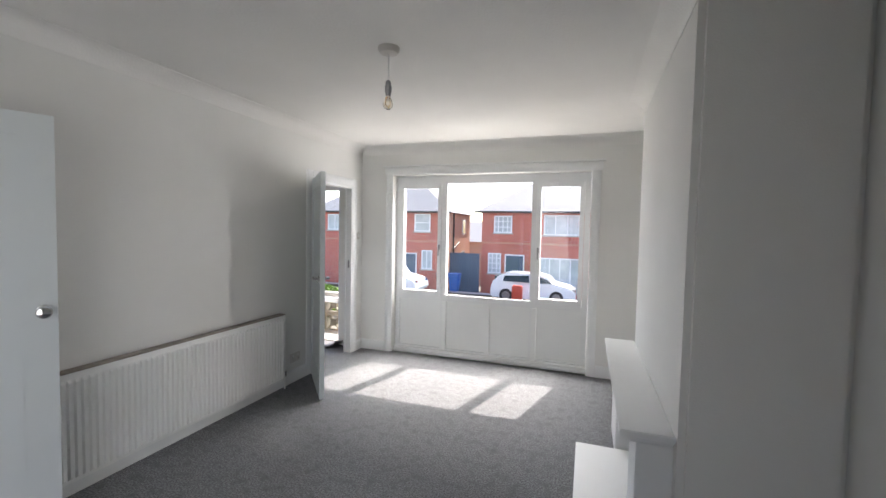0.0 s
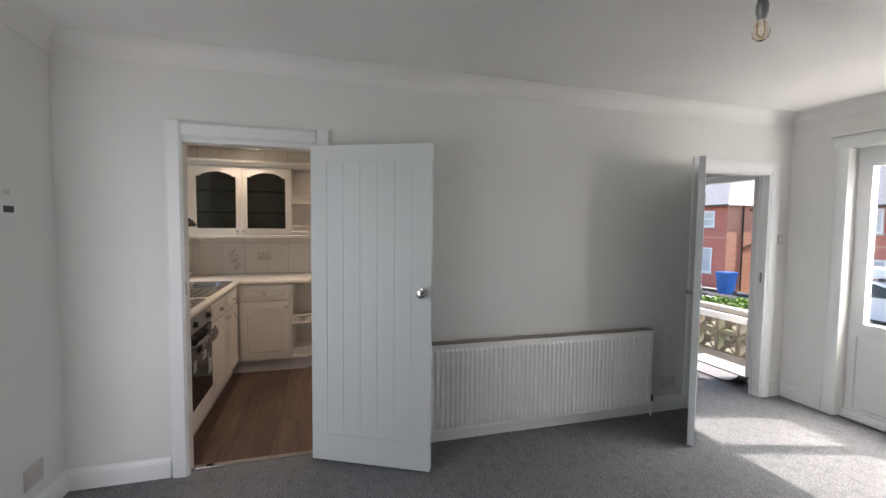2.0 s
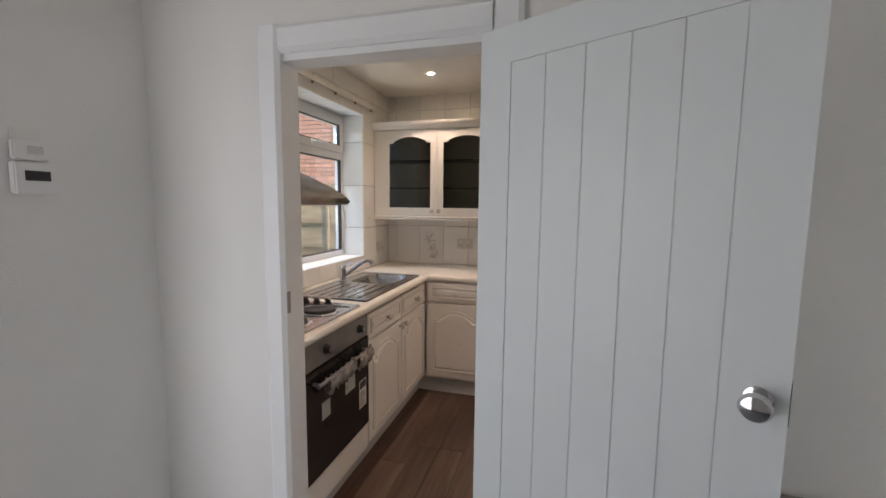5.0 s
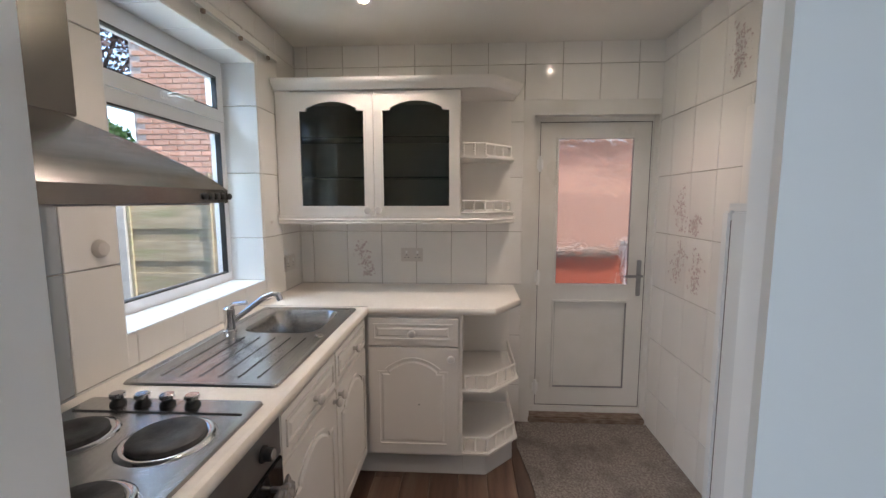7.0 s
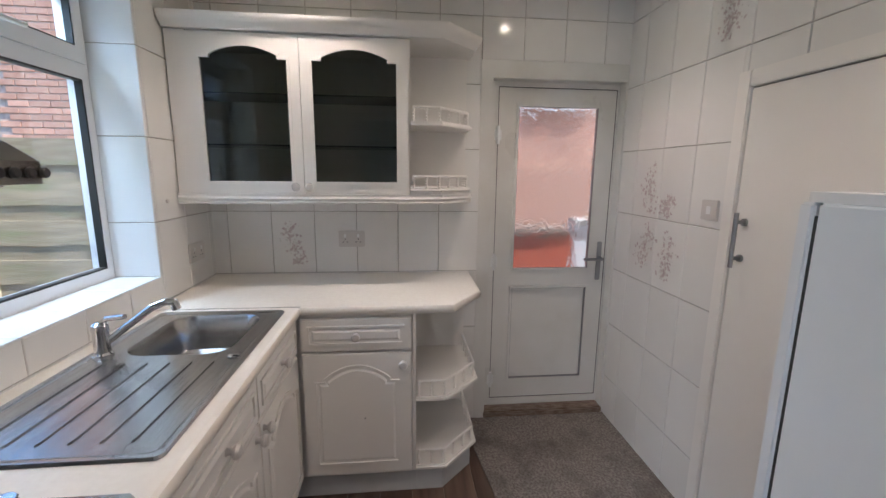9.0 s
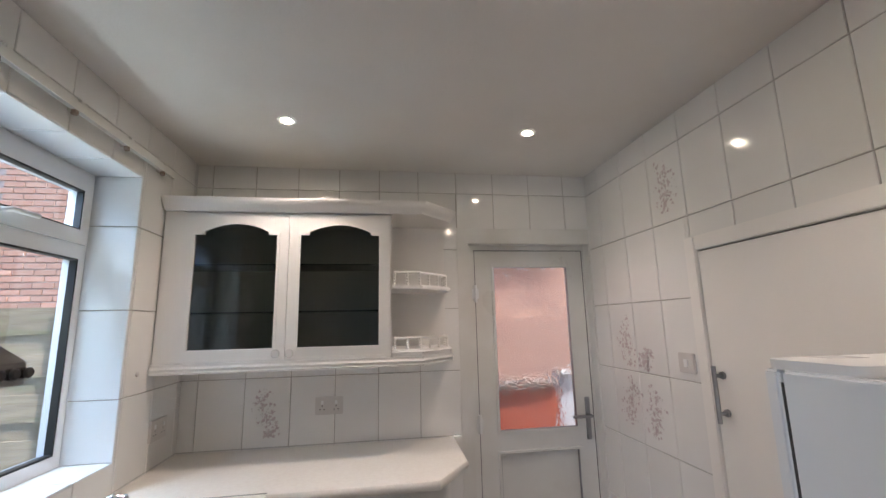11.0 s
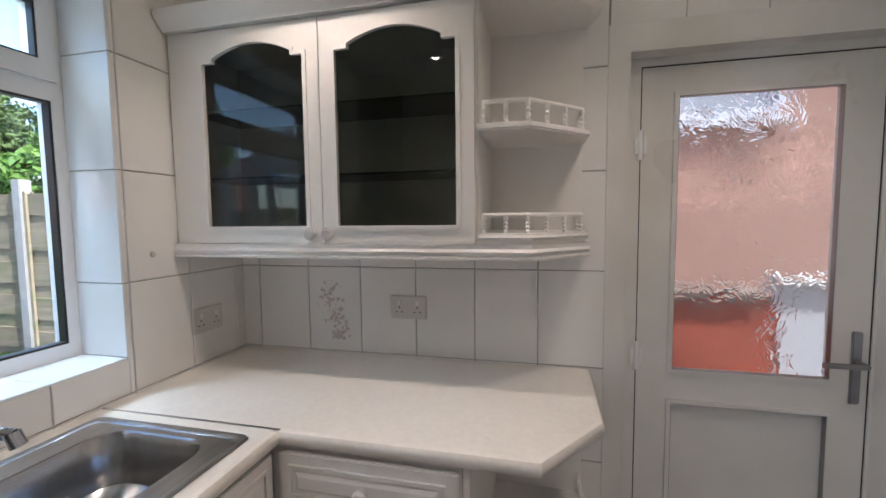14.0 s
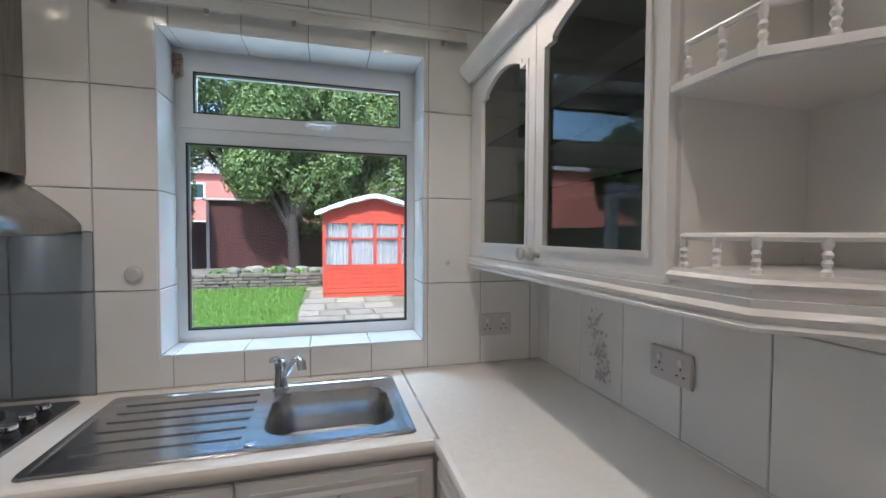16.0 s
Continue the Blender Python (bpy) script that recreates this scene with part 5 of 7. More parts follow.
def sink():
    ob = thing("kitchen_sink", (-3.9, -0.47, 0.94), "stainless steel inset sink with a ribbed drainer", "sink")
    sx0, sx1, sy0, sy1, z = -4.362, -3.452, -0.716, -0.236, 0.9415
    bm = bmesh.new()
    loft(bm, [(rounded(sx0, sx1, sy0, sy1, 0.02), z), (rounded(sx0 + 0.004, sx1 - 0.004, sy0 + 0.004, sy1 - 0.004, 0.02), z + 0.006),
              (rounded(sx0 + 0.016, sx1 - 0.016, sy0 + 0.016, sy1 - 0.016, 0.02), z + 0.006), (rounded(sx0 + 0.024, sx1 - 0.024, sy0 + 0.024, sy1 - 0.024, 0.02), z + 0.002)], False)
    part("rim", bm, STEEL, ob)
    ix0, ix1, iy0, iy1 = sx0 + 0.0235, sx1 - 0.0235, sy0 + 0.0235, sy1 - 0.0235
    bm = bmesh.new()
    outer, inner = rounded(ix0, BX1 + 0.03, iy0, iy1, 0.012), rounded(BX0 + 0.006, BX1 - 0.006, BY0 + 0.006, BY1 - 0.006, 0.075)
    ring_in = rounded(BX0 + 0.012, BX1 - 0.012, BY0 + 0.012, BY1 - 0.012, 0.07)
    loft(bm, [(outer, z + 0.002), (inner, z + 0.002), (ring_in, z - 0.006), (rounded(BX0 + 0.02, BX1 - 0.02, BY0 + 0.02, BY1 - 0.02, 0.065), z - 0.13),
              (rounded(BX0 + 0.05, BX1 - 0.05, BY0 + 0.05, BY1 - 0.05, 0.045), z - 0.155)])
    part("bowl", bm, STEEL, ob)
    part("drainer", cube(BX1 + 0.03, ix1, iy0, iy1, z, z + 0.002), STEEL, ob, smooth=False)
    for i in range(6):
        y = iy0 + 0.055 + i * 0.062
        bm = bmesh.new()
        slab(bm, [(BX1 + 0.05, y - 0.006), (ix1 - 0.05, y - 0.004), (ix1 - 0.04, y), (ix1 - 0.05, y + 0.004), (BX1 + 0.05, y + 0.006), (BX1 + 0.042, y)], z + 0.002, z + 0.0055)
        part("drainer_rib", bm, STEEL, ob)
    part("waste", lathe(bmesh.new(), [(0.035, 0), (0.035, 0.003), (0.012, 0.002), (0.001, 0.002)], Matrix.Translation((-4.13, -0.46, z - 0.156))), CHROME, ob)
    part("overflow_cap", lathe(bmesh.new(), [(0.016, 0), (0.016, 0.003), (0.010, 0.005), (0.001, 0.005)], Matrix.Translation((-3.93, -0.28, z + 0.002))), CHROME, ob)
    tap = thing("mixer_tap", (-3.965, -0.672, 0.943), "chrome single-lever mixer tap at the sink", "tap")
    bm = lathe(bmesh.new(), [(0.027, 0), (0.027, 0.006), (0.022, 0.012), (0.021, 0.075), (0.023, 0.080), (0.022, 0.098), (0.012, 0.106), (0.001, 0.107)], Matrix.Translation((-3.965, -0.672, 0.9435)), 24)
    part("tap_body", bm, CHROME, tap)
    bm = bmesh.new()
    tube(bm, [(-3.972, -0.66, 0.985), (-3.985, -0.63, 1.010), (-4.02, -0.55, 1.075), (-4.035, -0.515, 1.088), (-4.045, -0.495, 1.082)], 0.0115)
    rod(bm, (-4.043, -0.498, 1.088), (-4.048, -0.49, 1.060), 0.014)
    part("spout", bm, CHROME, tap)
    bm = bmesh.new()
    tube(bm, [(-3.965, -0.668, 1.045), (-3.958, -0.645, 1.062), (-3.945, -0.585, 1.072)], 0.0085)
    part("lever", bm, CHROME, tap)


sink()


def hob():
    ob = thing("electric_hob", (-3.08, -0.47, 0.94), "stainless steel hob with four black plates and knobs", "hob")
    hx0, hx1, hy0, hy1 = -3.362, -2.80, -0.715, -0.228
    bm = bmesh.new()
    loft(bm, [(rounded(hx0, hx1, hy0, hy1, 0.01), 0.9412), (rounded(hx0 + 0.003, hx1 - 0.003, hy0 + 0.003, hy1 - 0.003, 0.01), 0.949), (rounded(hx0 + 0.02, hx1 - 0.02, hy0 + 0.02, hy1 - 0.02, 0.012), 0.951)])
    part("steel_top", bm, STEEL, ob)
    part("knob_ridge", cube(-3.285, -3.279, hy0 + 0.02, hy1 - 0.02, 0.951, 0.9545, 0.001), STEEL, ob)
    for x, y, r in ((-3.165, -0.355, 0.078), (-3.165, -0.580, 0.068), (-2.94, -0.355, 0.068), (-2.94, -0.580, 0.078)):
        m = Matrix.Translation((x, y, 0.951))
        collar = part("spill_ring", lathe(bmesh.new(), [(r + 0.022, 0), (r + 0.018, 0.004), (r + 0.004, 0.006), (r, 0.004)], m, 36), CHROME, ob)
        part("hot_plate", lathe(bmesh.new(), [(r, 0.003), (r, 0.013), (r - 0.004, 0.016), (r * 0.45, 0.016), (r * 0.42, 0.0145), (0.001, 0.0145)], m, 36), PLATE, collar, "black cast-iron plate")
    for i in range(4):
        y = -0.605 + i * 0.068
        m = Matrix.Translation((-3.32, y, 0.951))
        part("control_knob", lathe(bmesh.new(), [(0.020, 0), (0.018, 0.008), (0.013, 0.013), (0.0135, 0.018)], m, 24), BLACK, ob, "black and chrome knob")
        part("knob_cap", lathe(bmesh.new(), [(0.0135, 0.018), (0.0185, 0.021), (0.0185, 0.029), (0.016, 0.032), (0.001, 0.0325)], m, 24), CHROME, ob)


hob()


def oven():
    ob = thing("built_in_oven", (-3.1, -0.45, 0.12), "built-in black glass oven with film on its handle", "oven")
    x0, x1, f = -3.40, -2.80, -0.228
    part("body", cube(x0, x1, YB + 0.02, f, 0.12, 0.895), UNIT, ob, smooth=False)
    part("control_panel", cube(x0, x1, f, f + 0.02, 0.775, 0.893, 0.003), DULL, ob, "brushed grey control panel")
    door = part("oven_door", cube(x0, x1, f, f + 0.024, 0.275, 0.770, 0.003), OVENGLASS, ob, "black glass door")
    part("base_panel", cube(x0, x1, f, f + 0.016, 0.125, 0.268, 0.003), UNIT, ob)
    for x in (-3.30, -2.98):
        m = facing(0, f + 0.02, "y") @ Matrix.Translation((-x, 0.835, 0))
        part("control_knob", lathe(bmesh.new(), [(0.023, 0), (0.022, 0.006), (0.018, 0.009), (0.017, 0.026), (0.014, 0.028)], m, 24), BLACK, ob)
        part("knob_cap", lathe(bmesh.new(), [(0.0145, 0.0275), (0.013, 0.030), (0.001, 0.030)], m, 20), CHROME, ob)
    bm = bmesh.new()
    rod(bm, (x0 + 0.05, f + 0.06, 0.715), (x1 - 0.05, f + 0.06, 0.715), 0.009)
    for x in (x0 + 0.07, x1 - 0.07):
        rod(bm, (x, f + 0.022, 0.715), (x, f + 0.06, 0.715), 0.008)
    handle = part("door_handle", bm, DULL, door, "grey bar handle")
    rng = random.Random(4)
    for a, b in ((-3.36, -3.20), (-3.16, -2.92)):
        bm = bmesh.new()
        nx, nz = 16, 12
        vs = []
        for i in range(nx + 1):
            col = []
            for j in range(nz + 1):
                an = 2 * math.pi * j / nz
                r = 0.016 + rng.random() * 0.014
                col.append(bm.verts.new((a + (b - a) * i / nx + rng.uniform(-.003, .003), f + 0.06 + r * math.cos(an) * 0.75, 0.700 - 0.02 * abs(math.sin(i)) + r * math.sin(an) * 1.5)))
            vs.append(col)
        for p, q in zip(vs, vs[1:]):
            for j in range(nz):
                bm.faces.new((p[j], p[j + 1], q[j + 1], q[j]))
        part("plastic_film", bm, FILM, handle, "crumpled clear packing film")
    m = facing(0, f + 0.0245, "y")
    lab = part("energy_label", cube(3.285, 3.365, 0.40, 0.55, 0, 0.0008, 0, m), PAPER, door, "white printed label", False)
    for i in range(6):
        part("print_bar", cube(3.292, 3.355 - 0.008 * (i % 3), 0.412 + i * 0.014, 0.418 + i * 0.014, 0.0009, 0.0014, 0, m), BLACK, lab, smooth=False)
    part("print_block", cube(3.290, 3.36, 0.505, 0.545, 0.0009, 0.0014, 0, m), BLACK, lab, smooth=False)
    part("tape_strip", cube(3.14, 3.24, 0.545, 0.62, 0, 0.0008, 0, m), TAPE, door, "strip of pale tape", False)
    part("tape_strip", cube(2.93, 3.0, 0.52, 0.60, 0, 0.0008, 0, m), TAPE, door, "strip of pale tape", False)


oven()
single("oven_plinth", cube(-3.404, -2.753, -0.30, -0.275, 0.0, 0.12), PLINTH, "grey-white plinth board under the oven", "plinth")


def hood():
    ob = thing("cooker_hood", (-3.09, -0.6, 1.48), "stainless steel chimney cooker hood with a flared canopy", "cooker hood")
    x0, x1, y1 = -3.345, -2.795, -0.285
    rings = [(rounded(x0, x1, YB + 0.006, y1, 0.004, 2), 1.48), (rounded(x0, x1, YB + 0.006, y1, 0.004, 2), 1.512)]
    for i in range(1, 11):
        f = i / 10
        k = f
        rings.append((rounded(x0 + 0.185 * k, x1 - 0.185 * k, YB + 0.006, y1 - 0.24 * k, 0.004, 2), 1.512 + 0.155 * f ** 0.8))
    bm = loft(bmesh.new(), rings)
    part("canopy", bm, HOODSTEEL, ob)
    part("filter_panel", cube(x0 + 0.03, x1 - 0.03, YB + 0.03, y1 - 0.03, 1.476, 1.4805), DULL, ob, "grey filter mesh", False)
    part("chimney", cube(-3.20, -2.97, YB + 0.006, -0.525, 1.665, HK, 0.003), HOODSTEEL, ob)
    for i in range(5):
        m = facing(0, y1, "y") @ Matrix.Translation((3.25 + i * 0.024, 1.496, 0))
        part("button", lathe(bmesh.new(), [(0.008, 0), (0.008, 0.003), (0.006, 0.005)], m, 12), BLACK, ob)


hood()


def fridge():
    ob = thing("fridge", (-3.05, 1.18, 0), "white fridge freezer backing on to the doorway wall", "fridge")
    y0, y1 = 0.90, 1.44
    part("body", cube(-3.278, -2.80, y0, y1, 0.02, 1.461, 0.004), FRIDGE, ob)
    part("upper_door", cube(-3.312, -3.284, y0, y1, 0.55, 1.461, 0.005), FRIDGE, ob)
    part("lower_door", cube(-3.312, -3.284, y0, y1, 0.06, 0.542, 0.005), FRIDGE, ob)
    part("door_seal", cube(-3.284, -3.278, y0 + 0.004, y1 - 0.01, 0.06, 1.44), BLACK, ob, "dark door seal", False)
    for x in (-3.24, -2.85):
        for y in (y0 + 0.06, y1 - 0.06):
            part("foot", cube(x - 0.02, x + 0.02, y - 0.02, y + 0.02, 0.0, 0.02), BLACK, ob, smooth=False)


fridge()
single("fridge_shelf", slab(bmesh.new(), rounded(-3.310, -3.155, 0.905, 1.26, 0.02), 1.4615, 1.478), WHITE_P, "loose white plastic shelf lying on the fridge", "shelf")

# ---- kitchen fittings ----
socket("double_socket", "x", -0.109, 0.034, 1.092, 1.182, XK + 0.006, 1, "off-white double socket on the tiles")
socket("double_socket", "y", -4.880, -4.735, 1.062, 1.155, YB + 0.006, 1, "off-white double socket beside the window")
socket("fused_switch", "y", -4.318, -4.226, 1.322, 1.405, YR - 0.006, -1, "off-white single switch on the tiles", 1, False)
single("blanking_disc", lathe(bmesh.new(), [(0.028, 0), (0.027, 0.008), (0.020, 0.016), (0.001, 0.018)], Matrix.Translation((-3.49, YB + 0.006, 1.345)) @ pose(0, 0, 0, -90), 24), SOCKET, "small round off-white cap on the tiles", "blanking disc")
single("hook_stub", lathe(bmesh.new(), [(0.010, 0), (0.009, 0.006), (0.001, 0.010)], Matrix.Translation((-4.60, YB + 0.006, 1.37)) @ pose(0, 0, 0, -90), 14), SOCKET, "small pale adhesive hook mark", "hook")

ob = thing("curtain_rail", (-4.05, YB, 2.27), "old white curtain rail with brackets and end stops", "curtain rail")
bm = bmesh.new()
box(bm, -4.66, -3.42, YB + 0.045, YB + 0.052, 2.243, 2.275)
box(bm, -4.66, -3.42, YB + 0.040, YB + 0.057, 2.243, 2.248)
part("track", bm, UPVC_OLD, ob, smooth=False)
bm = bmesh.new()
rod(bm, (-4.66, YB + 0.03, 2.29), (-3.42, YB + 0.03, 2.29), 0.006)
part("cord_rod", bm, UPVC_OLD, ob)
for x in (-4.6, -4.33, -4.05, -3.77, -3.5):
    part("bracket", cube(x - 0.012, x + 0.012, YB + 0.006, YB + 0.045, 2.252, 2.296, 0.003), UPVC_OLD, ob)
    part("glider", cube(x + 0.03, x + 0.045, YB + 0.040, YB + 0.056, 2.226, 2.244, 0.002), WORN, ob)


def spotlight(x, y):
    ob = thing("ceiling_spotlight", (x, y, HK), "small recessed ceiling spotlight, switched on", "ceiling light", "kitchen spotlights")
    m = Matrix.Translation((x, y, HK)) @ Matrix.Diagonal((1, 1, -1, 1))
    part("ring", lathe(bmesh.new(), [(0.040, 0), (0.040, 0.003), (0.032, 0.006), (0.022, 0.002)], m, 28), WHITE_P, ob)
    part("lamp_face", lathe(bmesh.new(), [(0.0215, 0.0005), (0.0215, 0.003), (0.001, 0.004)], m, 20), SPOTGLOW, ob, "glowing lamp face")
    lamp = new("spot_beam", bpy.data.lights.new("spot_beam", "SPOT"))
    lamp.data.energy, lamp.data.spot_size, lamp.data.spot_blend, lamp.data.color, lamp.data.shadow_soft_size = SPOT_WATTS, radians(112), 0.75, (1.0, 0.775, 0.635), 0.02
    lamp.matrix_world = Matrix.Translation((x, y, HK - 0.012))


for sx, sy in ((-4.43, -0.185), (-4.44, 0.925), (-3.37, -0.18), (-3.38, 0.92)):
    spotlight(sx, sy)


# ---- printed flowers on some tiles ----
def bouquet(wall_parent, o, u, v, w, h, seed):
    """A printed spray of small flowers and leaves on a tile."""
    rng = random.Random(seed)
    o, u, v = Vector(o), Vector(u), Vector(v)
    n = u.cross(v)
    for name, material, count, size in (("flower_print", PETAL, 60, 0.009), ("leaf_print", PETAL2, 100, 0.008)):
        bm = bmesh.new()
        for i in range(count):
            f = rng.betavariate(1.6, 2.0)
            spread = w * 0.2 * math.sin(math.pi * (0.12 + 0.80 * f)) ** 0.8 + 0.003
            x, y = max(-2.2 * spread, min(2.2 * spread, rng.gauss(0, spread))) + 0.018 * math.sin(f * 5 + seed), f * h
            k = 5 if material is PETAL else 1
            for p in range(k):
                an = 2 * math.pi * p / k + rng.random()
                s = size * rng.uniform(0.55, 1.0)
                c = o + u * (x + (s * 0.7 * math.cos(an) if k > 1 else 0)) + v * (y + (s * 0.7 * math.sin(an) if k > 1 else 0)) + n * (0.0001 * i)
                d, e = u * math.cos(an) + v * math.sin(an), v * math.cos(an) - u * math.sin(an)
                bm.faces.new([bm.verts.new(c + d * s * a + e * s * b) for a, b in ((-0.7, 0), (-0.1, -0.4), (0.7, 0), (-0.1, 0.4))])
        part(name, bm, material, wall_parent, smooth=False)


PRINT = XK + 0.0065
bouquet(kwall_far, (PRINT, -0.35, 0.985), (0, 1, 0), (0, 0, 1), 0.13, 0.26, 1)
for ox, oz, w, h, s in ((-4.70, 1.31, 0.14, 0.27, 2), (-4.55, 1.30, 0.12, 0.12, 3), (-4.71, 1.02, 0.20, 0.25, 4), (-4.53, 1.00, 0.15, 0.25, 5), (-4.30, 2.02, 0.15, 0.27, 6)):
    bouquet(kwall_side, (ox, YR - 0.0065, oz), (1, 0, 0), (0, 0, 1), w, h, s)


# ---- outdoors: ground ----
def land(x, y):
    """The height of the ground: level by the house, falling to the street, rising to the back of the garden."""
    if y > 5.4:
        return -0.16 - 0.115 * (min(y, 60) - 5.4)
    if y < -1.2:
        return -0.16 + 0.028 * (-1.2 - max(y, -14))
    return -0.16


bm = bmesh.new()
xs = [-400, -120, -60, -30, -20, -14, -10, -8, -6, -4, -2, 0, 2, 5, 10, 20, 40, 120, 400]
ys = [-400, -120, -60, -30, -20, -14, -11, -8, -5, -3, -1.2, 5.4, 8, 11, 13, 15, 18, 22, 26, 32, 45, 60, 120, 400]
grid = [[bm.verts.new((x, y, land(x, y) - (0.02 if -1.2 <= y <= 5.4 else 0))) for y in ys] for x in xs]
for p, q in zip(grid, grid[1:]):
    for j in range(len(ys) - 1):
        bm.faces.new((p[j], q[j], q[j + 1], p[j + 1]))
structure("ground", bm, EARTH, "rough earth ground round the house")


def sheet(name, x0, x1, y0, y1, material, label, lift=0.02, n=10):
    bm = bmesh.new()
    rows = [[bm.verts.new((x0 + (x1 - x0) * i / n, y0 + (y1 - y0) * j / n, land(0, y0 + (y1 - y0) * j / n) + lift)) for j in range(n + 1)] for i in range(n + 1)]
    for p, q in zip(rows, rows[1:]):
        for j in range(n):
            bm.faces.new((p[j], q[j], q[j + 1], p[j + 1]))
    return structure(name, bm, material, label)


sheet("road", -120, 120, 15.5, 21.5, TAR, "dark asphalt street")
sheet("pavement", -120, 120, 21.5, 23.6, CONCRETE, "pale concrete pavement", 0.12)
sheet("pavement_near", -120, 120, 13.5, 15.5, CONCRETE, "pale concrete pavement", 0.12)
sheet("front_path", -6.2, 2.0, 4.87, 13.5, PAVING, "pale tan front paving", 0.03)


def lawn(x0, x1, y0, y1, seed, blades):
    tagged(sheet("lawn", x0, x1, y0, y1, GRASS, "bright green lawn behind the house", 0.03), "", "lawn")
    rng = np.random.default_rng(seed)
    x, y = rng.uniform(x0 - 0.04, x1, blades), y0 + (y1 - y0) * rng.uniform(0, 1, blades)
    z = np.array([land(0, v) for v in y]) + 0.025
    an, h = rng.uniform(0, 6.28, blades), rng.uniform(0.05, 0.11, blades)
    dx, dy = 0.009 * np.cos(an), 0.009 * np.sin(an)
    vs = np.stack([np.stack([x - dx, y - dy, z], 1), np.stack([x + dx, y + dy, z], 1), np.stack([x + rng.normal(0, 0.025, blades), y + rng.normal(0, 0.025, blades), z + h], 1)], 1).reshape(-1, 3)
    me = bpy.data.meshes.new("grass_blades")
    me.from_pydata(vs.tolist(), [], np.arange(blades * 3).reshape(-1, 3).tolist())
    me.materials.append(GRASS)
    tagged(new("grass_blades", me), "short bright green grass blades of the lawn", "grass", "", "stuff")


lawn(-3.55, 1.5, -3.2, -10.2, 5, 40000)

# garden paving: uneven flags
flag_rng = random.Random(8)
ob = tagged(new("garden_paving"), "pale uneven crazy-paved garden path", "paving", "", "structure")
y = -1.25
while y > -10.4:
    d = flag_rng.uniform(0.45, 0.7)
    x = -6.1
    while x < -2.9:
        w = flag_rng.uniform(0.45, 0.8)
        if not (x < -5.75 and y < -3):
            bm = bmesh.new()
            j = [flag_rng.uniform(0.008, 0.04) for _ in range(4)]
            x1 = min(x + w, -3.58 if y < -2.6 else -2.7)
            if x1 - x > 0.15:
                z = land(0, y - d / 2)
                slab(bm, [(x + j[0], y - d + j[1]), (x1 - j[2], y - d + j[3]), (x1 - j[1], y - j[0]), (x + j[3], y - j[2])], z - 0.02, z + 0.022 + flag_rng.uniform(0, 0.008))
                part("flagstone", bm, PAVING, ob, smooth=False)
        x += w
    y -= d


# ---- greenery ----
def leaf_cloud(name, parent, lobes, count, size, material, seed, flat=0.6):
    """Many small leaves round the shells of uneven lobes (centre, radii)."""
    rng = np.random.default_rng(seed)
    weights = np.array([r[0] * r[1] + r[1] * r[2] for _, r in lobes])
    pick = rng.choice(len(lobes), count, p=weights / weights.sum())
    c = np.array([l[0] for l in lobes])[pick]
    r = np.array([l[1] for l in lobes])[pick]
    d = rng.normal(size=(count, 3))
    d /= np.linalg.norm(d, axis=1)[:, None]
    lump = 1 + 0.22 * np.sin(d[:, :1] * 7 + pick[:, None]) * np.cos(d[:, 1:2] * 6 + d[:, 2:] * 5)
    p = c + d * r * lump * rng.uniform(0.55, 1.05, (count, 1)) ** 0.6
    a = rng.normal(size=(count, 3))
    a /= np.linalg.norm(a, axis=1)[:, None]
    b = np.cross(a, d * flat + rng.normal(size=(count, 3)) * 0.4)
    b /= np.linalg.norm(b, axis=1)[:, None] + 1e-6
    s = size * rng.uniform(0.5, 1.2, (count, 1))
    vs = np.stack([p - a * s, p - b * s * 0.45, p + a * s, p + b * s * 0.45], 1).reshape(-1, 3)
    fs = np.arange(count * 4).reshape(-1, 4)
    me = bpy.data.meshes.new(name)
    me.from_pydata(vs.tolist(), [], fs.tolist())
    me.materials.append(material)
    ob = new(name, me)
    ob.parent = parent
    if parent and parent.type == "EMPTY":
        ob.matrix_parent_inverse = parent.matrix_basis.inverted()
    return ob


def tree(x, y, trunk_h, lobes, count, size, material, seed, label, r=0.16):
    z = land(x, y)
    ob = thing("tree", (x, y, z), label, "tree")
    rng = random.Random(seed)
    bm = bmesh.new()
    rod(bm, (x, y, z - 0.1), (x + 0.08, y, z + trunk_h), r, r * 0.7, 10)
    for (cx, cy, cz), _ in lobes:
        a = Vector((x + 0.08, y, z + trunk_h * rng.uniform(0.6, 1.0)))
        b = Vector((cx, cy, cz))
        mid = a.lerp(b, 0.5) + Vector((0, 0, 0.15))
        rod(bm, a, mid, r * 0.5, r * 0.33, 7)
        rod(bm, mid, b, r * 0.33, r * 0.12, 7)
    part("trunk", bm, BARK, ob)
    leaf_cloud("crown", ob, lobes, count, size, material, seed)


def lobes_of(x, y, z, w, d, h, n, seed):
    rng = random.Random(seed)
    return [((x + rng.uniform(-w, w), y + rng.uniform(-d, d), z + rng.uniform(0, h)), (rng.uniform(0.55, 1.0) * w * 0.55, rng.uniform(0.6, 1) * d * 0.7 + 0.2, rng.uniform(0.5, 0.9) * h * 0.5)) for _ in range(n)]


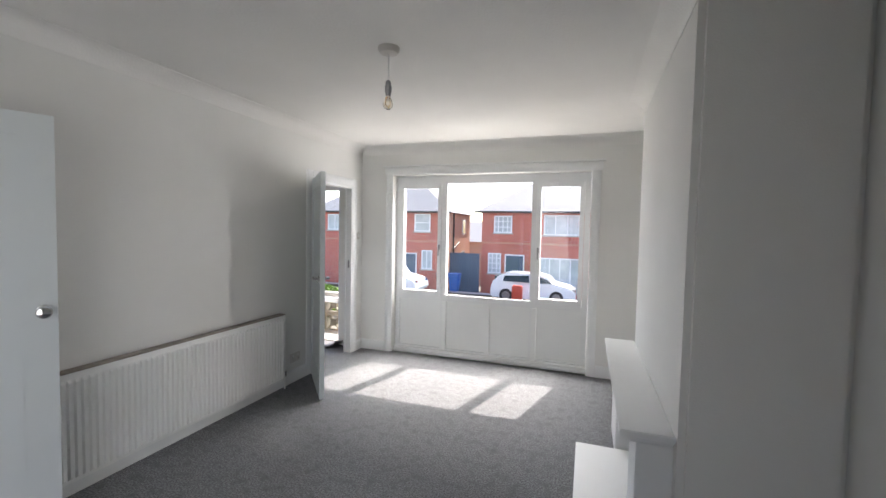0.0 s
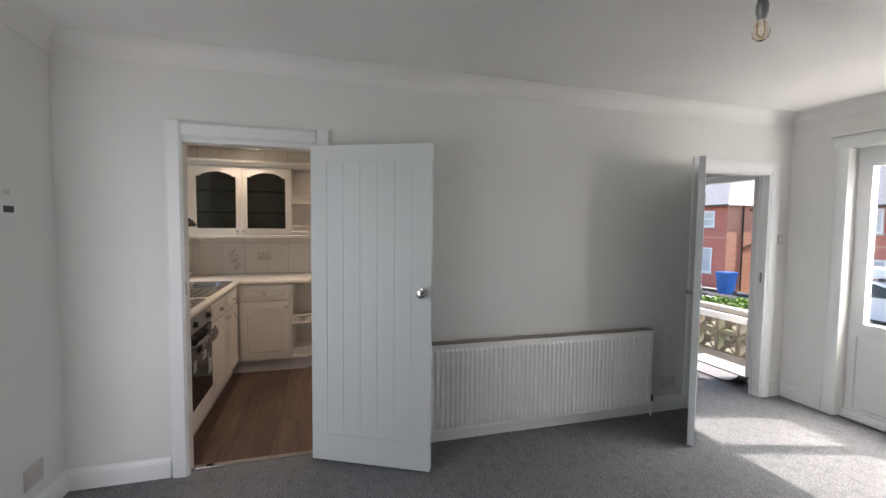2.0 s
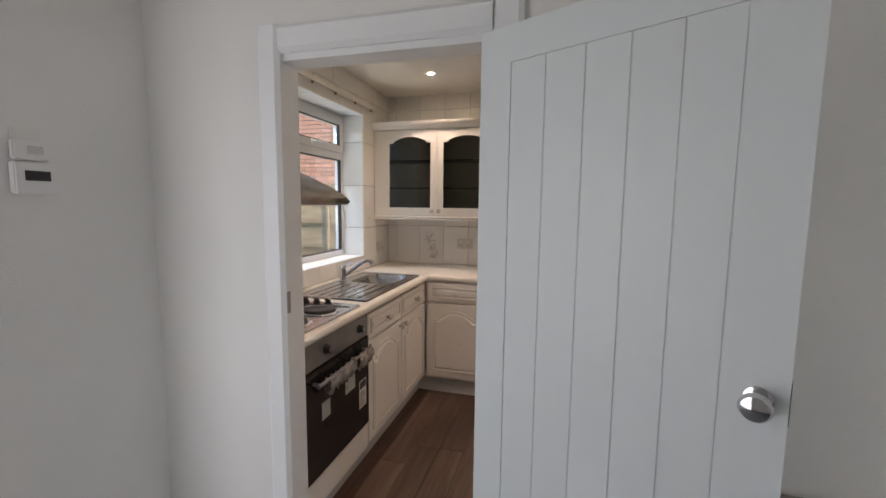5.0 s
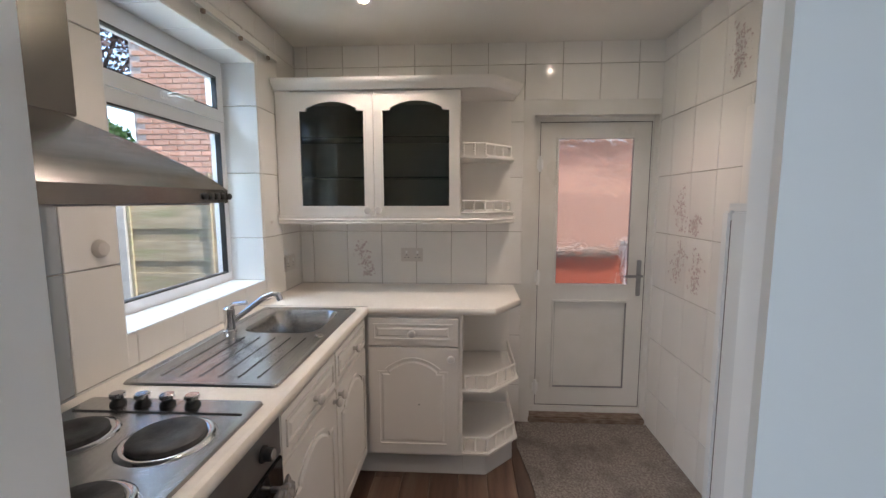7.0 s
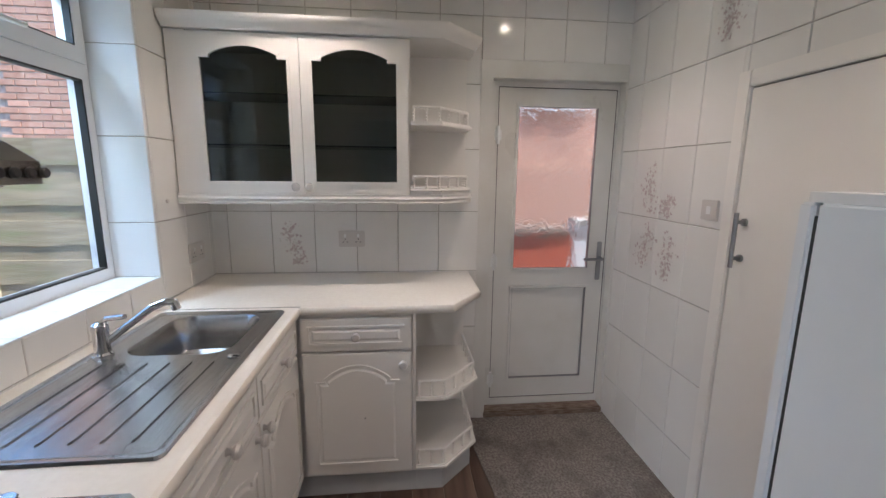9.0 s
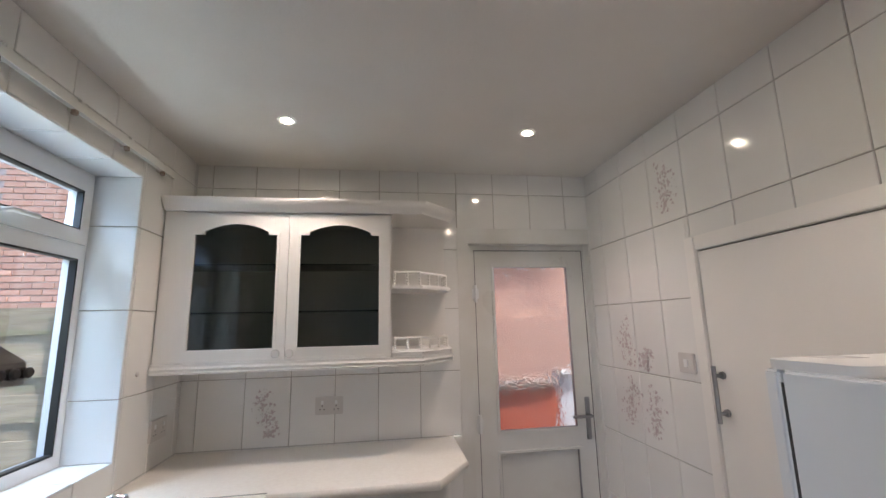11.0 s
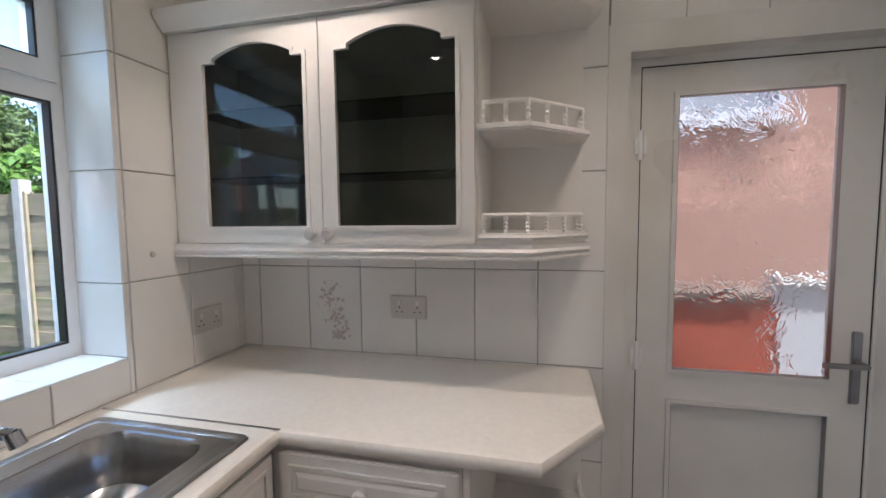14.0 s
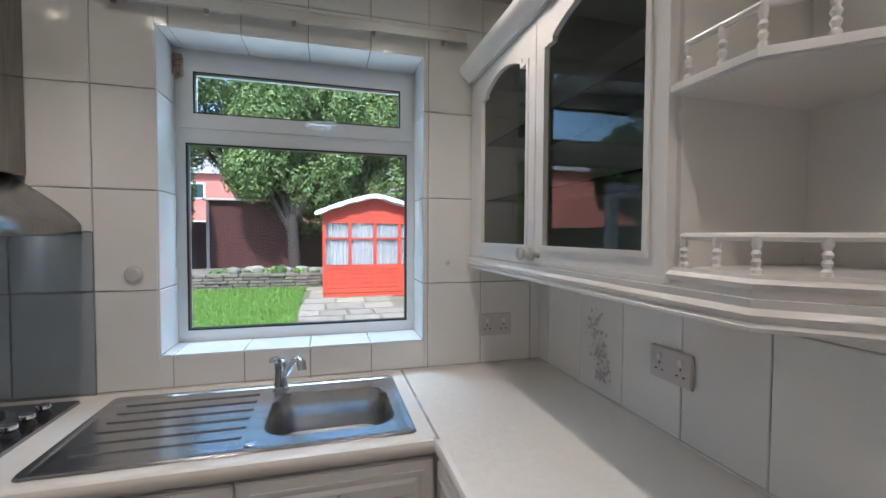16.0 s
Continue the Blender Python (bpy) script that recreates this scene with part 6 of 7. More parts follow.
tree(-4.6, -13.6, 2.2, lobes_of(-4.6, -13.6, 2.5, 1.7, 0.9, 3.6, 22, 1), 87400, 0.068, LEAF, 11, "tall dense green conifer behind the summerhouse")
tree(-8.0, -13.8, 2.2, lobes_of(-8.0, -13.8, 2.0, 1.9, 0.9, 4.0, 22, 2), 76000, 0.068, LEAF, 12, "broad green tree at the back of the garden")
tree(-3.15, -12.6, 1.9, lobes_of(-3.1, -12.9, 3.0, 1.5, 0.8, 3.0, 20, 3), 79800, 0.068, LEAF, 13, "dark green spreading tree behind the raised bed", 0.2)
tree(-1.1, -15.8, 3.4, lobes_of(-1.1, -15.8, 4.4, 1.9, 0.9, 2.6, 18, 31), 52000, 0.068, LEAF, 19, "tall green tree behind the back fence")
tree(0.6, -12.2, 1.6, lobes_of(0.6, -12.2, 1.8, 0.8, 0.8, 3.6, 12, 4), 38000, 0.068, LEAF, 14, "green tree at the garden boundary")
tree(-9.6, -11.2, 2.0, lobes_of(-9.6, -11.2, 1.8, 1.5, 0.9, 2.6, 14, 9), 41800, 0.068, LEAF, 17, "green tree beyond the garden fence")
tree(-10.6, -9.0, 1.8, lobes_of(-10.6, -9.0, 1.7, 1.4, 1.0, 1.6, 8, 5), 14000, 0.10, LEAF2, 15, "light green bushy tree beyond the fence")
tree(-12.5, -9.5, 3.2, lobes_of(-12.4, -9.0, 4.0, 1.8, 1.0, 2.6, 7, 6), 5000, 0.10, LEAF3, 16, "sparse purple-leaved tree beyond the fence")


def shrub(x, y, w, h, material, seed, label, count=2600, size=0.045, name="shrub"):
    z = land(x, y)
    ob = thing(name, (x, y, z), label, "plant")
    bm = bmesh.new()
    rng = random.Random(seed)
    for _ in range(7):
        rod(bm, (x, y, z), (x + rng.uniform(-w, w) * 0.6, y + rng.uniform(-w, w) * 0.5, z + h * rng.uniform(0.5, 0.9)), 0.012, 0.005, 6)
    part("stems", bm, BARK, ob)
    leaf_cloud("leaves", ob, lobes_of(x, y, z + h * 0.35, w * 0.6, w * 0.5, h * 0.5, 6, seed), count, size, material, seed)


shrub(-6.0, -4.2, 0.35, 0.45, LEAF2, 21, "low bright green plant by the fence")
shrub(-5.9, -5.3, 0.4, 0.4, LEAF2, 22, "low bright green plant by the fence")
shrub(-6.0, -6.4, 0.4, 0.55, LEAF2, 23, "leafy bright green shrub by the fence")
shrub(-5.9, -2.9, 0.3, 0.3, LEAF2, 24, "low bright green plant by the fence", 1600)
shrub(-2.7, -11.0, 0.45, 0.55, LEAF, 25, "green rockery plant on the raised bed")
shrub(-1.6, -11.1, 0.5, 0.45, LEAF, 26, "green rockery plant on the raised bed")
shrub(-3.4, -10.9, 0.3, 0.45, LEAF2, 27, "green rockery plant with pale leaves", 1500)
shrub(-2.85, -2.5, 0.2, 0.2, LEAF2, 28, "small plant by the garden door", 700)

# raised bed of stacked stone
ob = thing("raised_bed", (-1.5, -10.5, land(0, -10.5)), "low stone retaining wall of the raised bed", "garden wall")
stone_rng = random.Random(12)
zb = land(0, -10.4)
part("soil", cube(-4.0, 1.5, -12.8, -10.6, zb - 0.1, zb + 0.36), EARTH, ob, "dark soil", False)
for row in range(5):
    x = -4.05 + stone_rng.uniform(0, 0.15)
    while x < 1.4:
        w = stone_rng.uniform(0.2, 0.42)
        part("stone", cube(x + 0.006, x + w - 0.006, -10.6 - stone_rng.uniform(0, 0.03), -10.38 + stone_rng.uniform(-0.02, 0.03), zb + row * 0.078, zb + row * 0.078 + 0.072, 0.012), BEDSTONE, ob)
        x += w
for i in range(7):
    x, y, s = -3.7 + i * 0.33 + stone_rng.uniform(-.1, .1), -10.9 - stone_rng.uniform(0, 0.5), stone_rng.uniform(0.10, 0.19)
    bm = bmesh.new()
    bmesh.ops.create_icosphere(bm, subdivisions=2, radius=s, matrix=Matrix.Translation((x, y, zb + 0.36 + s * 0.4)) @ Matrix.Diagonal((1.25, 0.9, 0.75, 1)))
    for v in bm.verts:
        v.co += Vector((stone_rng.uniform(-1, 1), stone_rng.uniform(-1, 1), stone_rng.uniform(-1, 1))) * s * 0.12
    single("rock", bm, ROCK, "rounded grey-green rockery stone on the raised bed", "rock", "rockery stones")


# ---- fences ----
def fence_panel(a, b, top, material, label, slats=11, name="fence_panel"):
    """A waney-lap panel between two points, with a post at its start."""
    a, b = Vector((*a, 0)), Vector((*b, 0))
    d = (b - a).normalized()
    w = (b - a).length
    z = land(a.x, (a.y + b.y) / 2)
    m = Matrix.Translation(a) @ Matrix((d, Vector((-d.y, d.x, 0)), Vector((0, 0, 1)))).transposed().to_4x4()
    ob = thing(name, (a.x, a.y, z), label, "fence", "garden fence panels")
    rng = random.Random(int(a.y * 100) + int(a.x * 10))
    part("post", cube(-0.05, 0.05, -0.05, 0.05, z - 0.2, top + 0.11, 0.006, m), CONCRETE if material is FENCE else material, ob, "pale concrete post" if material is FENCE else "")
    h = (top - z - 0.1) / slats
    for i in range(slats):
        bm = bmesh.new()
        lo = z + 0.06 + i * h
        n = 8
        pts = [(0.05 + (w - 0.1) * k / n, lo - 0.02 + rng.uniform(-0.012, 0.012)) for k in range(n + 1)] + [(w - 0.05, lo + h + 0.02), (0.05, lo + h + 0.02)]
        slab(bm, pts, -0.008, 0.004, m @ Matrix.Translation((0, -0.012 * (i % 2), 0)) @ pose(0, 0, 0, 90))
        part("slat", bm, material, ob, smooth=False)
    for x in (0.075, w / 2, w - 0.075):
        for s in (0.022, -0.034):
            part("batten", cube(x - 0.014, x + 0.014, s - 0.008, s + 0.012, z + 0.05, top, 0, m), material, ob, smooth=False)


posts = (-1.30, -3.13, -4.17, -6.0, -7.83, -9.66, -11.49, -13.32)
for a, b in zip(posts, posts[1:]):
    fence_panel((-6.35, a), (-6.35, b), 1.76, FENCE, "weathered wooden fence panel with concrete post")
for i in range(5):
    fence_panel((-6.35 + 1.83 * i, -14.9), (-6.35 + 1.83 * (i + 1), -14.9), 1.9, SHADED_RED, "red wooden fence panel, darkened for tree shade", 10)


for i in range(6):
    fence_panel((1.75, -3.1 - 1.83 * i), (1.75, -3.1 - 1.83 * (i + 1)), 1.74, FENCE, "weathered wooden fence panel with concrete post")
tree(4.2, -9.5, 2.0, lobes_of(4.2, -9.5, 2.0, 1.5, 1.2, 2.6, 10, 8), 12000, 0.11, LEAF, 18, "green tree in the next garden")
ob = thing("house", (9, -24, -0.2), "red brick house beyond the next garden", "house", "houses behind the garden")
part("wall", cube(6, 16, -28, -22, -0.4, 5.4), RED_BRICK, ob, smooth=False)
part("roof", slab(bmesh.new(), [(-28.4, 5.4), (-21.6, 5.4), (-25, 7.8)], 5.7, 16.3, Matrix(((0, 0, 1, 0), (1, 0, 0, 0), (0, 1, 0, 0), (0, 0, 0, 1)))), SLATE, ob, smooth=False)
part("chimney", cube(7.5, 8.6, -25.5, -24.5, 7.2, 9.2), RED_BRICK, ob, smooth=False)


# ---- summerhouse ----
def summerhouse():
    x0, x1, y1, y0 = -6.30, -4.02, -8.75, -10.55
    zb = land(0, -9.4)
    ob = thing("summerhouse", ((x0 + x1) / 2, (y0 + y1) / 2, zb), "red painted wooden summerhouse with white curtained windows", "shed")
    cx, eave, peak = (x0 + x1) / 2, zb + 1.90, zb + 2.33
    part("floor_frame", cube(x0, x1, y0, y1, zb, zb + 0.09), REDWOOD, ob, smooth=False)
    for i, x in enumerate(np.linspace(x0 + 0.02, x1 - 0.02, 5)):
        part("corner_post", cube(x - 0.035, x + 0.035, y1 - 0.05, y1 + 0.02, zb + 0.09, eave), REDWOOD, ob, smooth=False)
    w = (x1 - x0 - 0.04) / 4
    for i in range(4):
        a, b = x0 + 0.02 + i * w + 0.035, x0 + 0.02 + (i + 1) * w - 0.035
        for k in range(5):
            z = zb + 0.10 + k * 0.107
            part("cladding_board", cube(a, b, y1 - 0.02, y1 - 0.002, z, z + 0.103, 0.004), REDWOOD, ob)
        part("window_rail", cube(a, b, y1 - 0.03, y1 + 0.005, zb + 0.637, zb + 0.73), REDWOOD, ob, smooth=False)
        part("window_rail", cube(a, b, y1 - 0.03, y1 + 0.005, zb + 1.31, zb + 1.345), REDWOOD, ob, smooth=False)
        part("top_rail", cube(a, b, y1 - 0.03, y1 + 0.005, zb + 1.67, eave), REDWOOD, ob, smooth=False)
        bm = bmesh.new()
        n = 22
        rows = [[bm.verts.new((a + (b - a) * k / n, y1 - 0.06 + 0.012 * math.sin(k * 1.9 + i), z)) for k in range(n + 1)] for z in (zb + 0.73, zb + 1.30)]
        for k in range(n):
            bm.faces.new((rows[0][k], rows[0][k + 1], rows[1][k + 1], rows[1][k]))
        part("curtain", bm, CURTAIN, ob, "gathered white net curtain")
        bm = bmesh.new()
        rows = [[bm.verts.new((a + (b - a) * k / n, y1 - 0.055 + 0.01 * math.sin(k * 2.3 + i), z)) for k in range(n + 1)] for z in (zb + 1.34, zb + 1.67)]
        for k in range(n):
            bm.faces.new((rows[0][k], rows[0][k + 1], rows[1][k + 1], rows[1][k]))
        part("curtain", bm, CURTAIN, ob, "white lace top curtain")
        part("pane", cube(a, b, y1 - 0.028, y1 - 0.024, zb + 0.73, zb + 1.67), CLEAR, ob, smooth=False)
    for x in (x0, x1 - 0.02):
        part("side_wall", cube(x, x + 0.02, y0, y1 - 0.05, zb + 0.09, eave), REDWOOD, ob, smooth=False)
    part("back_wall", cube(x0 + 0.02, x1 - 0.02, y0, y0 + 0.02, zb + 0.09, eave), REDWOOD, ob, smooth=False)
    bm = bmesh.new()
    slab(bm, [(x0, eave), (x1, eave), (cx, peak - 0.08)], 0, 0.02, Matrix.Translation((0, y1, 0)) @ pose(0, 0, 0, 90))
    part("gable", bm, REDWOOD, ob, smooth=False)
    n = 14
    pts = []
    for k in range(n + 1):
        f = -1 + 2 * k / n
        pts.append((cx + f * (x1 - x0 + 0.34) / 2, peak - 0.42 * abs(f) ** 1.35))
    lower = [(x, z - 0.075 - 0.03 * (i % 2)) for i, (x, z) in enumerate(pts)]
    bm = bmesh.new()
    slab(bm, pts + lower[::-1], 0, 0.025, Matrix.Translation((0, y1 + 0.20, 0)) @ pose(0, 0, 0, 90))
    part("barge_board", bm, UPVC, ob, "white scalloped barge board", False)
    bm = bmesh.new()
    for s0, s1 in zip(pts, pts[1:]):
        v = [bm.verts.new((x, y, z)) for x, y, z in ((s0[0], y1 + 0.2, s0[1]), (s1[0], y1 + 0.2, s1[1]), (s1[0], y0 - 0.1, s1[1]), (s0[0], y0 - 0.1, s0[1]))]
        bm.faces.new(v)
    bmesh.ops.solidify(bm, geom=bm.faces, thickness=-0.03)
    part("roof", bm, CONCRETE, ob, "pale felt roof")


summerhouse()
ob = thing("garden_shed", (-8.6, -9.6, land(0, -9)), "brown wooden shed with a pale felt roof beyond the fence", "shed")
part("walls", cube(-9.6, -7.6, -10.6, -8.6, land(0, -9.6) - 0.1, 1.85), WORN, ob, smooth=False)
bm = bmesh.new()
slab(bm, [(-9.8, 1.80), (-7.4, 1.80), (-8.6, 2.25)], 0, 2.3, Matrix.Translation((0, -8.45, 0)) @ pose(0, 0, 0, 90))
part("roof", bm, CONCRETE, ob, smooth=False)

ob = thing("red_shed", (-1.7, -13.2, land(0, -13)), "red boarded shed under the trees, darkened for their shade", "shed")
for i in range(13):
    z = land(0, -13) + 0.1 + i * 0.17
    part("board", cube(-2.95, -0.62, -13.25, -13.22, z, z + 0.165, 0.004), SHADED_RED, ob)
part("side_wall", cube(-2.95, -0.62, -14.4, -13.26, land(0, -13), 2.5), SHADED_RED, ob, smooth=False)
part("corner_post", cube(-0.66, -0.58, -13.26, -13.18, land(0, -13), 2.45), CONCRETE, ob, "pale corner post", False)
part("roof", cube(-3.1, -0.5, -14.5, -13.1, 2.5, 2.56), CONCRETE, ob, smooth=False)
ob = thing("house", (-2, -36, -0.2), "red brick houses beyond the back gardens", "house", "houses behind the garden")
part("wall", cube(-16, 12, -42, -36, -0.4, 6.2), RED_BRICK, ob, smooth=False)
part("roof", slab(bmesh.new(), [(-42.4, 6.2), (-35.6, 6.2), (-39, 8.8)], -16.3, 12.3, Matrix(((0, 0, 1, 0), (1, 0, 0, 0), (0, 1, 0, 0), (0, 0, 0, 1)))), SLATE, ob, smooth=False)
for x in (-14, -10, -6, -2, 2, 6, 10):
    for z in (1.2, 4.2):
        w = part("window", cube(x - 0.8, x + 0.8, -36.0, -35.93, z, z + 1.3), UPVC, ob, smooth=False)
        part("pane", cube(x - 0.68, x + 0.68, -35.93, -35.92, z + 0.12, z + 1.18), CARGLASS, w, smooth=False)
    part("chimney", cube(x - 0.5, x + 0.5, -39.5, -38.5, 8.2, 9.9), RED_BRICK, ob, smooth=False)


# ---- neighbouring house by the kitchen ----
def brick_face(parent, x, y0, y1, z0, z1, singles):
    """Stretcher-bond bricks on a wall that faces +x; the first ones are parts, the rest one joined part."""
    me = bpy.data.meshes.new("brick")
    e = 0.004
    vs = [(0, -0.1075, -0.0325), (0, 0.1075, -0.0325), (0, 0.1075, 0.0325), (0, -0.1075, 0.0325),
          (0.012, -0.1075 + e, -0.0325 + e), (0.012, 0.1075 - e, -0.0325 + e), (0.012, 0.1075 - e, 0.0325 - e), (0.012, -0.1075 + e, 0.0325 - e)]
    fs = [(0, 1, 5, 4), (1, 2, 6, 5), (2, 3, 7, 6), (3, 0, 4, 7), (4, 5, 6, 7)]
    me.from_pydata(vs, [], fs)
    me.materials.append(BRICK)
    rng = random.Random(2)
    rest_v, rest_f, count = [], [], 0
    row = 0
    z = z0
    while z < z1:
        y = y0 + (0.1125 if row % 2 else 0)
        while y < y1 - 0.1:
            at = Vector((x + rng.uniform(0, 0.003), y, z))
            if count < singles and 1.55 < z < 3.3:
                ob = new("brick", me)
                ob.parent = parent
                if parent.type == "EMPTY":
                    ob.matrix_parent_inverse = parent.matrix_basis.inverted()
                ob.matrix_basis = Matrix.Translation(at)
                count += 1
            else:
                k = len(rest_v)
                rest_v += [tuple(at + Vector(v)) for v in vs]
                rest_f += [tuple(i + k for i in f) for f in fs]
            y += 0.225
        z += 0.075
        row += 1
    me2 = bpy.data.meshes.new("brickwork")
    me2.from_pydata(rest_v, [], rest_f)
    me2.materials.append(BRICK)
    ob = new("brickwork", me2)
    ob.parent = parent
    if parent.type == "EMPTY":
        ob.matrix_parent_inverse = parent.matrix_basis.inverted()
    tagged(ob, "", "", "", "stuff")


nb = thing("neighbour_house", (-10.5, 0, -0.2), "red brick side of the neighbouring house", "house")
part("wall", cube(-14, -8.05, -4.3, 7.5, -0.3, 5.4), MORTAR, nb, smooth=False)
part("roof", slab(bmesh.new(), [(-14.3, 5.4), (-7.75, 5.4), (-11, 8.0)], -7.7, 4.6, pose(0, 0, 0, 90)), SLATE, nb, smooth=False)
brick_face(nb, -8.05, -4.15, 4.0, -0.1, 4.6, 300)
win = part("window", hollow(bmesh.new(), 1.50, 2.60, 2.38, 3.40, 0.07, -8.06, -8.0, YZ), UPVC, nb, "white framed side window", False)
# the pane's pale colour stands in for reflected sky
part("pane", cube(-8.045, -8.035, 1.56, 2.54, 2.44, 3.34), NET_SKY_PANE, win, "pale pane, coloured for the sky reflected in it", False)
part("sill", cube(-8.045, -7.96, 1.44, 2.66, 2.31, 2.38, 0.01), UPVC, win, "white sill")
ob = thing("side_passage_wall", (-6.35, 1.0, -0.16), "low orange-red painted wall beside the back door", "garden wall")
part("wall", cube(-6.45, -6.25, -0.9, 1.76, -0.2, 0.97), RED_PAINT, ob, smooth=False)
part("coping", cube(-6.48, -6.22, -0.9, 1.76, 0.97, 1.03, 0.01), SILLWOOD, ob, "dark weathered coping")
ob = thing("white_passage_wall", (-6.35, 2.9, -0.16), "low white painted wall past the orange-red wall", "garden wall")
part("wall", cube(-6.43, -6.27, 1.80, 4.5, -0.2, 1.06), UPVC, ob, smooth=False)
part("coping", cube(-6.46, -6.24, 1.80, 4.5, 1.06, 1.10, 0.01), CONCRETE, ob)


# ---- street ----
def window_unit(parent, x0, x1, z0, z1, y, cols, rows, name="window"):
    """A white window on a wall that faces -y."""
    bm = bmesh.new()
    f = 0.075
    for a, b, c, d in ((x0, x0 + f, z0, z1), (x1 - f, x1, z0, z1), (x0 + f, x1 - f, z1 - f, z1), (x0 + f, x1 - f, z0, z0 + f)):
        box(bm, a, b, y - 0.05, y + 0.03, c, d)
    for i in range(1, cols):
        x = x0 + (x1 - x0) * i / cols
        box(bm, x - 0.03, x + 0.03, y - 0.04, y + 0.02, z0 + f, z1 - f)
    for i in range(1, rows):
        z = z0 + (z1 - z0) * i / rows
        box(bm, x0 + f, x1 - f, y - 0.036, y + 0.02, z - 0.025, z + 0.025)
    win = part(name, bm, UPVC, parent, "white framed window", False)
    part("pane", cube(x0 + f, x1 - f, y - 0.012, y - 0.004, z0 + f, z1 - f), NET_SKY_PANE, win, smooth=False)
    part("sill", cube(x0 - 0.08, x1 + 0.08, y - 0.10, y, z0 - 0.08, z0), CONCRETE, win, smooth=False)


def street_house(x0, x1, y0, depth, eave, windows, doors, label, hip=2.6, rise=2.3, string=None):
    z = land(0, y0)
    ob = thing("house", ((x0 + x1) / 2, y0 + depth / 2, z), label, "house", "houses across the street")
    part("wall", cube(x0, x1, y0, y0 + depth, z - 0.4, eave), RED_BRICK, ob, smooth=False)
    part("side_wall", cube(x1, x1 + 0.02, y0 + 0.02, y0 + depth, z - 0.4, eave), ORANGE_BRICK, ob, "orange brick side wall", False)
    bm = bmesh.new()
    o = 0.35
    lo = [bm.verts.new(v) for v in ((x0 - o, y0 - o, eave), (x1 + o, y0 - o, eave), (x1 + o, y0 + depth + o, eave), (x0 - o, y0 + depth + o, eave))]
    hi = [bm.verts.new(v) for v in ((x0 + hip, y0 + depth / 2, eave + rise), (x1 - hip, y0 + depth / 2, eave + rise))]
    for f in ((lo[0], lo[1], hi[1], hi[0]), (lo[1], lo[2], hi[1]), (lo[2], lo[3], hi[0], hi[1]), (lo[3], lo[0], hi[0]), (lo[3], lo[2], lo[1], lo[0])):
        bm.faces.new(f)
    part("roof", bm, SLATE, ob, "grey tiled hipped roof", False)
    part("gutter", cube(x0 - o - 0.05, x1 + o + 0.05, y0 - o - 0.08, y0 - o, eave - 0.05, eave + 0.06, 0.02), BLACK, ob, "dark gutter")
    for w in windows:
        window_unit(ob, *w[:4], y0, *w[4:])
    for a, b, c, d, material in doors:
        bm = cube(a, b, y0 - 0.04, y0 + 0.02, c, d)
        dr = part("front_door", bm, material, ob, "panelled front door", False)
        part("door_frame", cube(a - 0.08, b + 0.08, y0 - 0.02, y0 + 0.01, c, d + 0.08), UPVC, dr, smooth=False)
    if string:
        part("string_course", cube(x0, x1, y0 - 0.03, y0, string, string + 0.09), ORANGE_BRICK, ob, smooth=False)
    bm = bmesh.new()
    rod(bm, (x1 + 0.08, y0 + 1.2, z), (x1 + 0.08, y0 + 1.2, eave), 0.05, seg=8)
    rod(bm, (x1 + 0.08, y0 + 1.2, 0.3), (x1 + 0.08, y0 + 2.4, 0.7), 0.05, seg=8)
    part("drain_pipe", bm, BLACK, ob)
    for c, d in ((-0.9, 0.1), (1.2, 2.2)):
        w = part("side_window", cube(x1 + 0.02, x1 + 0.06, y0 + 3.2, y0 + 3.9, c, d), UPVC, ob, smooth=False)
        part("pane", cube(x1 + 0.06, x1 + 0.07, y0 + 3.28, y0 + 3.82, c + 0.08, d - 0.08), CARGLASS, w, smooth=False)
    return ob


gz = land(0, 25)
street_house(-6.15, 5.2, 25.0, 8.0, 2.62,
             [(-5.4, -4.3, 1.38, 2.42, 4, 3), (-5.72, -4.92, -1.08, 0.15, 3, 4), (-2.45, -0.45, 1.30, 2.48, 3, 1), (-2.65, -0.30, -2.0, -0.02, 4, 1), (1.6, 3.2, 1.38, 2.42, 2, 1)],
             [(-4.62, -3.60, gz, 0.02, BLUEGATE)], "red brick semi-detached house with a grey hipped roof", 3.2, 2.5, 0.72)
street_house(-17.5, -8.1, 24.0, 5.2, 2.55,
             [(-10.2, -9.15, 1.36, 2.45, 1, 2), (-9.70, -9.0, -0.95, 0.22, 2, 1), (-13.6, -12.2, 1.36, 2.45, 2, 1), (-13.8, -12.0, -1.4, 0.2, 3, 1), (-16.5, -15.4, 1.36, 2.4, 2, 1)],
             [(-10.95, -10.1, gz + 0.1, -0.05, BLUEGATE)], "red brick house with an orange side wall and grey roof", 3.0, 2.4, 0.72)
street_house(-32.0, -19.6, 24.0, 7.6, 2.9,
             [(-21.6, -20.4, 1.6, 2.6, 1, 2), (-21.9, -20.5, -1.3, 0.3, 2, 1), (-25.4, -24.0, 1.6, 2.6, 2, 1), (-25.6, -24.0, -1.3, 0.3, 2, 1), (-30, -28.6, 1.6, 2.6, 2, 1)],
             [(-23.4, -22.5, gz, 0.2, BLACK)], "red brick semi-detached house further up the street", 3.0, 2.6, 0.9)
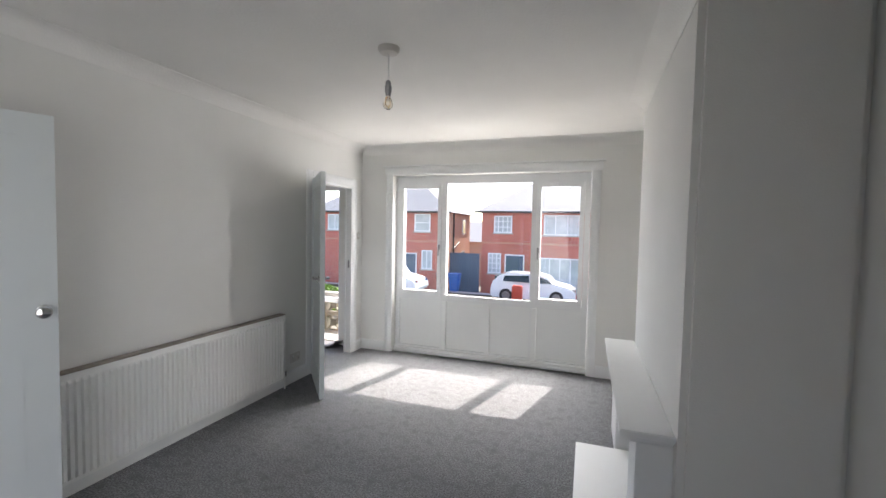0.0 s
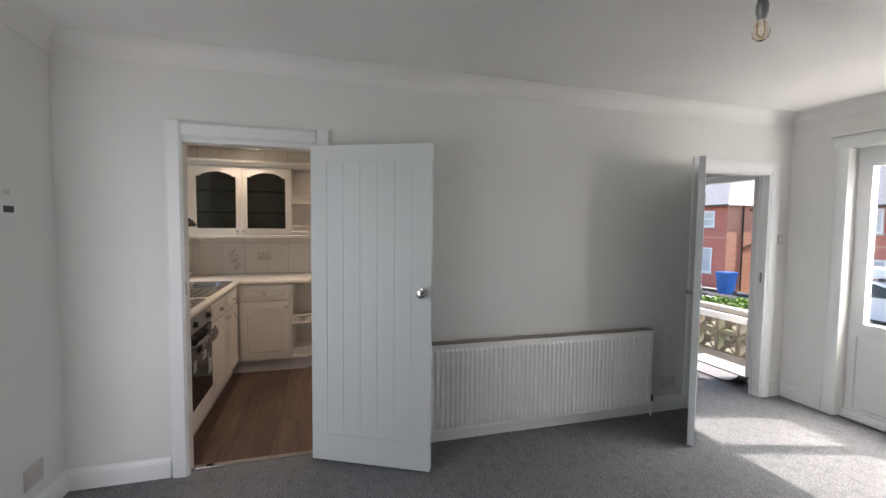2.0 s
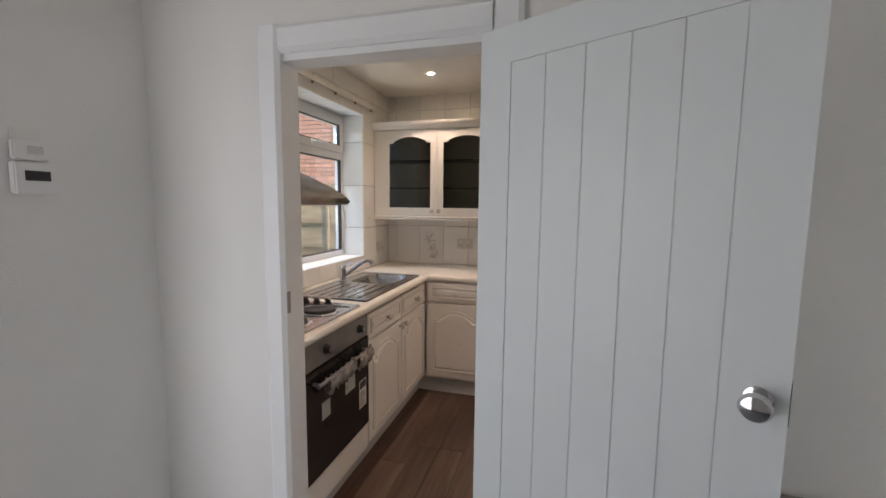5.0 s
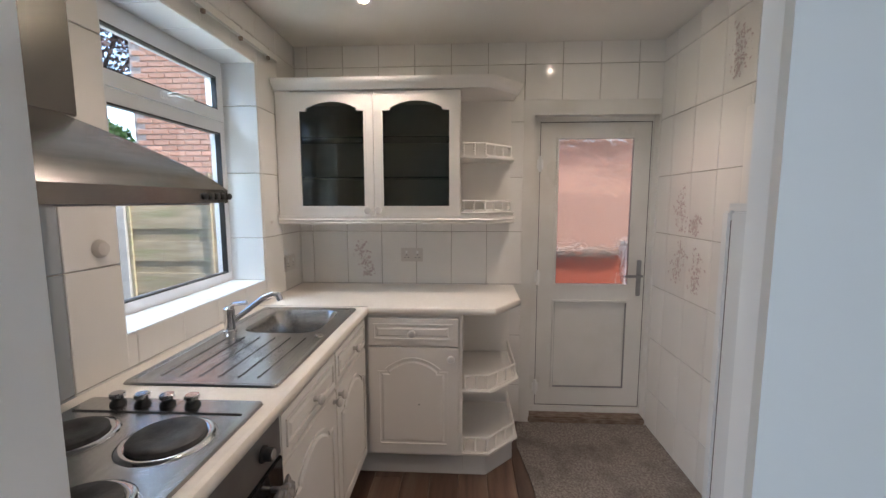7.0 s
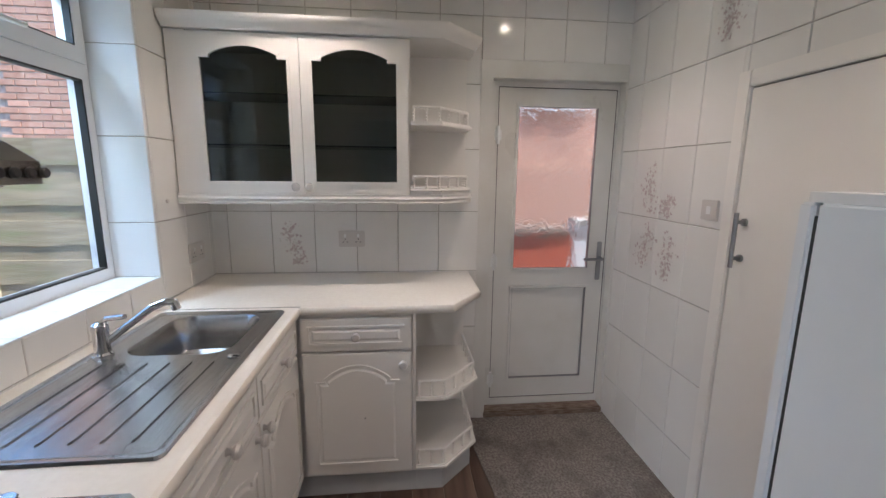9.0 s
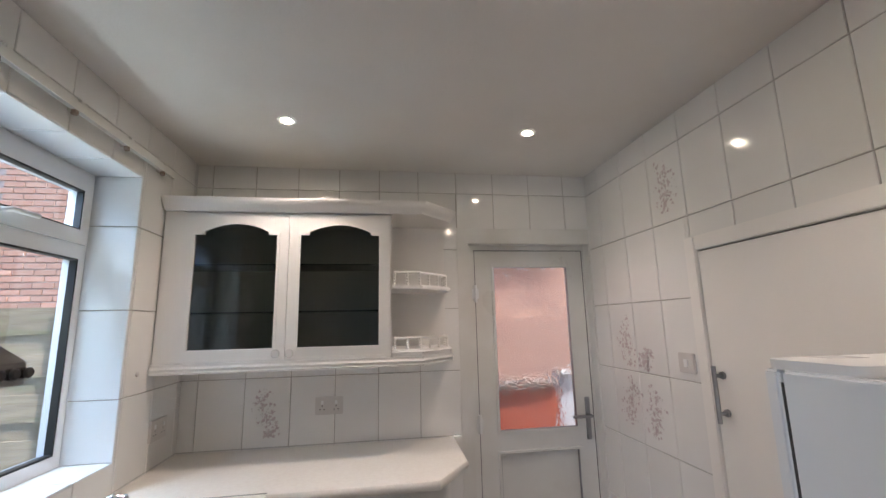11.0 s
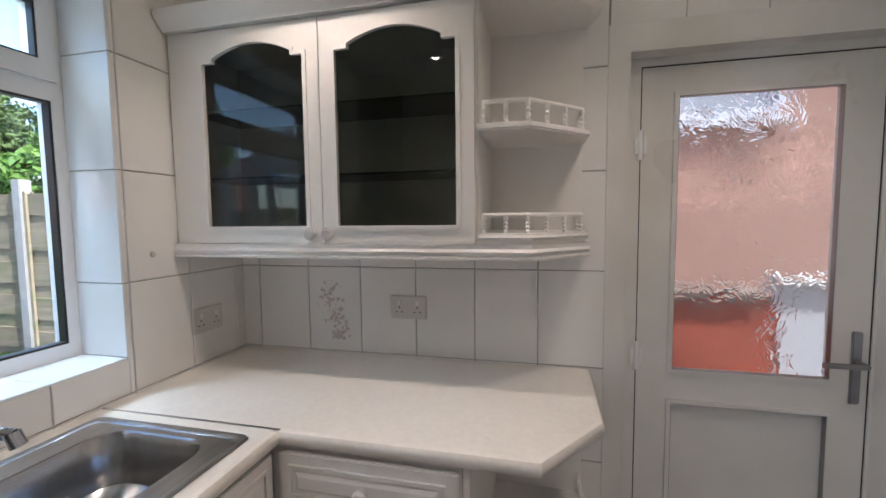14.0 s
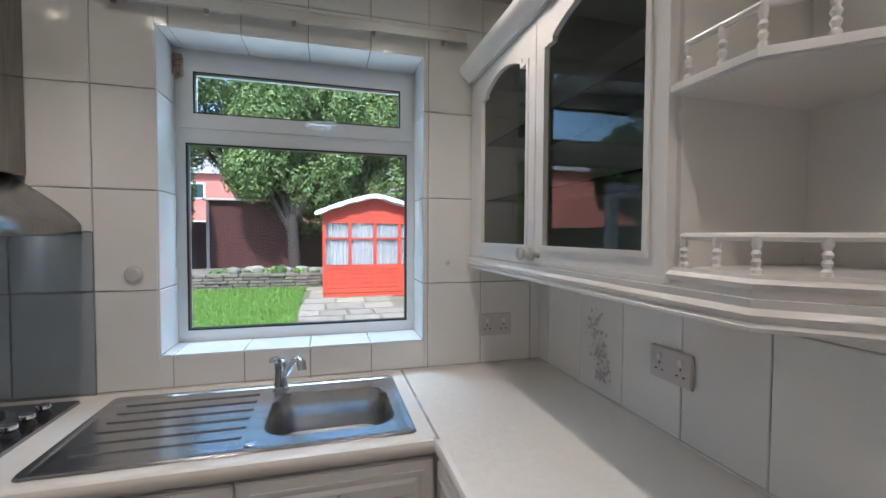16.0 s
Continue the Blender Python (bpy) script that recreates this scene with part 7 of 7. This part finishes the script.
# lower house seen in the gap
ob = thing("house", (-9.2, 48, -3), "distant brick house with a chimney stack", "house", "houses across the street")
part("wall", cube(-16, -6.0, 46, 53, -6, 0.2), ORANGE_BRICK, ob, smooth=False)
part("roof", slab(bmesh.new(), [(45.4, 0.2), (53.6, 0.2), (49.5, 2.5)], -16.3, -5.7, Matrix(((0, 0, 1, 0), (1, 0, 0, 0), (0, 1, 0, 0), (0, 0, 0, 1)))), SLATE, ob, smooth=False)
part("chimney", cube(-10.6, -9.7, 49, 50, 1.6, 3.3), RED_BRICK, ob, smooth=False)

ob = thing("driveway_gate", (-7.1, 24.6, gz), "tall slate-blue boarded side gate", "gate")
for i in range(12):
    x = -8.05 + i * 0.158
    part("board", cube(x + 0.003, x + 0.155, 24.55, 24.58, gz + 0.1, 0.02), BLUEGATE, ob, smooth=False)
part("top_rail", cube(-8.05, -6.16, 24.54, 24.60, 0.02, 0.10), BLUEGATE, ob, smooth=False)


def wheelie_bin(x, y, material, label):
    z = land(0, y) + 0.12
    ob = thing("wheelie_bin", (x, y, z), label, "bin", "bins on the pavement")
    bm = bmesh.new()
    loft(bm, [(rounded(x - 0.22, x + 0.22, y - 0.25, y + 0.25, 0.03, 3), z + 0.06), (rounded(x - 0.29, x + 0.29, y - 0.34, y + 0.34, 0.04, 3), z + 0.98)])
    part("tub", bm, material, ob)
    part("lid", cube(x - 0.31, x + 0.31, y - 0.36, y + 0.38, z + 0.98, z + 1.05, 0.02), material, ob)
    for s in (-0.24, 0.24):
        bm = bmesh.new()
        rod(bm, (x + s - 0.025, y + 0.25, z + 0.1), (x + s + 0.025, y + 0.25, z + 0.1), 0.1)
        part("wheel", bm, RUBBER, ob)


wheelie_bin(-7.75, 22.4, BROWNBIN, "maroon wheelie bin on the pavement")
wheelie_bin(-7.05, 22.5, BLUEBIN, "blue wheelie bin on the pavement")
wheelie_bin(-14.6, 18.2, BLUEBIN, "blue wheelie bin by the road")


def car(x, y, length, width, height, label, turn=1):
    """A car that stands along x; turn 1 points its nose to +x."""
    z = land(0, y) + 0.02
    ob = thing("car", (x, y, z), label, "car")
    L, h = length / 2, height
    side = [(-L, 0.42), (-L + 0.04, 0.75), (-L + 0.12, 0.98), (-L + 0.45, h - 0.12), (-L + 0.85, h), (0.25, h - 0.02), (0.75, h - 0.14), (L - 1.05, 0.98), (L - 0.25, 0.80), (L - 0.04, 0.62), (L, 0.36), (L - 0.1, 0.20), (-L + 0.1, 0.20)]
    m = Matrix.Translation((x, y, z)) @ Matrix.Diagonal((turn, 1, 1, 1))
    bm = bmesh.new()
    rows = []
    for f, s, k in ((-1, 0.86, 1), (-0.93, 0.97, 1), (-0.8, 1, 1), (0.8, 1, 1), (0.93, 0.97, 1), (1, 0.86, 1)):
        row = []
        for px, pz in side:
            inset = max(0, pz - 0.95) * 0.32
            yy = f * (width / 2 - inset)
            row.append(bm.verts.new(m @ Vector((px * (0.985 + 0.015 * s), yy, 0.6 + (pz - 0.6) * (0.97 + 0.03 * s)))))
        rows.append(row)
    n = len(side)
    for p, q in zip(rows, rows[1:]):
        for i in range(n):
            bm.faces.new((p[i], p[(i + 1) % n], q[(i + 1) % n], q[i]))
    bm.faces.new(rows[0][::-1]), bm.faces.new(rows[-1])
    body = part("body", bm, CARWHITE, ob, "glossy white body")
    glass_sets = [[(-L + 0.62, 1.0), (-L + 0.70, h - 0.14), (-0.15, h - 0.09), (-0.10, 0.98)], [(-0.02, 0.98), (-0.06, h - 0.09), (0.28, h - 0.10), (0.72, h - 0.24), (0.95, 0.97)]]
    for s in (-1, 1):
        for g in glass_sets:
            bm = bmesh.new()
            pts = [m @ Vector((px, s * (width / 2 - max(0, pz - 0.95) * 0.32 + 0.006), pz)) for px, pz in g]
            f = bm.faces.new([bm.verts.new(p) for p in pts])
            bmesh.ops.solidify(bm, geom=[f], thickness=0.004)
            part("side_window", bm, CARGLASS, body, "dark car window", False)
    for px in (-L + 0.78, L - 0.85):
        for s in (-1, 1):
            bm = bmesh.new()
            rod(bm, m @ Vector((px, s * (width / 2 - 0.20), 0.32)), m @ Vector((px, s * (width / 2 + 0.012), 0.32)), 0.32, seg=24)
            wh = part("wheel", bm, RUBBER, ob)
            bm = bmesh.new()
            rod(bm, m @ Vector((px, s * (width / 2 + 0.012), 0.32)), m @ Vector((px, s * (width / 2 + 0.02), 0.32)), 0.20, seg=20)
            part("rim", bm, DULL, wh)
    for s in (-1, 1):
        part("tail_lamp", cube(-L - 0.01, -L + 0.16, s * width * 0.36 - 0.13, s * width * 0.36 + 0.13, 0.80, 0.93, 0.02, m), TAIL, ob, "red tail lamp")
        part("headlamp", cube(L - 0.30, L - 0.02, s * width * 0.36 - 0.14, s * width * 0.36 + 0.14, 0.62, 0.75, 0.02, m), CHROME, ob)
    part("rear_window", cube(-L + 0.16, -L + 0.30, -width * 0.36, width * 0.36, 1.0, h - 0.2, 0.02, m), CARGLASS, ob)
    part("number_plate", cube(-L - 0.012, -L + 0.01, -0.26, 0.26, 0.52, 0.63, 0, m), YELLOW, ob, "yellow number plate", False)
    return ob


car(-2.45, 20.9, 4.0, 1.75, 1.40, "white hatchback parked in the street")
roof_car = car(-9.95, 19.7, 4.1, 1.80, 1.52, "white car with a white roof box parked in the street")
zr = land(0, 19.7) + 0.02
for x in (-10.6, -9.7):
    part("roof_bar", cube(x - 0.03, x + 0.03, 19.2, 20.2, zr + 1.46, zr + 1.60, 0.01), BLACK, roof_car, "dark roof bar")
bm = bmesh.new()
loft(bm, [(rounded(-11.1, -9.15, 19.32, 20.08, 0.16), zr + 1.60), (rounded(-11.15, -9.02, 19.26, 20.14, 0.20), zr + 1.68), (rounded(-11.12, -9.10, 19.28, 20.12, 0.20), zr + 1.84), (rounded(-11.0, -9.45, 19.38, 20.02, 0.20), zr + 1.97), (rounded(-10.8, -9.8, 19.5, 19.9, 0.15), zr + 2.0)])
part("roof_box", bm, CARWHITE, roof_car, "long white roof box")
single("orange_barrier", cube(-3.2, -2.75, 18.9, 19.3, land(0, 19), land(0, 19) + 0.75, 0.05), REDWOOD, "orange-red box standing beside the road", "box")

# pierced block wall and hedge outside the front door
ob = thing("pierced_wall", (-4.6, 5.9, -0.2), "low pale wall of pierced concrete blocks", "garden wall")
for i in range(11):
    for k in range(2):
        x, z = -6.55 + i * 0.31, land(0, 5.9) + 0.02 + k * 0.29
        bm = bmesh.new()
        for a, b, c, d in ((0, 0.03, 0, 0.285), (0.272, 0.302, 0, 0.285), (0.03, 0.272, 0, 0.03), (0.03, 0.272, 0.255, 0.285)):
            box(bm, x + a, x + b, 5.85, 5.95, z + c, z + d)
        for j in range(4):
            an = 45 + 90 * j
            box(bm, -0.012, 0.012, -0.04, 0.04, 0.03, 0.19, 0, Matrix.Translation((x + 0.151, 5.90, z + 0.1425)) @ pose(0, 0, 0, 0, an, 0))
        rod(bm, (x + 0.151, 5.86, z + 0.1425), (x + 0.151, 5.94, z + 0.1425), 0.06, seg=12)
        part("pierced_block", bm, PAVING, ob, smooth=False)
part("coping", cube(-6.6, -3.1, 5.82, 5.98, land(0, 5.9) + 0.60, land(0, 5.9) + 0.66, 0.01), CONCRETE, ob)
for x in (-6.6, -4.9, -3.15):
    part("pier", cube(x - 0.08, x + 0.08, 5.80, 6.0, land(0, 5.9) - 0.1, land(0, 5.9) + 0.74, 0.01), CONCRETE, ob)
ob = thing("hand_rail", (-4.2, 5.5, -0.16), "white painted rail beside the front step", "rail")
part("rail", cube(-5.2, -3.0, 5.44, 5.49, 0.36, 0.44, 0.008), UPVC, ob)
for x in (-5.1, -3.1):
    part("post", cube(x - 0.03, x + 0.03, 5.43, 5.50, -0.2, 0.44, 0.006), UPVC, ob)
shrub(-5.3, 7.5, 0.8, 0.75, LEAF2, 41, "clipped yellow-green hedge by the front wall", 4200, 0.05, "hedge")
shrub(-6.6, 7.7, 0.9, 0.75, LEAF2, 42, "clipped yellow-green hedge by the front wall", 4200, 0.05, "hedge")


# ---- tiles of the kitchen walls ----
TW, TH = 0.2285, 0.3435
tile_meshes = {}


def tile_mesh(w, h, material):
    key = (round(w, 3), round(h, 3), material.name)
    if key not in tile_meshes:
        x, y, e, t = w / 2, h / 2, 0.0022, 0.006
        vs = [(-x, -y, 0), (x, -y, 0), (x, y, 0), (-x, y, 0), (-x, -y, t - 0.002), (x, -y, t - 0.002), (x, y, t - 0.002), (-x, y, t - 0.002),
              (-x + e, -y + e, t), (x - e, -y + e, t), (x - e, y - e, t), (-x + e, y - e, t)]
        fs = [(0, 1, 5, 4), (1, 2, 6, 5), (2, 3, 7, 6), (3, 0, 4, 7), (4, 5, 9, 8), (5, 6, 10, 9), (6, 7, 11, 10), (7, 4, 8, 11), (8, 9, 10, 11)]
        me = bpy.data.meshes.new("tile")
        me.from_pydata(vs, [], fs)
        me.materials.append(material)
        tile_meshes[key] = me
    return tile_meshes[key]


def cut_out(rects, hole):
    done = []
    for a, b, c, d in rects:
        p, q, r, s = max(a, hole[0]), min(b, hole[1]), max(c, hole[2]), min(d, hole[3])
        if p >= q or r >= s:
            done.append((a, b, c, d))
            continue
        done += [(a, p, c, d), (q, b, c, d), (p, q, c, r), (p, q, s, d)]
    return [k for k in done if k[1] - k[0] > 0.008 and k[3] - k[2] > 0.008]


def tile_field(parent, o, u, v, a0, a1, b0, b1, ja, jb, holes=(), material=None, pa=TW, pb=TH, rng=random.Random(9)):
    o, u, v = Vector(o), Vector(u), Vector(v)
    turn = Matrix((u, v, u.cross(v))).transposed().to_4x4()
    i0, i1 = math.floor((a0 - ja) / pa), math.ceil((a1 - ja) / pa)
    k0, k1 = math.floor((b0 - jb) / pb), math.ceil((b1 - jb) / pb)
    for i in range(i0, i1):
        for k in range(k0, k1):
            cell = (max(a0, ja + i * pa + 0.0016), min(a1, ja + (i + 1) * pa - 0.0016), max(b0, jb + k * pb + 0.0016), min(b1, jb + (k + 1) * pb - 0.0016))
            if cell[1] - cell[0] < 0.008 or cell[3] - cell[2] < 0.008:
                continue
            rects = [cell]
            for h in holes:
                rects = cut_out(rects, h)
            for a, b, c, d in rects:
                ob = new("tile", tile_mesh(b - a, d - c, material or TILE))
                ob.parent = parent
                tilt = Euler((rng.gauss(0, 0.0022), rng.gauss(0, 0.0022), 0)).to_matrix().to_4x4()
                ob.matrix_basis = Matrix.Translation(o + u * (a + b) / 2 + v * (c + d) / 2) @ turn @ tilt


tile_field(kwall_far, (XK, 0, 0), (0, 1, 0), (0, 0, 1), YB, YR, 0, HK, -0.695, -0.085, [(0.672, 1.53, -1, 2.105)])
tile_field(kwall_side, (0, YR, 0), (1, 0, 0), (0, 0, 1), XK, XDK, 0, HK, -4.86, -0.085, [(-4.197, -3.36, -1, 1.88)])
tile_field(kwall_win, (0, YB, 0), (-1, 0, 0), (0, 0, 1), 3.374, -XK, 0, HK, 3.374, -0.085, [(3.56, 4.50, 1.055, 2.195)])
tile_field(kwall_win, (0, YB, 0), (-1, 0, 0), (0, 0, 1), -XDK, 3.374, 1.49, HK, 3.374, -0.085)
tile_field(kwall_win, (0, YB, 0), (-1, 0, 0), (0, 0, 1), -XDK, 3.374, 0, 1.489, 3.374, -0.085, material=TILE_GREY)
# window reveal
tile_field(kwall_win, (-4.50, 0, 0), (0, 1, 0), (0, 0, 1), -0.955, YB + 0.006, 1.061, 2.19, -0.956, -0.085, material=TILE_SKYLIT)
tile_field(kwall_win, (-3.56, 0, 0), (0, -1, 0), (0, 0, 1), -YB - 0.006, 0.955, 1.061, 2.19, 0.774, -0.085, material=TILE_SKYLIT)
tile_field(kwall_win, (0, 0, 1.055), (1, 0, 0), (0, 1, 0), -4.494, -3.566, -0.955, YB + 0.006, -4.514, -0.956, material=TILE_SKYLIT)
tile_field(kwall_win, (0, 0, 2.195), (1, 0, 0), (0, -1, 0), -4.494, -3.566, -YB - 0.006, 0.955, -4.514, 0.774, material=TILE_SKYLIT)

# ---- vinyl planks of the kitchen floor ----
kfloor = bpy.data.objects["kitchen_floor"]
plank_rng = random.Random(3)
y = YB + 0.3
while y < YR:
    w = min(0.152, YR - y)
    x = XK - plank_rng.uniform(0, 0.8)
    while x < XD - 0.06:
        a, b = max(XK, x), min(XD - 0.055, x + 0.914)
        if b - a > 0.02 and w > 0.02:
            ob = new("plank", tile_mesh(b - a - 0.0012, w - 0.0012, PLANK))
            ob.parent = kfloor
            ob.matrix_basis = Matrix.Translation(((a + b) / 2, y + w / 2, -0.006))
        x += 0.914
    y += 0.152
